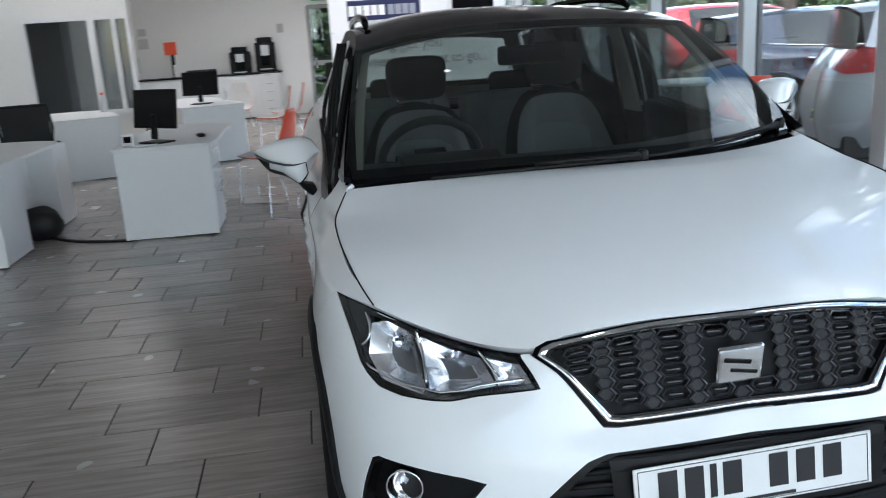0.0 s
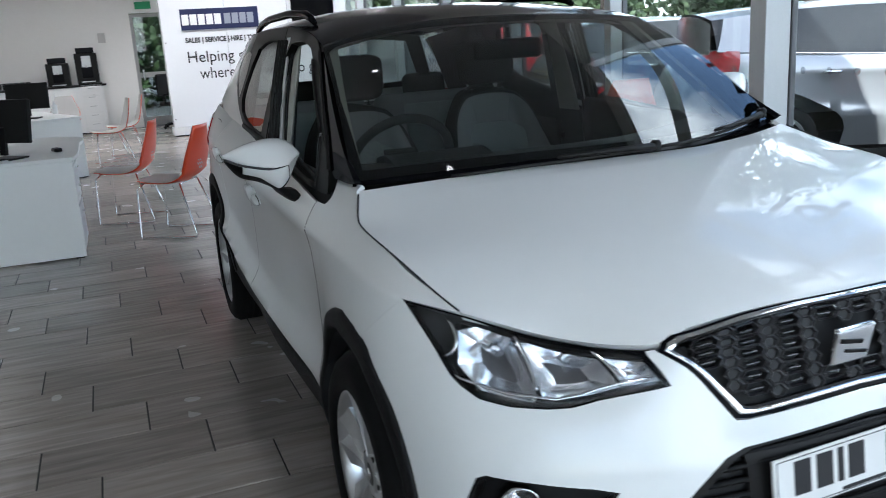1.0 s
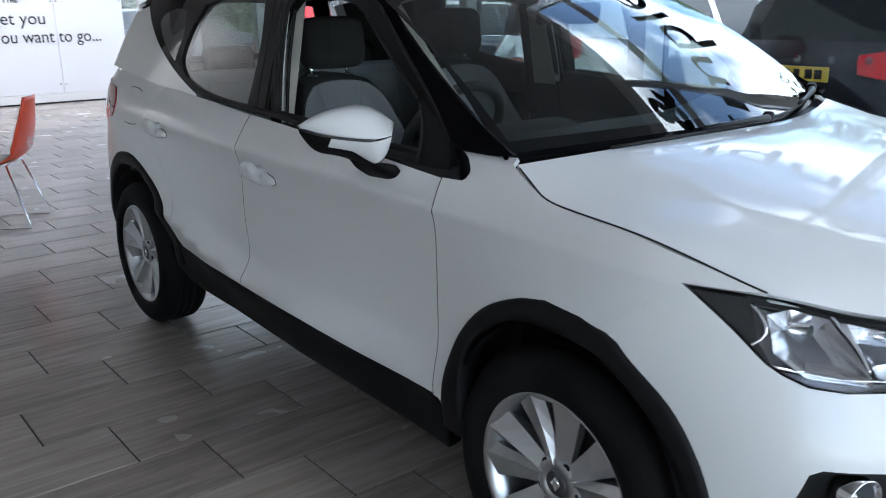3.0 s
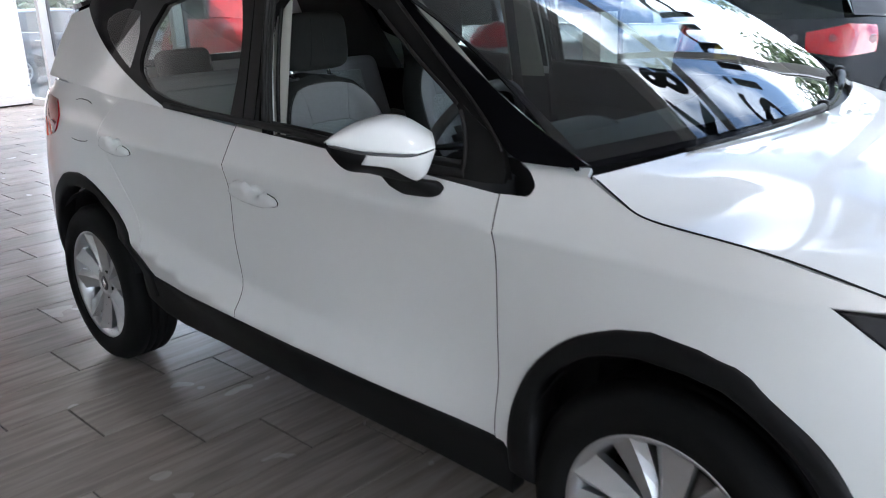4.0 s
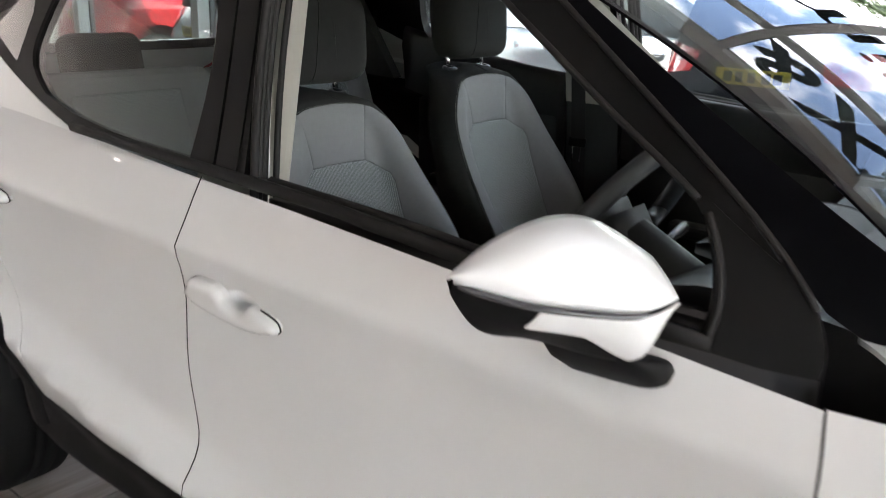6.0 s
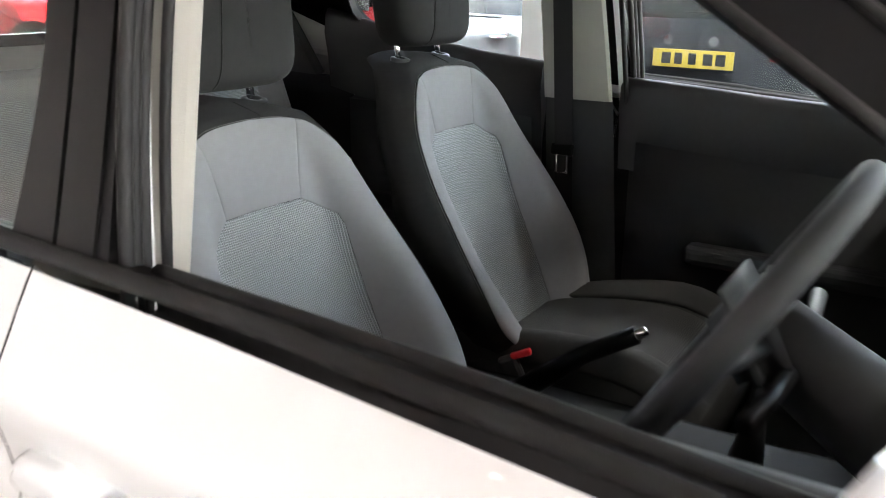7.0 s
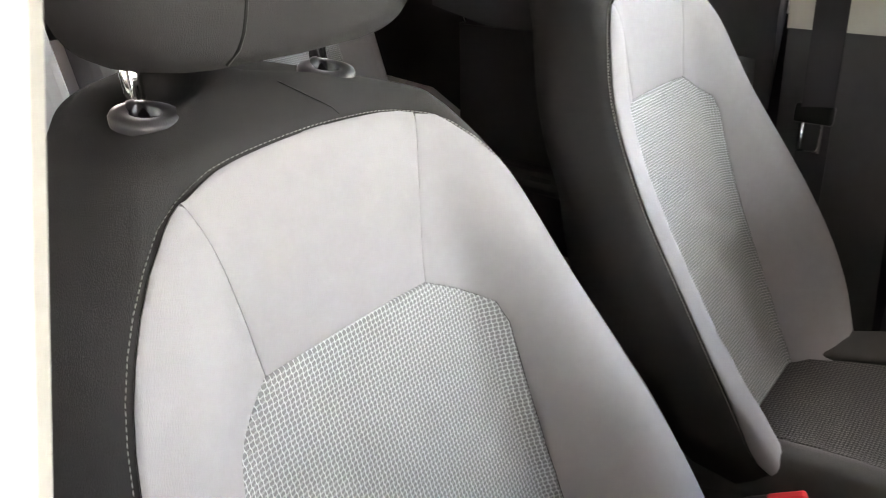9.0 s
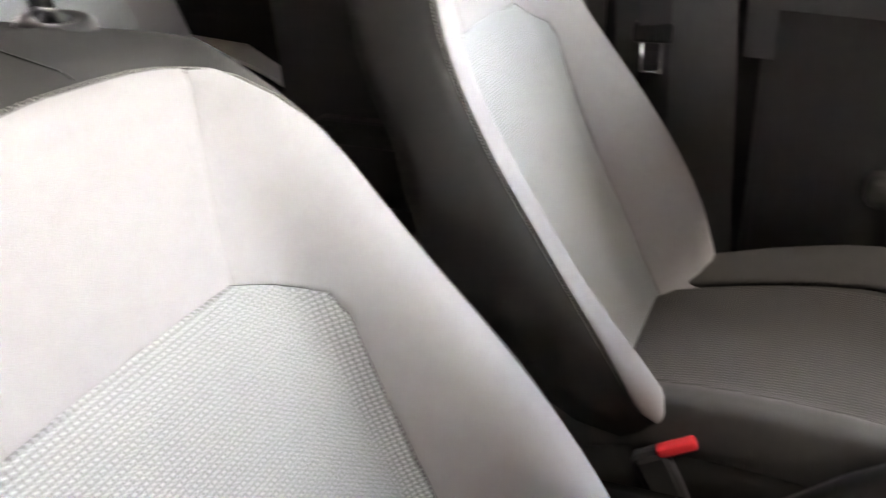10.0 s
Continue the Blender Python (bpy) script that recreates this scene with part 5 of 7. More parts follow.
    hf = [(i * na + q, i * na + (q + 1) % na, (i + 1) * na + (q + 1) % na, (i + 1) * na + q) for i in range(nb2) for q in range(na)]
    hr = mesh_object("headrest", hv, hf, M_SEAT_DARK, shell, label="charcoal headrest")
    seam = []
    for t in np.linspace(-.97, .97, 22):
        x, z = -.050 + .016 * t, .097 * t
        nn = ((abs(x) / .138) ** 4.76 + (abs(z) / .099) ** 4.76) ** .21
        y = -.054 * max(0, 1 - min(1, nn ** 2.94) ** 2) ** .31 - .016 * (1 - (x / .138) ** 2)
        seam.append(tip @ Vector((x, y + .0002, z)))
    tube("headrest_seam", seam, .0013, M_TRIM, hr, 6)
    for x in (-.080, .080):
        p = np.array((x - .006, 2.578, 1.136))
        tube("headrest_post", [p + (0, 0, -.02), p + (0, .006, .03), p + (0, .014, .10)], .0065, M_CHROME, shell, 12, label="chrome headrest post")
        lathe("post_guide", [(.0215, -.006), (.0222, -.0015), (.0208, .0012), (.0165, .0024), (.0112, .0022), (.0098, .0008), (.0092, -.005), (.001, -.005)], pose(*(p + (0, -.004, .006)), 9, 0, 0), M_GUIDE, shell, 28, "black post guide")
    return shell


front_seat(-.313, 0.0, 0.0, "front seat in light grey cloth with a silver mesh insert and charcoal headrest")
front_seat(.362, .068, .025, "front seat in light grey cloth with a silver mesh insert and charcoal headrest")

# rear bench
for x, w in ((-.34, .50), (.34, .50)):
    b1 = box("rear_seat_back", (w * 1.25, .14, .56), pose(x, 3.30, .86, -20, 0, 0), M_SEAT, CAR, .05, "light grey rear seat back", 4)
    box("rear_seat_insert", (.34, .02, .42), pose(x, 3.30 - .072, .86, -20, 0, 0) @ pose(0, -.0, .02), M_WEAVE, b1, .008, "silver-grey mesh cloth insert", 2)
    box("rear_seat_cushion", (w * 1.25, .50, .16), pose(x, 3.0, .54, 4, 0, 0), M_SEAT_MID, CAR, .05, "charcoal rear seat cushion", 4)
    box("rear_headrest", (.24, .09, .14), pose(x, 3.43, 1.16, -12, 0, 0), M_SEAT_DARK, CAR, .035, "charcoal rear headrest", 4)
box("parcel_shelf", (1.10, .48, .03), pose(0, 3.66, 1.05), M_INTERIOR, CAR, .01)
box("cabin_floor", (1.40, 2.75, .06), pose(0, 2.35, .33), M_INTERIOR, CAR, .01)
for x in (-.725, .725):
    box("sill_trim", (.06, 1.95, .15), pose(x, 2.22, .365), M_INTERIOR, CAR, .012, "black inner sill trim")
box("boot_floor", (1.2, .5, .06), pose(0, 3.72, .56), M_INTERIOR, CAR, .01)
patch("headlining", roof_skin, [(-.93, .05), (.93, .05), (.93, .93), (-.93, .93)], M_LIGHT_TRIM, CAR, vs=2.2, step=.12, lift=-.035, flange=0, label="pale roof lining")

# dashboard with instrument hood, wheel, console
def bar_along_x(name, profile, x0, x1, mat, label="", n=20, bow=.0):
    verts, faces, k = [], [], len(profile)
    for i in range(n):
        x = x0 + (x1 - x0) * i / (n - 1)
        verts += [(x, y + bow * (x / .7) ** 2, z) for y, z in profile]
    faces = [(i * k + j, i * k + (j + 1) % k, (i + 1) * k + (j + 1) % k, (i + 1) * k + j) for i in range(n - 1) for j in range(k)]
    faces += [tuple(range(k)), tuple((n - 1) * k + j for j in range(k))[::-1]]
    return mesh_object(name, verts, faces, mat, CAR, label=label)


dash = bar_along_x("dashboard", smooth([(1.00, .985), (1.15, 1.020), (1.32, 1.042), (1.45, 1.038), (1.53, .99), (1.55, .90)], 16) + smooth([(1.53, .80), (1.50, .70), (1.44, .55), (1.30, .45)], 8) + [(1.05, .45)], -.70, .70, M_INTERIOR, "black dashboard", bow=.06)
hood = bar_along_x("instrument_hood", smooth([(1.30, .985), (1.38, 1.045), (1.48, 1.062), (1.555, 1.045)], 10) + [(1.555, 1.03), (1.46, 1.02), (1.46, .93), (1.32, .95)], -.53, -.19, M_INTERIOR, "instrument hood")
box("dash_screen", (.22, .02, .13), pose(0, 1.545, .90, -18, 0, 0), M_BLACK_GLOSS, CAR, .006, "black dash screen")
wc, tilt = Vector((-.378, 1.757, 1.0)), radians(32)
wa, wb = Vector((1, 0, 0)), Vector((0, -math.sin(tilt), math.cos(tilt)))
wn3 = Vector((0, math.cos(tilt), math.sin(tilt)))
wheel_rim = tube("steering_wheel", [wc + wa * .183 * math.cos(t) + wb * .183 * math.sin(t) for t in np.linspace(0, 6.28319, 49)[:-1]], .0165, M_INTERIOR, CAR, 14, closed=True, label="black steering wheel")
sp = bmesh.new()
bmesh.ops.create_cube(sp, size=1, matrix=Matrix.Translation(wc - wn3 * .02) @ pose(0, 0, 0, -math.degrees(tilt) + 0, 0, 0) @ Matrix.Diagonal((.165, .055, .12, 1)))
bmesh.ops.bevel(sp, geom=sp.edges[:], offset=.024, segments=4, affect="EDGES")
part("airbag_pad", sp, M_INTERIOR, wheel_rim, "black airbag pad")
for ang in (0, 180, 270):
    a = radians(ang)
    o = wa * math.cos(a) + wb * math.sin(a)
    tube("wheel_spoke", [wc + o * .06 - wn3 * .018, wc + o * .12 - wn3 * .012, wc + o * .178], [.026, .019, .014], M_TRIM, wheel_rim, 10, flat=.5)
tube("steering_column", [wc - wn3 * .03, wc - wn3 * .16, wc - wn3 * .30], [.045, .055, .06], M_INTERIOR, wheel_rim, 16)
for q in (-1, 1):
    tube("column_stalk", [wc - wn3 * .07, wc - wn3 * .065 + wa * .10 * q, wc - wn3 * .055 + wa * .185 * q], [.010, .008, .011], M_TRIM, wheel_rim, 10)
console = bar_along_x("centre_console", [(1.45, .62), (1.75, .60), (2.2, .60), (2.45, .585), (2.45, .36), (1.40, .36)], -.10, .10, M_TRIM, "black centre console")
tube("handbrake", [(.02, 2.22, .60), (.05, 2.10, .70), (.063, 2.01, .755)], [.024, .017, .017], M_TRIM, console, 12, label="black handbrake lever")
lathe("brake_button", [(.010, -.012), (.010, .008), (.006, .012), (.001, .012)], look((.064, 2.002, .760), (.05, 2.1, .70)), M_CHROME, console, 12)
tube("gear_lever", [(.0, 1.80, .60), (.0, 1.79, .70), (0, 1.78, .76)], [.03, .014, .022], M_INTERIOR, console, 14, label="black gear lever")
for x, y, z, yaw in ((.142, 2.264, .625, 14), (-.115, 2.16, .655, -14)):
    st = box("buckle_stalk", (.022, .042, .10), pose(x, y + .01, z - .055, -24, 0, yaw), M_INTERIOR, console, .008)
    box("buckle_button", (.016, .044, .013), pose(x, y, z, -24, 0, yaw), M_BUCKLE_RED, st, .004, "red buckle button")
imir = box("interior_mirror", (.235, .03, .068), pose(-.02, 1.60, 1.365, 12, 0, -14), M_TRIM, CAR, .016, "interior mirror", 4)
box("mirror_face", (.215, .004, .052), pose(-.02, 1.60, 1.365, 12, 0, -14) @ pose(0, .0155, 0), M_CHROME, imir, .006)
tube("mirror_stem", [(-.02, 1.60, 1.37), (-.01, 1.62, 1.42), (0, 1.64, 1.44)], .012, M_TRIM, imir, 10)

# pillar trims, belts and door cards
def strip(name, low, high, mat, parent=None, label="", n=10, bow=.012):
    """A thick strip between two quads' ends: low and high are each a short list of plan points with a height."""
    verts, faces, k = [], [], len(low)
    for i in range(n):
        t = i / (n - 1)
        for a, b in zip(low, high):
            p = np.array(a) * (1 - t) + np.array(b) * t
            p[0] += np.sign(p[0]) * bow * math.sin(t * 3.14)
            verts.append(p)
    faces = [(i * k + j, i * k + (j + 1) % k, (i + 1) * k + (j + 1) % k, (i + 1) * k + j) for i in range(n - 1) for j in range(k)]
    faces += [tuple(range(k)), tuple((n - 1) * k + j for j in range(k))[::-1]]
    return mesh_object(name, verts, faces, mat, parent or CAR, label=label, flat=True)


def belt_trim(card, tops):
    """The rounded top of a door card under its window, along points of length and height."""
    verts = []
    for y, z in smooth(tops, 14):
        verts += [(.728, y, z - .03), (.718, y, z - .006), (.708, y, z), (.694, y, z - .004), (.684, y, z - .02), (.678, y, z - .07), (.690, y, z - .13), (.700, y, z - .22)]
    faces = [(i * 8 + j, i * 8 + j + 1, i * 8 + j + 9, i * 8 + j + 8) for i in range(13) for j in range(7)]
    faces += [tuple(range(8)), tuple(13 * 8 + j for j in range(8))]
    return mesh_object("door_top_trim", verts, faces, M_INTERIOR, card)


for s in (-1, 1):
    oy, oz, ox = (.050, .058, .012) if s > 0 else (0, 0, 0)
    lo, hi = (.0145, -.0045) if s < 0 else (0, 0)
    strip("pillar_trim", [(s * (x + ox + lo), y + oy * (y < 2.4), 1.0 + oz) for x, y in ((.680, 2.283), (.670, 2.268), (.663, 2.260), (.656, 2.266), (.650, 2.48), (.69, 2.49))],
          [(s * (x + hi), y + oy * (y < 2.4), 1.45) for x, y in ((.596, 2.312), (.588, 2.297), (.581, 2.286), (.574, 2.294), (.572, 2.48), (.61, 2.49))], M_LIGHT_TRIM, label="pale centre pillar trim", bow=.007 * (s > 0))
    strip("pillar_lower", [(s * .745, 2.29, .40), (s * .725, 2.27, .40), (s * .725, 2.47, .40), (s * .74, 2.49, .40)], [(s * (.69 + ox), 2.285 + oy, 1.0 + oz), (s * (.672 + ox), 2.262 + oy, 1.0 + oz), (s * .668, 2.48, 1.0 + oz), (s * .70, 2.48, 1.0 + oz)], M_INTERIOR, bow=0)
    strip("painted_pillar", [(s * .712, 2.287, .98), (s * .702, 2.278, .98), (s * .692, 2.295, .98)], [(s * .622, 2.335, 1.45), (s * .612, 2.318, 1.45), (s * .602, 2.335, 1.45)], M_PAINT, label="white painted door pillar")
    for dx, dy2, r in ((.688, 2.277, .006), (.722, 2.270, .007), (.736, 2.268, .008), (.750, 2.262, .008)):
        tube("door_seal", [np.array((s * dx, dy2, .985)) * (1 - t) + np.array((s * (dx - .090), dy2 + .032, 1.44)) * t + (s * .012 * math.sin(t * 3.14), 0, 0) for t in np.linspace(0, 1, 12)], r, M_RUBBER, CAR, 10)
    strip("screen_pillar_trim", [(s * .70, 1.20, 1.0), (s * .672, 1.18, 1.0), (s * .668, 1.24, 1.0)], [(s * .595, 1.80, 1.42), (s * .568, 1.78, 1.42), (s * .566, 1.83, 1.42)], M_LIGHT_TRIM, bow=.01, label="pale screen pillar trim")
    strip("rear_pillar_trim", [(s * .70, 3.20, 1.05), (s * .66, 3.20, 1.05), (s * .62, 3.75, 1.08), (s * .68, 3.78, 1.08)], [(s * .56, 3.35, 1.44), (s * .53, 3.35, 1.44), (s * .50, 3.75, 1.40), (s * .55, 3.8, 1.40)], M_INTERIOR, bow=0)
    for y0, y1 in ((1.32, 2.27), (2.51, 3.12)):
        card = bmesh.new()
        bmesh.ops.create_cube(card, size=1, matrix=pose(s * .728, (y0 + y1) / 2, .70) @ Matrix.Diagonal((.05, y1 - y0, .64, 1)))
        for v in card.verts:
            if v.co.z > .9:
                v.co.x -= s * .012
        bmesh.ops.bevel(card, geom=card.edges[:], offset=.018, segments=3, affect="EDGES")
        dc = part("door_card", card, M_INTERIOR, CAR, "black door card")
        box("armrest", (.06, (y1 - y0) * .55, .05), pose(s * .685, (y0 + y1) / 2 + .05, .72), M_INTERIOR, dc, .018, "", 3)
        if s > 0 and y0 < 2:
            belt_trim(dc, [(1.30, 1.085), (1.60, 1.085), (1.97, 1.096), (2.14, 1.108), (2.295, 1.116)])
        elif s > 0:
            belt_trim(dc, [(2.50, 1.140), (2.65, 1.154), (2.83, 1.180), (3.0, 1.212), (3.18, 1.252)])
    # the window seal's inner lip
    tube("inner_seal", [house(u, .02) * (s, 1, 1) - np.array((s * .028, 0, -.008)) for u in np.linspace(1.40, 2.24, 12)], .011, M_RUBBER, CAR, 8)
    belt = strip("seat_belt", [(s * .700, 2.39, .38), (s * .697, 2.437, .38), (s * .6955, 2.437, .38), (s * .6985, 2.39, .38)], [(s * .562, 2.385, 1.40), (s * .559, 2.43, 1.40), (s * .5575, 2.43, 1.40), (s * .5605, 2.385, 1.40)], M_BELT, bow=.012, label="black seat belt")
    if s > 0:
        tongue = box("belt_tongue_grip", (.014, .058, .030), pose(.636, 2.414, .94, 0, 8, 0), M_TRIM, belt, .005)
        tube("belt_tongue", [(.633, 2.414 + .014 * a, .905 + .022 * b) for a, b in ((-1, -1), (1, -1), (1, 1), (-1, 1))], .0035, M_CHROME, belt, 8, closed=True, label="steel belt tongue")

# the passenger side's upper panels sit higher than the driver's
UPPER = set("roof windscreen screen_border bonnet bonnet_gap cowl screen_pillar pillar_gloss sail_panel door_mirror indicator_strip front_wing front_door rear_door door_frame door_gap door_handle grip_gap handle_cup frame_seal window_glass window_seal inner_seal quarter_frame quarter_glass rear_quarter pillar_panel roof_rail roof_spoiler hatch_frame hatch_glass tailgate tail_lamp headlining dashboard wiper_arm wiper_blade wiper_pivot screen_pillar_trim painted_pillar door_seal inner_shell rear_pillar_trim mirror_back mirror_end mirror_foot mirror_glass mirror_lower mirror_skirt mirror_cap".split())


def lift_far_side(ob, above):
    for child in ob.children:
        m = above @ child.matrix_basis
        if child.type == "MESH" and child.data.users == 1 and child.name.split(".")[0] in UPPER:
            back = m.inverted()
            for v in child.data.vertices:
                w = m @ v.co
                side = max(0.0, (w.x - .20) / .50)
                low = .40 + .45 * min(1.0, max(0.0, (w.y - 2.85) / .30))
                w.z += .046 * (side * side if side < 1 else 2 * side - 1) * min(1.0, max(0.0, (w.z - low) / .50))
                v.co = back @ w
        lift_far_side(child, m)


lift_far_side(CAR, Matrix())


# ---- the showroom ----
ROOM_X0, WALL_X, ROOM_Y0, BACK_Y2, CEIL_Z = -7.5, 2.97, -6.0, 17.2, 4.95


def slab(name, x0, x1, y0, y1, z0, z1, mat, label="", category="", parent=None):
    bm = bmesh.new()
    bmesh.ops.create_cube(bm, size=1, matrix=pose((x0 + x1) / 2, (y0 + y1) / 2, (z0 + z1) / 2) @ Matrix.Diagonal((x1 - x0, y1 - y0, z1 - z0, 1)))
    ob = part(name, bm, mat, parent, smooth_faces=False)
    if label:
        tagged(ob, label, category, kind="structure")
    return ob


floor = slab("floor", ROOM_X0, WALL_X + .12, ROOM_Y0, 18.0, -.12, -.006, material("grey_grout", (.035, .033, .031), .9, vary=.15, scale=20), "grey-brown plank-effect floor tiles with dark joints", "floor")
tagged(slab("ceiling", ROOM_X0 - .2, WALL_X + .2, ROOM_Y0 - .2, 17.6, CEIL_Z, CEIL_Z + .15, M_CEIL), "pale grey showroom ceiling with small downlights", "ceiling", kind="structure")
slab("wall_west", ROOM_X0 - .2, ROOM_X0, 11.9, 17.6, -.1, CEIL_Z, M_WHITE_WALL, "plain white painted wall", "wall")
slab("wall_west_long", ROOM_X0 - .2, ROOM_X0, ROOM_Y0 - .2, 11.9, -.1, CEIL_Z, M_WHITE_WALL, "long plain white painted wall", "wall")
slab("wall_north", ROOM_X0, -.66, BACK_Y2, BACK_Y2 + .2, -.1, CEIL_Z, M_WHITE_WALL, "white painted back wall", "wall")
slab("wall_north_head", -.66, .40, BACK_Y2, BACK_Y2 + .2, 2.22, CEIL_Z, M_WHITE_WALL, "white wall over the back door", "wall")
slab("wall_north_east", .40, WALL_X + .2, BACK_Y2, BACK_Y2 + .2, -.1, CEIL_Z, M_WHITE_WALL, "white painted back wall", "wall")
# office partition, with its window
slab("wall_office_low", ROOM_X0, -3.28, 12.0, 12.14, -.1, .60, M_WHITE_WALL, "white office partition below the window", "wall")
slab("wall_office_high", ROOM_X0, -3.28, 12.0, 12.14, 2.02, CEIL_Z, M_WHITE_WALL, "white office partition over the window", "wall")
slab("wall_office_west", ROOM_X0, -4.80, 12.0, 12.14, .60, 2.02, M_WHITE_WALL, "white office partition", "wall")
slab("wall_office_side", -4.27, -4.15, 12.14, BACK_Y2, -.1, CEIL_Z, M_WHITE_WALL, "white office side wall", "wall")
win = thing("window_office", pose(-4.1, 12.05, .6), "white framed internal office window with a dark room behind", "window", kind="structure")
for x0, x1 in ((-4.80, -4.72), (-3.86, -3.76), (-3.52, -3.46), (-3.32, -3.28)):
    part("window_frame", (lambda b: (bmesh.ops.create_cube(b, size=1, matrix=Matrix.Translation((-(-4.1) + (x0 + x1) / 2, .02, .71)) @ Matrix.Diagonal((x1 - x0, .18, 1.42, 1))), b)[1])(bmesh.new()), M_WHITE_LAM, win, smooth_faces=False)
for z in (.03, 1.39):
    part("window_frame", (lambda b: (bmesh.ops.create_cube(b, size=1, matrix=Matrix.Translation((.06, .02, z)) @ Matrix.Diagonal((1.52, .16, .06, 1))), b)[1])(bmesh.new()), M_WHITE_LAM, win, smooth_faces=False)
part("pane", (lambda b: (bmesh.ops.create_cube(b, size=1, matrix=Matrix.Translation((.05, .03, .71)) @ Matrix.Diagonal((1.46, .008, 1.36, 1))), b)[1])(bmesh.new()), glass("dark_office_glass", (.45, .47, .47), 1.5), win, smooth_faces=False)
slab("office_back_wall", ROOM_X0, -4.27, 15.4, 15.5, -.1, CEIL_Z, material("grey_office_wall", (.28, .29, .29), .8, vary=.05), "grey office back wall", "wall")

# glass wall on the car's far side, and the glazed front
M_POST = M_FRAME


def glazed_wall(name, along, at, lo, hi, posts, width, sill, head, label):
    """A run of posts with panes between; along is the axis it runs on."""
    wall = thing(name, pose(0, 0, 0), label, "window", kind="structure")
    def bit(n, p0, p1, mat):
        bm = bmesh.new()
        c = [(a + b) / 2 for a, b in zip(p0, p1)]
        d = [abs(b - a) for a, b in zip(p0, p1)]
        bmesh.ops.create_cube(bm, size=1, matrix=Matrix.Translation(c) @ Matrix.Diagonal((*d, 1)))
        if min(d) > .03:
            bmesh.ops.bevel(bm, geom=bm.edges[:], offset=.004, segments=1, affect="EDGES")
        return part(n, bm, mat, wall, smooth_faces=False)
    xy = (lambda a, b, z: (b, a, z)) if along == "y" else (lambda a, b, z: (a, b, z))
    for p, w, d in posts:
        bit("window_post", xy(p - w / 2, at - d, 0), xy(p + w / 2, at, head), M_POST)
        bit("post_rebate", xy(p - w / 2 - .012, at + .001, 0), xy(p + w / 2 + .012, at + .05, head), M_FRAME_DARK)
    bit("window_sill", xy(lo, at - .06, 0), xy(hi, at + .06, sill), M_POST)
    bit("window_head", xy(lo, at - .08, head), xy(hi, at + .08, CEIL_Z), M_WHITE_WALL)
    bit("transom", xy(lo, at - .05, 3.62), xy(hi, at + .018, 3.76), M_POST) if sill < 1 and head > 4 else None
    edges = [lo] + [p for p, _, _ in posts] + [hi]
    for a, b in zip(edges, edges[1:]):
        g = bit("pane", xy(a, at + .020, sill), xy(b, at + .028, head), M_PANE)
        g.visible_shadow = False
    return wall


side_posts = [(-4.3, .1, .1), (-2.35, .1, .1), (-.4, .1, .1), (1.55, .10, .10), (3.53, .15, .21), (5.5, .10, .12), (7.45, .1, .12), (9.4, .1, .12), (11.35, .1, .12), (13.3, .1, .12), (15.2, .12, .14)]
glass_side = glazed_wall("window_side", "y", WALL_X, ROOM_Y0, 3.56, side_posts[:5], .1, .10, 4.70, "full-height shop window with pale grey posts")
# the wall over this run is unseen, added to keep sky off the windscreen
glazed_wall("window_side_low", "y", WALL_X, 3.67, BACK_Y2, side_posts[5:], .1, .10, 2.85, "shop window with pale grey posts under an added unseen wall")
glazed_wall("window_front", "x", ROOM_Y0, ROOM_X0, WALL_X, [(x, .1, .1) for x in (-5.6, -3.7, -1.8, .1, 2.0)], .1, .10, 3.2, "full-height glazed shop front")
M_DOT = glass("frosted_dot", (.55, .57, .58), 1.9)
for i in range(70):
    y = -2.2 + i * .222
    for x in (WALL_X + .0185,):
        d = lathe("frosted_dot", [(.024, 0), (.001, .0006)], pose(x, y, 1.06, 0, -90, 0), M_DOT, glass_side, 14)
# lettering on the outside of the shop window
letters("window_lettering", "Simple", .78, pose(WALL_X + .034, .60, 2.54, 90, 0, 90), M_INK, glass_side, .001, width=2.75, label="dark window lettering")
letters("window_lettering", "&", .95, pose(WALL_X + .034, .85, 3.92, 90, 0, 90), M_INK, glass_side, .001, bold=.03, label="dark window lettering")
letters("window_lettering", "EX", 1.0, pose(WALL_X + .034, -.90, 3.92, 90, 0, 90), M_INK, glass_side, .001, bold=.02, width=1.6, label="dark window lettering")
# back door: dark frame with a tall pane
door = thing("door_1", pose(-.13, BACK_Y2 + .06, 0), "grey framed glazed back door, closed", "door", kind="structure")
for x, w in ((-.50, .07), (.50, .07)):
    box("door_frame", (w, .12, 2.2), pose(x, 0, 1.1), material("grey_door_frame", (.30, .30, .29), .5), door, .004)
for z, h in ((2.17, .07), (1.02, .10), (.10, .18)):
    box("door_rail", (.96, .08, h), pose(0, 0, z), bpy.data.materials["grey_door_frame"], door, .004)
pn = box("pane", (.95, .01, 2.1), pose(0, 0, 1.1), M_GLASS_DARK, door, 0)
pn.visible_shadow = False
box("door_handle", (.03, .08, .22), pose(-.40, -.07, 1.02), M_CHROME, door, .008)

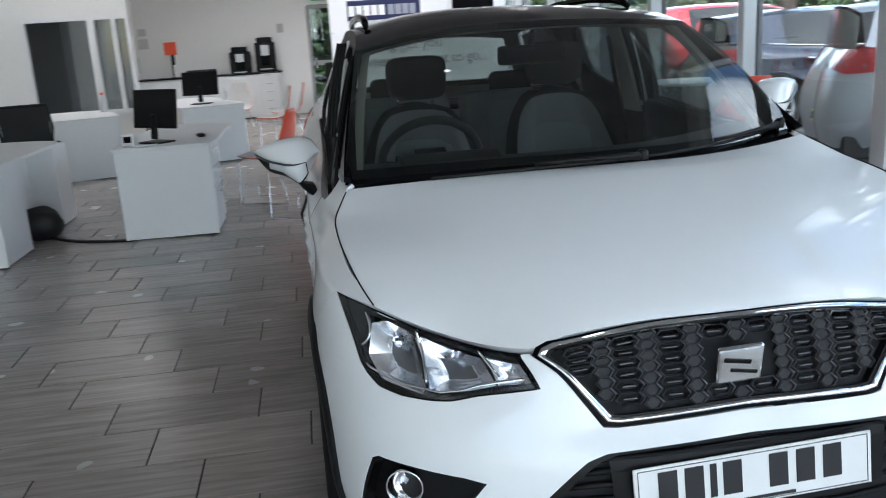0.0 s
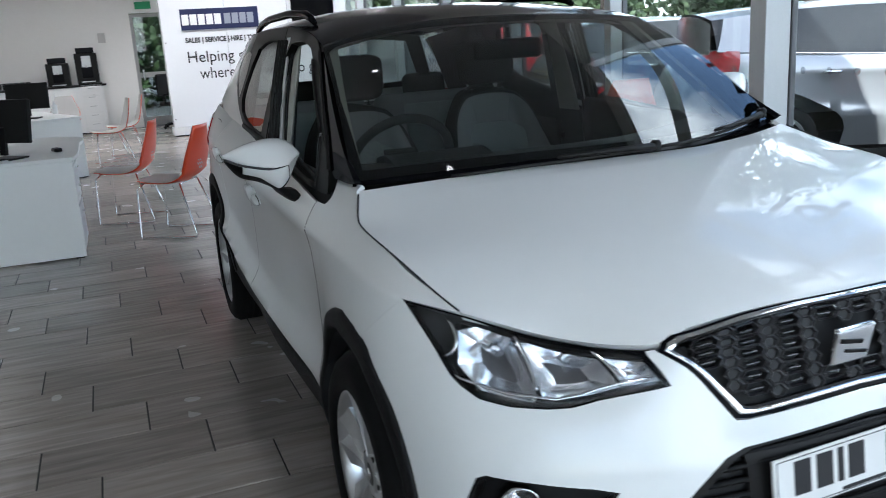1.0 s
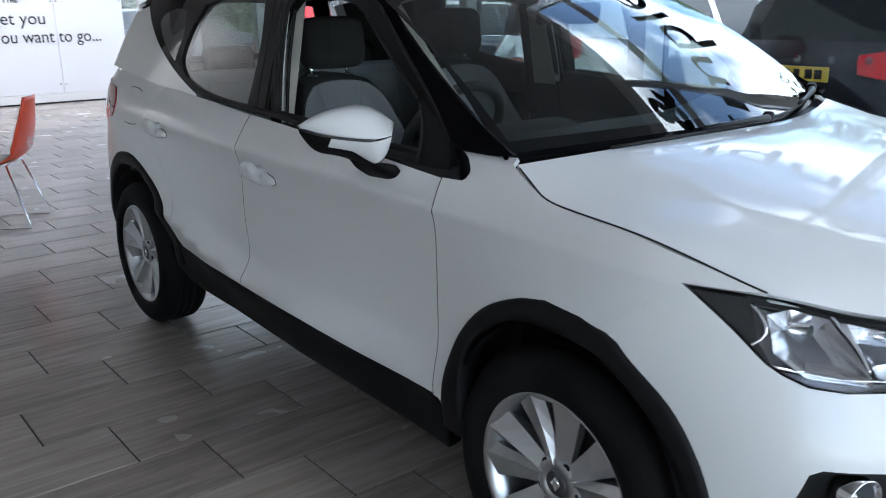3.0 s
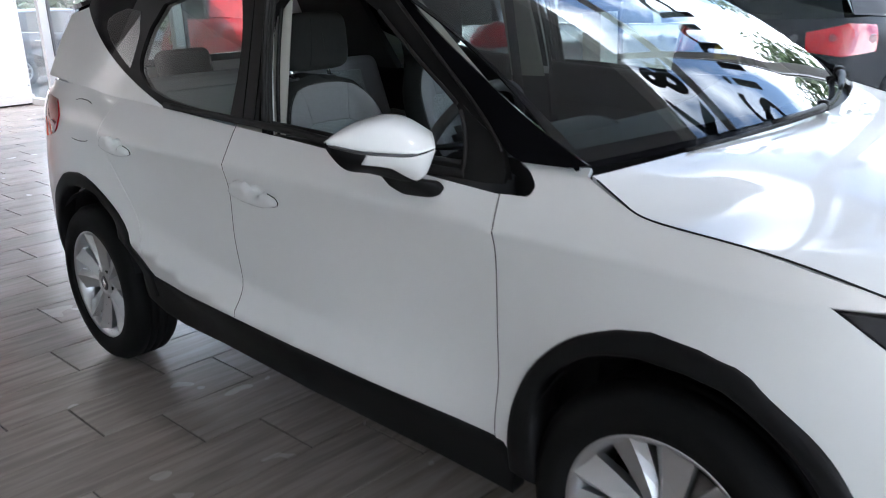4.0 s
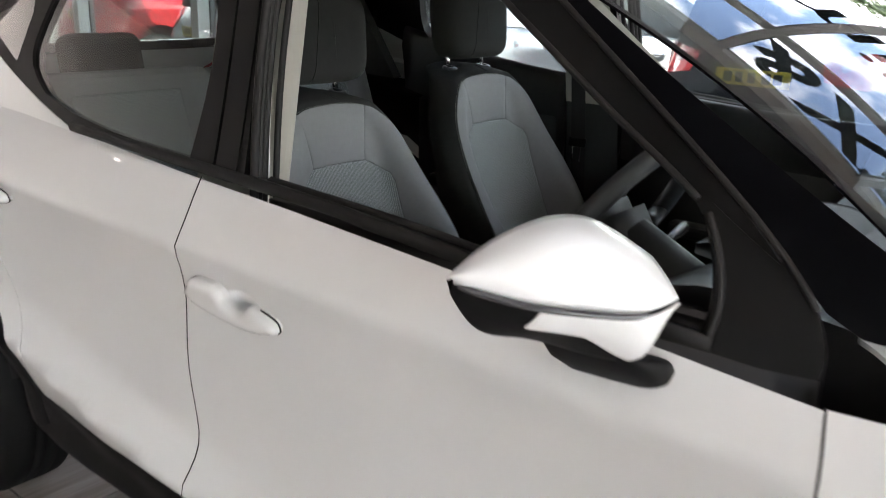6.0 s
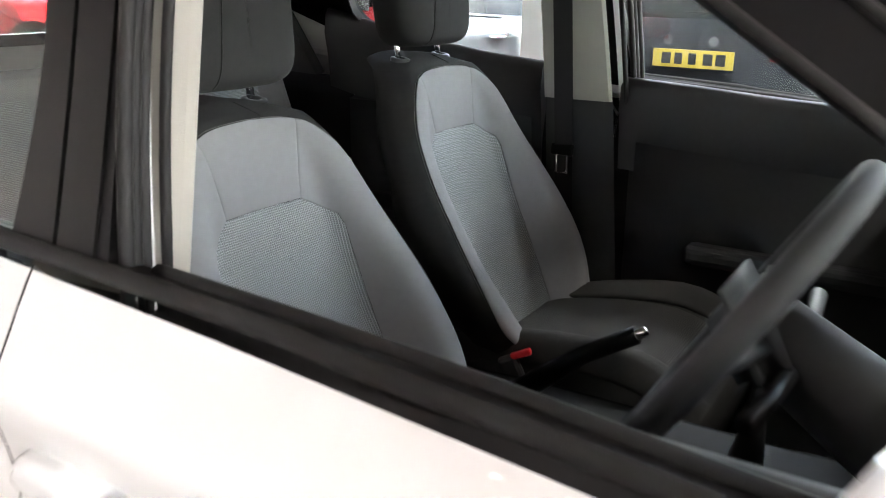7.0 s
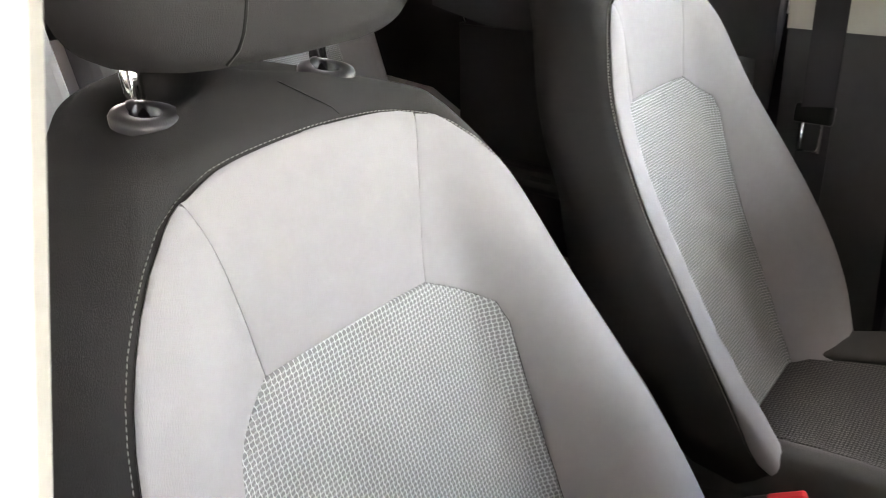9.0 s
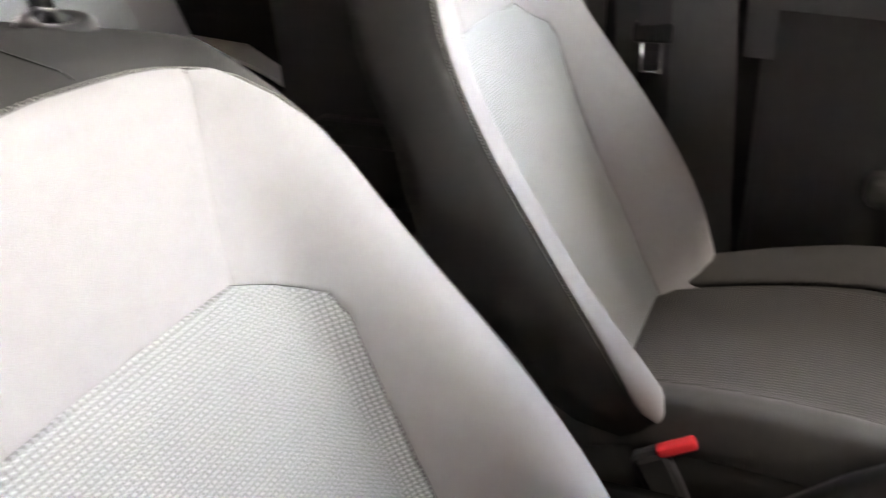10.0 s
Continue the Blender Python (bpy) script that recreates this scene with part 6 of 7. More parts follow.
# white display wall with its sign
PY = 14.3
wall_d = thing("display_wall", pose(-.28, PY, 0), "free-standing white display wall of gloss panels with navy sign and black lettering", "display wall")
edges = [0, 1.07, 2.15, 3.22]
for a, b in zip(edges, edges[1:]):
    box("panel", (b - a - .006, .30, 2.62), pose((a + b) / 2, .15, .16 + 1.31), M_PANEL, wall_d, .003)
    for z in (.30, 1.58):
        for x in (a + .04, b - .04):
            lathe("panel_stud", [(.014, -.004), (.013, .004), (.001, .005)], pose(x, -.001, z, 90, 0, 0), M_CHROME, wall_d, 12)
box("plinth", (3.26, .34, .13), pose(1.61, .15, .09), M_WHITE_LAM, wall_d, .004)
box("shadow_gap", (3.2, .30, .03), pose(1.61, .15, .015), M_DARK, wall_d, 0)
sign = box("sign_board", (1.31, .02, .345), pose(.98, -.014, 1.945), M_NAVY, wall_d, .003, "navy sign board with plain white and grey bars")
for k in range(5):
    box("sign_bar", (.112, .006, .175), pose(.40 + .135 * k, -.026, 1.94), M_SIGN_WHITE, sign, .002)
for k in range(4):
    box("sign_bar", (.108, .006, .175), pose(1.105 + .13 * k, -.026, 1.94), M_SIGN_GREY, sign, .002)
tx = lambda x, z: pose(x, -.004, z, 90, 0, 0)
letters("sign_text", "SALES | SERVICE | HIRE | TYRE", .115, tx(.365, 1.565), M_INK, wall_d, .002, width=1.27, bold=.004, label="black lettering")
letters("sign_text", "Helping get you", .27, tx(.355, 1.235), M_INK, wall_d, .002, width=1.62, label="black lettering")
letters("sign_text", "where you want to go...", .27, tx(.54, .955), M_INK, wall_d, .002, width=2.28, label="black lettering")
screen_tv = box("wall_screen", (.76, .05, .50), pose(-.28 + 2.60, PY - .03, 2.06), M_BLACK_GLOSS, None, .006)
tagged(screen_tv, "black wall screen on the white display wall", "screen")
exit_sign = box("exit_sign", (.30, .03, .14), pose(-.38, BACK_Y2 - .03, 2.36), material("green_exit_sign", (.02, .30, .12), .4, vary=.1), None, .004)
tagged(exit_sign, "green exit sign over the back door", "sign")
box("exit_bar", (.16, .004, .05), pose(0, -.018, 0), M_SIGN_WHITE, exit_sign, 0)

# ceiling downlights that the paint reflects
M_GLOW = material("downlight_diffuser", (.9, .9, .88), .5, emit=((1.0, .96, .88), 4.0))
for x in (-5.4, -3.6, -1.9, -.2):
    for y in (-3.2, -.9, 1.4, 3.7, 6.0, 8.3, 10.6, 13.0):
        dl = lathe("ceiling_light", [(.055, -.004), (.048, -.012), (.042, -.006)], pose(x, y, CEIL_Z), M_WHITE_LAM, None, 24)
        tagged(dl, "small round white ceiling downlight", "ceiling light", "ceiling downlights")
        lathe("diffuser", [(.042, -.005), (.001, -.005)], pose(x, y, CEIL_Z), M_GLOW, dl, 24)

# spots with made-up fittings, added to brighten the display wall
for x in (.1, 1.3, 2.4):
    dl = lathe("ceiling_light", [(.055, -.004), (.048, -.012), (.042, -.006)], pose(x, 12.3, CEIL_Z), M_WHITE_LAM, None, 24)
    tagged(dl, "small round white ceiling downlight", "ceiling light", "ceiling downlights")
    lathe("diffuser", [(.042, -.005), (.001, -.005)], pose(x, 12.3, CEIL_Z), M_GLOW, dl, 24)
    wall_fill = bpy.data.lights.new("downlight", "SPOT")
    wall_fill.energy, wall_fill.color, wall_fill.spot_size, wall_fill.spot_blend, wall_fill.shadow_soft_size = 85, (1.0, .96, .9), radians(95), .8, .04
    new("downlight", wall_fill).matrix_world = look((x, 12.3, CEIL_Z - .03), (x, 13.9, 1.4))

# lit downlights over the sales desks and the car
for x, y, watts in ((-3.6, 10.6, 165), (-1.9, 13.0, 150), (-.2, -.9, 42)):
    lit = bpy.data.lights.new("downlight", "SPOT")
    lit.energy, lit.color, lit.spot_size, lit.spot_blend, lit.shadow_soft_size = watts, (1.0, .96, .9), radians(140), .8, .20
    new("downlight", lit).matrix_world = look((x, y, CEIL_Z - .03), (x, y + .4, 0))

# ---- loose furniture ----
M_CHROME_LEG = M_CHROME


def shell_chair(m, label):
    """Moulded chair: orange back curving into a pale seat face, on a chrome wire sled base. It looks along -x."""
    ob = thing("chair", m, label, "chair", "showroom chairs")
    prof = smooth([(-.26, .455), (-.20, .445), (-.05, .425), (.08, .43), (.16, .475), (.21, .58), (.245, .72), (.275, .865)], 22)
    n, k = len(prof), 13
    verts, tv = [], []
    for i, (x, z) in enumerate(prof):
        t = i / (n - 1)
        w = .225 * (1 - .10 * (2 * t - 1) ** 2) * (1 - .38 * max(0, t - .7) / .3) * (1 - .25 * max(0, .12 - t) / .12)
        for j in range(k):
            q = -1 + 2 * j / (k - 1)
            lift = .028 * q * q * (1 - abs(2 * t - 1))
            verts.append((x - .02 * q * q * (t > .55), q * w, z + lift))
    faces = [(i * k + j, i * k + j + 1, (i + 1) * k + j + 1, (i + 1) * k + j) for i in range(n - 1) for j in range(k - 1)]
    outer = mesh_object("shell_back", verts, faces, M_ORANGE, ob, label="orange-red plastic outer shell")
    md = outer.modifiers.new("thick", "SOLIDIFY")
    md.thickness, md.offset = .007, 0
    iv = [(x - (.0065 if i / k > n * .45 else .001), y * .985, z + (.0065 if i / k < n * .6 else .003)) for i, (x, y, z) in enumerate(verts)]
    mesh_object("shell_face", iv, faces, M_CHAIR_GREY, ob, label="pale grey seat face")
    for a in range(7):
        ang = a * 6.28319 / 6
        r = 0 if a == 6 else .034
        lathe("shell_hole", [(.011, 0), (.001, .001)], pose(.205 + .012, r * math.cos(ang), .56 + r * math.sin(ang), 0, 72, 0), M_CHAIR_GREY, ob, 12)
    for q in (-1, 1):
        y = q * .225
        tube("sled_leg", [(-.20, q * .15, .432), (-.225, y, .40), (-.245, y, .02), (-.235, y, .010), (-.22, y, .009), (.20, y, .009), (.222, y, .012), (.225, y, .03), (.10, q * .16, .425)], .0065, M_CHROME_LEG, ob, 8, label="chrome wire leg")
    tube("seat_bar", [(-.20, -.15, .432), (-.20, .15, .432)], .0065, M_CHROME_LEG, ob, 8)
    tube("seat_bar", [(.10, -.16, .425), (.10, .16, .425)], .0065, M_CHROME_LEG, ob, 8)
    return ob


shell_chair(pose(-.885, 5.955, 0, 0, 0, -30), "orange-red moulded chair with pale seat on chrome sled legs")
shell_chair(pose(-1.215, 6.83, 0, 0, 0, -18), "orange-red moulded chair with pale seat on chrome sled legs")
shell_chair(pose(-1.10, 12.0, 0, 0, 0, 4), "orange-red moulded chair with pale face near the display wall")
shell_chair(pose(-1.30, 11.2, 0, 0, 0, 8), "orange-red moulded chair with pale face near the display wall")
shell_chair(pose(-1.98, 13.2, 0, 0, 0, 75), "orange-red moulded chair behind the far desk")
shell_chair(pose(2.43, 4.72, 0, 0, 0, -100) @ Matrix.Diagonal((1.12, 1.12, 1.18, 1)), "orange-red moulded chair by the window table")


def desk(m, w, d, label, drawers):
    """White panel desk: front panel to the floor, side panels, top with a rounded end."""
    ob = thing("desk", m, label, "desk", "white sales desks")
    outline = [(0, 0), (w, 0), (w + .02, .3)] + smooth([(w + .0, d * .6), (w - .06, d * .9), (w * .6, d)], 8) + [(.05, d), (0, d * .8)]
    bm = bmesh.new()
    vs = [bm.verts.new((x, y, .715)) for x, y in outline]
    f = bm.faces.new(vs)
    r = bmesh.ops.extrude_face_region(bm, geom=[f])
    for v in r["geom"]:
        if isinstance(v, bmesh.types.BMVert):
            v.co.z = .74
    bmesh.ops.recalc_face_normals(bm, faces=bm.faces[:])
    part("desktop", bm, M_WHITE_LAM, ob, "white laminate desktop", smooth_faces=False)
    box("front_panel", (w - .03, .025, .70), pose(w / 2, .02, .363), M_WHITE_LAM, ob, .002)
    box("side_panel", (.025, d * .55, .70), pose(.02, d * .30, .363), M_WHITE_LAM, ob, .002)
    ped = box("pedestal", (.40, .55, .69), pose(w - .225, .32, .360), M_WHITE_LAM, ob, .003)
    if drawers:
        for z, h in ((.60, .13), (.46, .13), (.22, .30)):
            dr = box("drawer", (.012, .50, h), pose(w - .018, .32, z), M_WHITE_LAM, ob, .002)
            box("drawer_handle", (.018, .10, .012), pose(w - .004, .32, z + h * .3), M_CHROME, ob, .003)
    for x, y in ((.05, .05), (w - .06, .05), (.05, d * .5), (w - .06, .55)):
        box("foot", (.06, .05, .012), pose(x, y, .006), M_TRIM, ob, .002)
    return ob


def monitor(m, label):
    ob = thing("monitor", m, label, "monitor")
    box("casing", (.50, .035, .31), pose(0, 0, .27, -8, 0, 0), M_TRIM, ob, .008)
    box("display", (.47, .004, .275), pose(0, .02, .272, -8, 0, 0), M_BLACK_GLOSS, ob, .002)
    box("stand", (.06, .03, .20), pose(0, -.03, .13, -6, 0, 0), M_TRIM, ob, .008)
    box("foot", (.24, .18, .014), pose(0, -.02, .007), M_TRIM, ob, .005)
    return ob


desk(pose(-2.35, 5.49, 0, 0, 0, -1), .755, 1.95, "white sales desk with drawers, monitor and phone on it", True)
desk(pose(-2.40, 9.88, 0, 0, 0, 18), .82, 2.3, "white sales desk with a monitor on it", False)
desk(pose(-3.78, 9.13, 0, 0, 0, 20), .78, 1.6, "white sales desk with a spray bottle on it", False)
d4 = desk(pose(-4.25, 4.95, 0, 0, 0, -1), 1.22, 1.90, "white sales desk with a bag on the floor beside it", False)
box("end_panel", (.025, 1.36, .70), pose(.97, .70, .363), M_WHITE_LAM, d4, .002)
box("corner_panel", (.25, .025, .70), pose(1.07, 1.455, .363, 0, 0, 37), M_WHITE_LAM, d4, .002)
box("corner_panel", (.025, .38, .70), pose(1.165, 1.72, .363), M_WHITE_LAM, d4, .002)
monitor(pose(-2.03, 5.80, .74, 0, 0, -42), "black monitor on the white desk, seen from behind")
monitor(pose(-2.20, 10.5, .74, 0, 0, -16), "black monitor on the far white desk")
monitor(pose(-3.75, 5.75, .74, 0, 0, 30), "black monitor on a white desk")
kb = box("mouse", (.06, .10, .03), pose(-1.72, 5.98, .757, 0, 0, 20), M_TRIM, None, .014, "", 3)
tagged(kb, "small black computer mouse on the desk", "mouse")
ph = thing("desk_phone", pose(-2.24, 5.62, .74, 0, 0, 10), "small white desk unit with dark screen", "phone")
box("body", (.09, .07, .10), pose(0, 0, .05, -14, 0, 0), M_WHITE_LAM, ph, .01)
box("display", (.06, .004, .05), pose(0, -.034, .06, -14, 0, 0), M_BLACK_GLOSS, ph, .002)
cable = tube("desk_cable", smooth([(-2.24, 5.60, .746), (-2.12, 5.58, .746), (-2.02, 5.66, .746), (-1.98, 5.8, .746)], 14), .004, M_WHITE_LAM, None, 8)
tagged(cable, "thin white cable lying on the desk", "cable")
floor_cable = tube("floor_cable", smooth([(-3.2, 6.2, .008), (-2.95, 5.85, .008), (-2.7, 5.65, .008), (-2.3, 5.52, .008)], 18), .014, M_RUBBER, None, 8)
tagged(floor_cable, "black cable cover lying on the tiles", "cable")


def office_chair(m):
    ob = thing("office_chair", m, "black mesh-backed office chair at a desk", "chair", "office chairs")
    box("seat", (.48, .46, .08), pose(0, 0, .48), M_SEAT_DARK, ob, .03, "", 4)
    fr = [(x, .24, z) for x, z in ((-.22, .62), (-.24, .80), (-.22, 1.02), (.22, 1.02), (.24, .80), (.22, .62))]
    tube("back_frame", fr, .016, M_TRIM, ob, 10, closed=True)
    box("back_mesh", (.44, .012, .40), pose(0, .24, .82), M_SEAT_DARK, ob, .004)
    tube("column", [(0, 0, .10), (0, 0, .45)], .03, M_CHROME, ob, 14)
    tube("back_post", [(0, .10, .44), (0, .26, .50), (0, .27, .66)], .02, M_TRIM, ob, 10)
    for k in range(5):
        a = k * 1.2566
        tube("base_leg", [(0, 0, .11), (.30 * math.cos(a), .30 * math.sin(a), .075)], [.03, .018], M_TRIM, ob, 8)
        lathe("castor", [(.001, -.02), (.028, -.02), (.03, 0), (.028, .02), (.001, .02)], pose(.30 * math.cos(a), .30 * math.sin(a), .03, 90, 0, math.degrees(a)), M_TRIM, ob, 14)
    for q in (-1, 1):
        tube("armrest", [(q * .25, .10, .46), (q * .29, .08, .66), (q * .29, -.14, .68)], .016, M_TRIM, ob, 8)
    return ob


office_chair(pose(-3.50, 7.25, 0, 0, 0, 12))
office_chair(pose(-.05, 16.3, 0, 0, 0, 60))
bag = bmesh.new()
bmesh.ops.create_uvsphere(bag, u_segments=28, v_segments=16, radius=1, matrix=pose(-3.13, 5.95, .13) @ Matrix.Diagonal((.23, .17, .145, 1)))
for v in bag.verts:
    v.co += Vector((0, 0, 1)) * .03 * noise.noise(v.co * 9) + Vector((1, .4, 0)) * .025 * noise.noise(v.co * 6 + Vector((4, 0, 0)))
    v.co.z = max(v.co.z, .002)
bag_ob = part("bag", bag, material("black_nylon", (.012, .012, .013), .6, bump=.5, bump_scale=60, vary=.1), None)
tagged(bag_ob, "soft black nylon bag slumped on the tiles", "bag")


def bottle(name, m, profile, mat, label, category, cap=None):
    ob = lathe(name, profile, m, mat, None, 20)
    tagged(ob, label, category)
    if cap:
        lathe("cap", cap[0], m, cap[1], ob, 16)
    return ob


M_CLEAR_PLASTIC = material("white_plastic_bottle", (.62, .63, .63), .3, vary=.04)
sb = bottle("spray_bottle", pose(-3.42, 10.3, .74), [(.045, 0), (.048, .01), (.048, .13), (.03, .17), (.016, .19), (.016, .21)], M_CLEAR_PLASTIC, "white spray bottle with red trigger head on a desk", "bottle")
box("trigger_head", (.03, .09, .035), pose(-3.42, 10.28, .975), M_ORANGE, sb, .008)
bottle("hand_gel", pose(-1.95, 11.1, .74), [(.035, 0), (.035, .11), (.012, .13), (.012, .16)], M_CLEAR_PLASTIC, "small white pump bottle on the far desk", "bottle")

# coffee counter along the back wall
ctr = thing("counter", pose(-4.24, 16.62, 0), "white counter with a thin black worktop, standing at the back wall", "counter")
box("worktop", (2.98, .58, .03), pose(1.49, .29, .905), M_TRIM, ctr, .004, "black worktop")
for k in range(4):
    u = box("door", (.66, .02, .80), pose(.36 + .70 * k, .02, .47), M_WHITE_LAM, ctr, .003)
    box("door_handle", (.012, .02, .12), pose(.64 + .70 * k, .0, .74), M_CHROME, ctr, .003)
box("carcass", (2.9, .52, .86), pose(1.47, .30, .455), M_WHITE_LAM, ctr, .003)
box("plinth", (2.9, .48, .08), pose(1.47, .30, .04), M_TRIM, ctr, .002)
M_STEEL = material("brushed_steel", (.50, .50, .50), .35, .9, rough_vary=.1, scale=30)
dch = thing("drawer_chest", pose(-1.54, 16.60, 0), "pale drawer chest with dark top carrying a coffee machine", "drawer chest")
box("body", (.38, .52, .90), pose(0, .28, .47), M_WHITE_LAM, dch, .003)
box("top", (.42, .56, .03), pose(0, .28, .935), M_TRIM, dch, .003)
for k in range(5):
    box("drawer", (.34, .016, .155), pose(0, .015, .13 + .17 * k), M_WHITE_LAM, dch, .003)
    box("drawer_handle", (.12, .014, .012), pose(0, .0, .18 + .17 * k), M_STEEL, dch, .002)


def coffee_machine(m, w, h, label):
    ob = thing("coffee_machine", m, label, "coffee machine")
    box("body", (w, .38, h), pose(0, .2, h / 2), M_TRIM, ob, .012)
    box("front_plate", (w * .40, .012, h * .72), pose(0, .006, h * .55), M_STEEL, ob, .004)
    box("recess", (w * .48, .014, h * .36), pose(0, -.001, h * .36), M_BLACK_GLOSS, ob, .003)
    tube("spout", [(0, -.02, h * .62), (0, -.045, h * .60), (0, -.045, h * .52)], .016, M_STEEL, ob, 10)
    box("drip_tray", (w * .6, .12, .02), pose(0, -.05, .03), M_STEEL, ob, .003)
    box("hopper", (w * .8, .30, .10), pose(0, .2, h + .05), M_BLACK_GLOSS, ob, .012)
    return ob


coffee_machine(pose(-2.08, 16.70, .92), .40, .43, "black and steel coffee machine on the counter")
coffee_machine(pose(-1.56, 16.68, .95), .40, .56, "tall black coffee machine on the drawer chest")
M_CUP = glass("cup_glass", (.75, .78, .78), 1.45)
for k in range(12):
    c = lathe("cup", [(.001, .004), (.030, .004), (.036, .09), (.034, .09), (.028, .008)], pose(-3.12 + .10 * (k % 6), 16.75 + .11 * (k // 6), .92) @ Matrix.Diagonal((1.25, 1.25, 1.4, 1)), M_CUP, None, 14)
    tagged(c, "clear glass tumbler on the counter", "glass", "tumblers on the counter")
call = thing("notice_stand", pose(-3.42, 16.75, .92), "red plastic notice holder on a thin stand on the counter", "sign")
box("notice", (.24, .03, .25), pose(0, 0, .58), M_ORANGE, call, .006)
tube("stem", [(0, .01, 0), (0, .01, .5)], .012, M_TRIM, call, 8)
lathe("foot", [(.07, 0), (.07, .012), (.01, .016)], pose(0, .01, 0), M_TRIM, call, 16)
box("leaflet", (.07, .01, .20), pose(.03, -.012, .36), M_TRIM, call, .003)
for x, z, w, h in ((-1.22, 1.78, .13, .18), (-4.0, 1.62, .2, .2), (-4.0, 1.85, .16, .14), (-4.2, 1.2, .14, .3)):
    nb2 = box("wall_notice", (w, .012, h), pose(x, BACK_Y2 - .012, z), M_CHAIR_GREY, None, .003)
    tagged(nb2, "small pale notice fixed to the white wall", "notice")
tb = thing("table", pose(2.47, 5.72, 0), "round white table on a chrome column by the shop window", "table")
lathe("tabletop", [(.001, .93), (.38, .93), (.40, .92), (.38, .905), (.001, .905)], pose(0, 0, 0), M_WHITE_LAM, tb, 40, "white tabletop")
tube("column", [(0, 0, .01), (0, 0, .91)], .03, M_CHROME, tb, 14)
lathe("base", [(.24, 0), (.24, .012), (.04, .03)], pose(0, 0, 0), M_CHROME, tb, 32)

# ---- outside the glass ----
yard = slab("yard", WALL_X + .13, 60, -30, 60, -.12, -.02, M_ASPHALT, "dark asphalt yard with parked cars", "ground")
ground = slab("ground", -60, 120, -80, 110, -.32, -.125, M_ASPHALT, "asphalt ground round the building", "ground")
M_LEAF = material("hedge_leaves", (.035, .065, .018), .7, vary=.35, scale=30)
M_BARK = material("bark", (.06, .045, .035), .9, vary=.3, scale=20)


def leaf_cloud(name, boxes, count, size, seed, label, category):
    """Many small leaf cards filling rough boxes, as one mesh."""
    rng = np.random.default_rng(seed)
    verts, faces = [], []
    per = count // len(boxes)
    for (cx, cy, cz, rx, ry, rz) in boxes:
        p = rng.normal(0, .45, (per, 3)).clip(-1, 1) * (rx, ry, rz) + (cx, cy, cz)
        d = rng.normal(0, 1, (per, 3))
        e = rng.normal(0, 1, (per, 3))
        d /= np.linalg.norm(d, axis=1, keepdims=True)
        e -= d * np.sum(d * e, 1, keepdims=True)
        e /= np.linalg.norm(e, axis=1, keepdims=True)
        s = size * rng.uniform(.6, 1.4, (per, 1))
        base = len(verts)
        quad = np.stack([p - d * s, p + e * s * .5, p + d * s, p - e * s * .5], 1).reshape(-1, 3)
        verts += list(quad)
        faces += [(base + 4 * i, base + 4 * i + 1, base + 4 * i + 2, base + 4 * i + 3) for i in range(per)]
    ob = mesh_object(name, verts, faces, M_LEAF, None, flat=True)
    return tagged(ob, label, category, kind="stuff")


leaf_cloud("hedge", [(15 + 1.2 * math.sin(y), y, 1.6 + .5 * math.sin(y * .7), 1.6, 1.8, 1.9) for y in np.arange(-8, 40, 2.2)], 34000, .15, 5, "dense dark green hedge beyond the parked cars", "hedge")
leaf_cloud("hedge_back", [(x, 27 + .8 * math.sin(x), 1.8 + .6 * math.sin(x * .8), 1.8, 1.5, 2.2) for x in np.arange(-10, 14, 2.2)], 24000, .17, 6, "dark green hedge behind the building", "hedge")
# the 10.5 and 10 m trees are added only to block reflected sky
for tx0, ty0, th in ((19, 2, 6.5), (12.5, 13, 10.5), (9.5, 16, 10), (21, 13, 7.5), (20, 24, 7), (4, 30, 7.5), (-3, 31, 6.5)):
    tree = thing("tree", pose(tx0, ty0, -.13), "broad leafy tree beyond the yard, the two tallest added to block sky", "tree", "trees beyond the yard")
    tube("trunk", [(0, 0, 0), (.1, .05, th * .3), (0, .1, th * .6)], [.22, .17, .08], M_BARK, tree, 10)
    for k in range(5):
        a = k * 1.3
        tube("limb", [(.08, .05, th * (.3 + .05 * k)), (.9 * math.cos(a), .9 * math.sin(a), th * (.5 + .06 * k)), (1.5 * math.cos(a), 1.5 * math.sin(a), th * (.62 + .06 * k))], [.09, .05, .02], M_BARK, tree, 7)
    rng = np.random.default_rng(int(tx0 * 10 + ty0))
    crown = leaf_cloud("crown", [(*(rng.normal(0, 1.0, 3) * (1.3, 1.3, .9) + (0, 0, th * .75)), 1.3, 1.3, 1.1) for _ in range(9)], 6000, .13, int(ty0) + 50, "", "")
    crown.parent = tree
    for key in ("label", "category"):
        if key in crown:
            del crown[key]

DARK_PANE = material("dark_car_glass", (.012, .014, .016), .22, spec=.4)


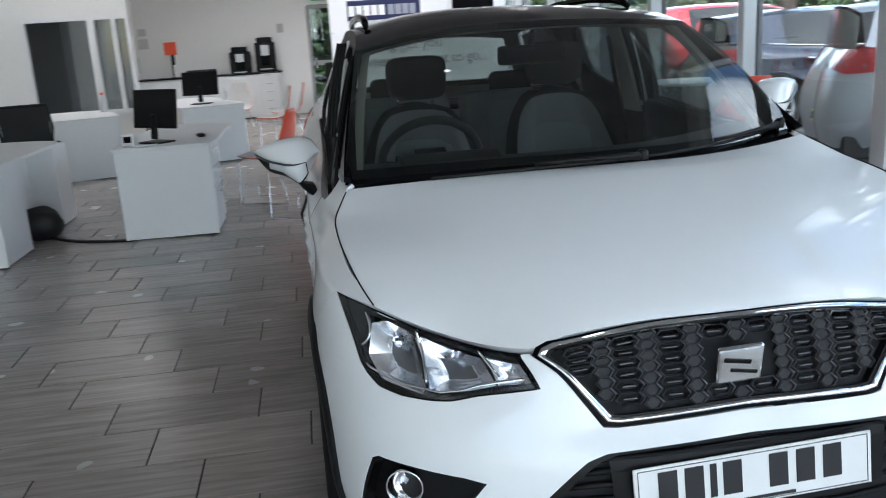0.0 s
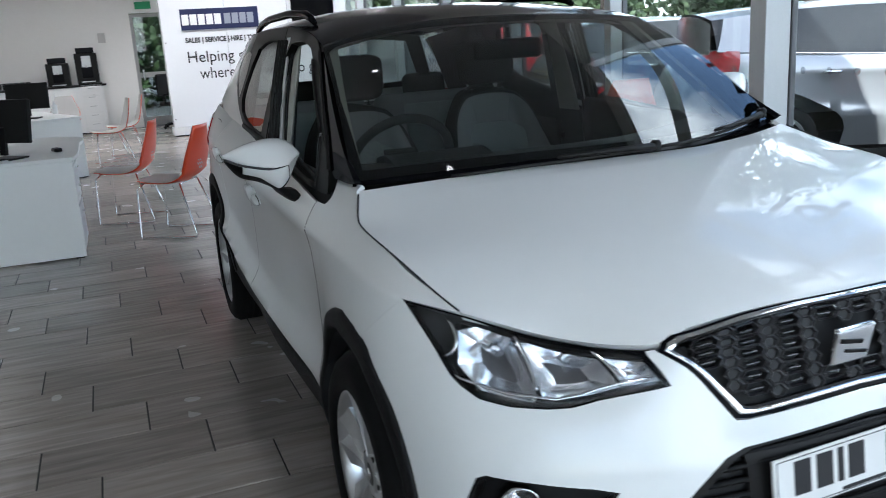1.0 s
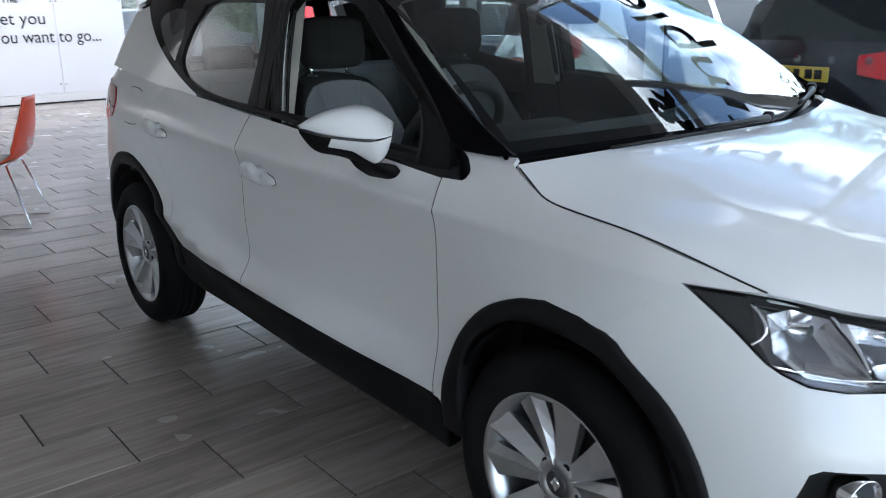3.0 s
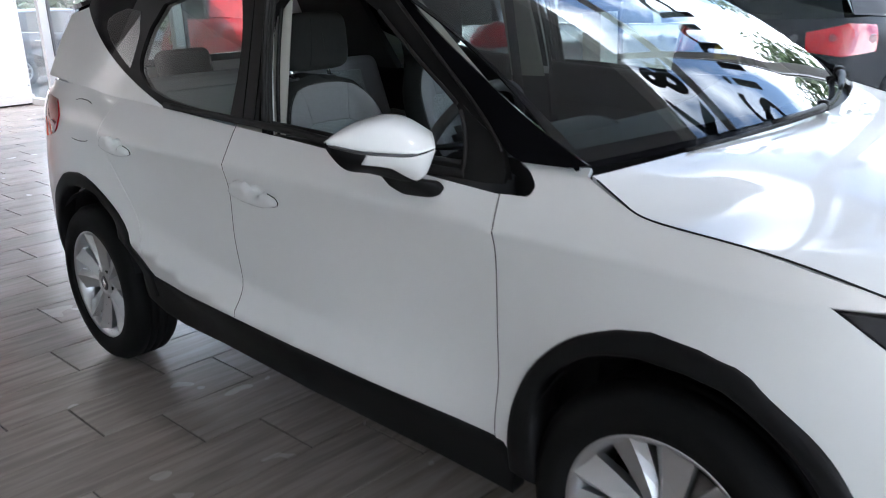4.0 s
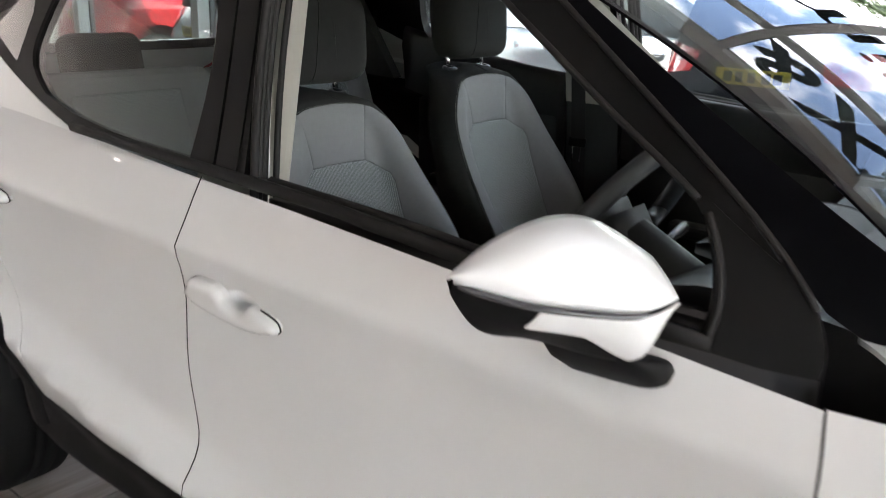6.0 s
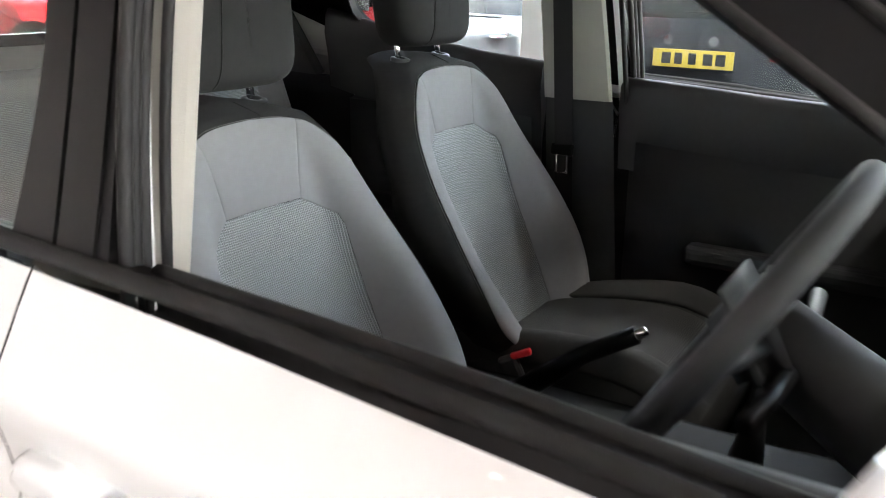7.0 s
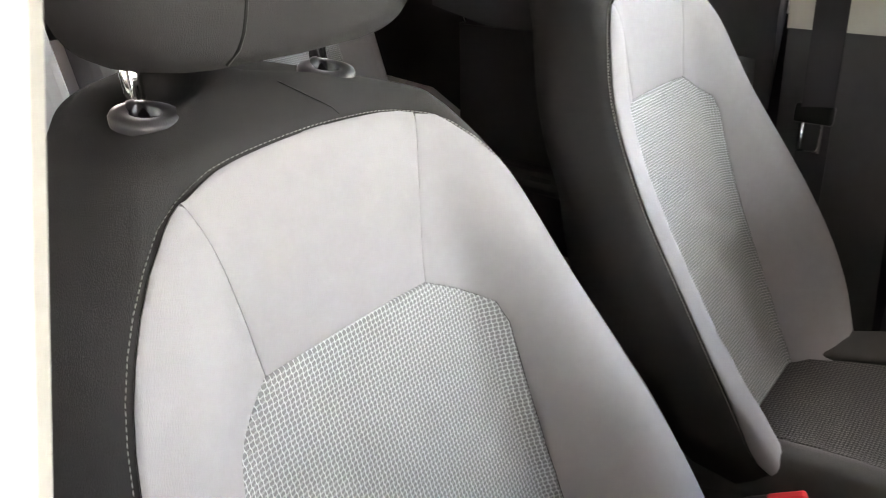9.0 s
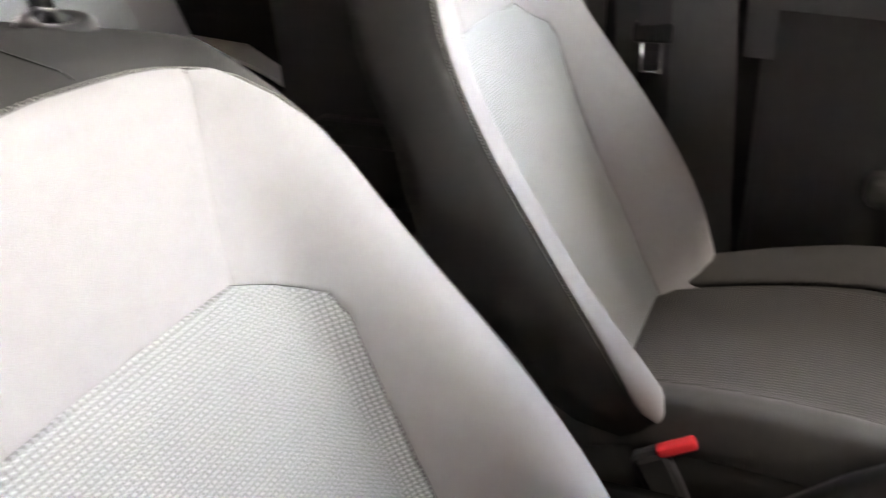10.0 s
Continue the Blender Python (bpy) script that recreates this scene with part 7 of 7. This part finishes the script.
def parked_car(m, paint, label, plate=(.58, .40, .05), stretch=(1, 1, 1), plate_z=.86, lamp=0.0):
    """A parked car seen through the shop window: body, glasshouse, lamps, plate and wheels."""
    car = thing("parked_car", m @ Matrix.Diagonal((*stretch, 1)), label, "car", "cars parked in the yard")
    for s in (-1, 1):
        hole_f, hole_r = about(ARCH_F, (1.326, .45), .93), about(ARCH_R, (3.90, .45), .93)
        side_line = [(0, .1), (.9, .1)] + [p for p in hole_f[::-1] if p[1] > .1] + [(1.75, .1), (3.4, .1)] + [p for p in hole_r if p[1] > .1] + [(4.4, .1), (5.246, .1), (5.246, 6), (0, 6)]
        patch("body_side", body, side_line, paint, car, side=s, step=.07, flange=0)
        patch("glasshouse", house, [(1.06, 0), (3.92, 0), (3.92, 2), (1.06, 2)], DARK_PANE, car, side=s, vs=.22, step=.08, flange=0)
        for u0, u1 in ((1.06, 1.30), (2.33, 2.41), (3.3, 3.92)):
            patch("pillar", house, [(u0, 0), (u1, 0), (u1 - .1 * (u0 > 3), 2), (u0 + .02, 2)], paint, car, side=s, vs=.22, step=.08, lift=.004, flange=.004)
        tube("window_bright", [house(u, .03) * (s, 1, 1) + (s * .008, 0, 0) for u in np.linspace(1.3, 3.5, 14)], .009, M_CHROME, car, 6)
        patch("tail_lamp", body, [(u, v + lamp) for u, v in ((4.20, 5.6), (4.25, 4.2), (4.55, 4.0), (4.80, 4.3), (4.82, 5.3), (4.5, 5.7))], M_RED_LENS, car, side=s, lift=.008, flange=.01, step=.05, label="red tail lamp")
        for u0 in (2.58, 3.42):
            tube("door_handle", [body(u0 + .15 * t, 4.75) * (s, 1, 1) + (s * (.012 + .02 * math.sin(3.14 * t)), 0, 0) for t in np.linspace(0, 1, 6)], .013, M_CHROME, car, 8)
        for hy in (FRONT_HUB[0], REAR_HUB[0]):
            wm = pose(s * .745, hy, .327, 0, 90 * s, 0)
            ty = lathe("tyre", [(.22, .08), (.25, .10), (.30, .095), (.326, .07), (.326, -.07), (.30, -.1), (.2, -.1), (.001, -.02)], wm, M_TYRE, car, 36)
            lathe("rim", [(.20, .05), (.215, .085), (.222, .085), (.224, .07)], wm, M_ALLOY, ty, 36)
            for k in range(10):
                a = k * .628319
                tube("spoke", [wm @ Vector((.03 * math.cos(a), .03 * math.sin(a), .07)), wm @ Vector((.21 * math.cos(a), .21 * math.sin(a), .078))], [.014, .011], M_ALLOY, ty, 6)
            lathe("hub", [(.045, .055), (.04, .08), (.001, .082)], wm, M_ALLOY, ty, 16)
    patch("bonnet", bonnet_skin, [(-1, 0), (1, 0), (1, 1), (-1, 1)], paint, car, vs=1.0, step=.12, flange=0)
    patch("roof", roof_skin, [(-1, 0), (1, 0), (1, 1), (-1, 1)], paint, car, vs=2.2, step=.12, flange=0)
    patch("windscreen", screen_skin, [(-1, 0), (1, 0), (1, 1), (-1, 1)], DARK_PANE, car, vs=.7, step=.12, flange=0)
    patch("rear_screen", hatch_skin, [(-1.1, 0), (1.1, 0), (1.06, 1), (-1.06, 1)], DARK_PANE, car, vs=.5, step=.1, flange=0, away=(0, 2, .5))
    pl = box("number_plate", (.52, .01, .111), pose(0, 4.155, plate_z, 0, 0, 0), material("yellow_plate", plate, .4), car, .002, "yellow rear number plate with plain bars")
    for x, w in ((-.18, .06), (-.10, .06), (.0, .05), (.09, .05), (.17, .06)):
        box("plate_bar", (w, .004, .07), pose(x, 4.161, plate_z), M_INK, pl, 0)
    box("rear_wiper", (.34, .02, .012), pose(-.06, 4.06, 1.17), M_TRIM, car, .004)
    box("under_body", (1.5, 3.9, .2), pose(0, 2.1, .30), M_DARK, car, .02)
    return car


def paint(name, c, metal=.4):
    return material(name, c, .3, metal, coat=1.0, coat_rough=.02, vary=.02)


YARD = -.02


def tail_at(x, y, turn, long=1.0):
    """The pose of a parked car whose tail is at x, y and whose nose points away from the window."""
    return pose(x, y, YARD, 0, 0, 90 + turn) @ Matrix.Translation((0, -4.155 * long, 0))


P_BLACK, P_SILVER, P_BLUE, P_RED = material("black_metallic_paint", (.008, .008, .011), .45, spec=.15, vary=.02), paint("silver_metallic_paint", (.36, .37, .39), .3), paint("midnight_blue_paint", (.018, .022, .035)), paint("red_paint", (.50, .012, .018), .1)
parked_car(tail_at(4.21, 3.12, -4), P_BLACK, "black car parked with its tail to the shop window", plate_z=.89)
parked_car(tail_at(3.90, 6.05, -22, 1.1), P_SILVER, "silver car parked with its tail to the shop window", stretch=(1.0, 1.1, 1.0), lamp=.5, plate_z=.52)
parked_car(tail_at(4.36, 9.6, -8, 1.1), P_BLUE, "midnight blue saloon parked with its tail to the shop window", stretch=(1.02, 1.1, .98))
parked_car(tail_at(4.4, 12.2, -4), P_RED, "red hatchback parked with its tail to the shop window", stretch=(1, 1, 1.08))
parked_car(pose(3.3 + 4.5, 18.6, YARD, 0, 0, 90), P_BLUE, "dark saloon parked beyond the far window bay", stretch=(1.02, 1.1, .96))

# ---- floor tiles, last: 0.6 by 0.3 m in third bond ----
TILE_X, TILE_Y, JOINT = .600, .3075, .0065


def tile_material():
    mat = material("plank_effect_tile", (.225, .202, .185), .30, spec=.65)
    n, l = mat.node_tree.nodes, mat.node_tree.links
    p = n["Principled BSDF"]
    geo, info, mp = n.new("ShaderNodeNewGeometry"), n.new("ShaderNodeObjectInfo"), n.new("ShaderNodeMapping")
    off = n.new("ShaderNodeVectorMath")
    off.operation = "ADD"
    jump = n.new("ShaderNodeMath")
    jump.operation = "MULTIPLY"
    jump.inputs[1].default_value = 37.0
    rnd = n.new("ShaderNodeMath")
    rnd.operation = "ADD"
    l.new(info.outputs["Random"], rnd.inputs[0])
    l.new(geo.outputs["Random Per Island"], rnd.inputs[1])
    l.new(rnd.outputs[0], jump.inputs[0])
    l.new(geo.outputs["Position"], off.inputs[0])
    l.new(jump.outputs[0], off.inputs[1])
    mp.inputs["Scale"].default_value = (1.3, 14.0, 1.0)
    l.new(off.outputs[0], mp.inputs["Vector"])
    grain, cloud = n.new("ShaderNodeTexNoise"), n.new("ShaderNodeTexNoise")
    grain.inputs["Scale"].default_value, grain.inputs["Detail"].default_value = 2.2, 7
    grain.inputs["Distortion"].default_value = .6
    cloud.inputs["Scale"].default_value = 3.0
    l.new(mp.outputs[0], grain.inputs["Vector"])
    l.new(off.outputs[0], cloud.inputs["Vector"])
    ramp = n.new("ShaderNodeValToRGB")
    ramp.color_ramp.elements[0].position, ramp.color_ramp.elements[1].position = .30, .72
    ramp.color_ramp.elements[0].color, ramp.color_ramp.elements[1].color = (.255, .222, .196, 1), (.40, .355, .318, 1)
    l.new(grain.outputs["Fac"], ramp.inputs["Fac"])
    hsv = n.new("ShaderNodeHueSaturation")
    tone = n.new("ShaderNodeMapRange")
    tone.inputs["To Min"].default_value, tone.inputs["To Max"].default_value = .84, 1.16
    fr = n.new("ShaderNodeMath")
    fr.operation = "FRACT"
    l.new(rnd.outputs[0], fr.inputs[0])
    l.new(fr.outputs[0], tone.inputs["Value"])
    l.new(tone.outputs["Result"], hsv.inputs["Value"])
    l.new(ramp.outputs["Color"], hsv.inputs["Color"])
    l.new(hsv.outputs["Color"], p.inputs["Base Color"])
    rr = n.new("ShaderNodeMapRange")
    rr.inputs["To Min"].default_value, rr.inputs["To Max"].default_value = .15, .33
    l.new(cloud.outputs["Fac"], rr.inputs["Value"])
    l.new(rr.outputs["Result"], p.inputs["Roughness"])
    bn = n.new("ShaderNodeBump")
    bn.inputs["Strength"].default_value, bn.inputs["Distance"].default_value = .12, .001
    l.new(grain.outputs["Fac"], bn.inputs["Height"])
    l.new(bn.outputs["Normal"], p.inputs["Normal"])
    return mat


M_TILE = tile_material()


def tile_verts(x0, x1, y0, y1):
    e = .0016
    return [(x0, y0, -.006), (x1, y0, -.006), (x1, y1, -.006), (x0, y1, -.006), (x0, y0, -e), (x1, y0, -e), (x1, y1, -e), (x0, y1, -e), (x0 + e, y0 + e, 0), (x1 - e, y0 + e, 0), (x1 - e, y1 - e, 0), (x0 + e, y1 - e, 0)]


TILE_F = [(8, 9, 10, 11)] + [(a * 4 + i, a * 4 + (i + 1) % 4, a * 4 + 4 + (i + 1) % 4, a * 4 + 4 + i) for a in (0, 1) for i in range(4)]
tile_me = bpy.data.meshes.new("tile")
tile_me.from_pydata(tile_verts(JOINT / 2, TILE_X - JOINT / 2, JOINT / 2, TILE_Y - JOINT / 2), [], TILE_F)
tile_me.materials.append(M_TILE)
rest_v, rest_f, singles = [], [], 0
for k in range(-26, 52):
    y0 = 1.873 + k * TILE_Y
    if y0 < ROOM_Y0 or y0 + TILE_Y > BACK_Y2:
        continue
    x_first = -1.133 - .2115 * k
    x_first -= math.floor((x_first - ROOM_X0) / TILE_X) * TILE_X
    for j in range(-1, 18):
        x0 = x_first + j * TILE_X
        x1 = x0 + TILE_X
        whole = x0 >= ROOM_X0 and x1 <= WALL_X - .06
        x0, x1 = max(x0, ROOM_X0), min(x1, WALL_X - .06)
        if x1 - x0 < .03:
            continue
        if whole and -3.6 < x0 < -.3 and .6 < y0 < 6.8 and singles < 300:
            t = new("tile", tile_me)
            t.parent, t.matrix_basis = floor, pose(x0, y0, 0)
            singles += 1
        else:
            b = len(rest_v)
            rest_v += tile_verts(x0 + JOINT / 2, x1 - JOINT / 2, y0 + JOINT / 2, y0 + TILE_Y - JOINT / 2)
            rest_f += [tuple(b + i for i in f) for f in TILE_F]
rest = mesh_object("tiles", rest_v, rest_f, M_TILE, floor, flat=True)
rest["kind"] = "stuff"
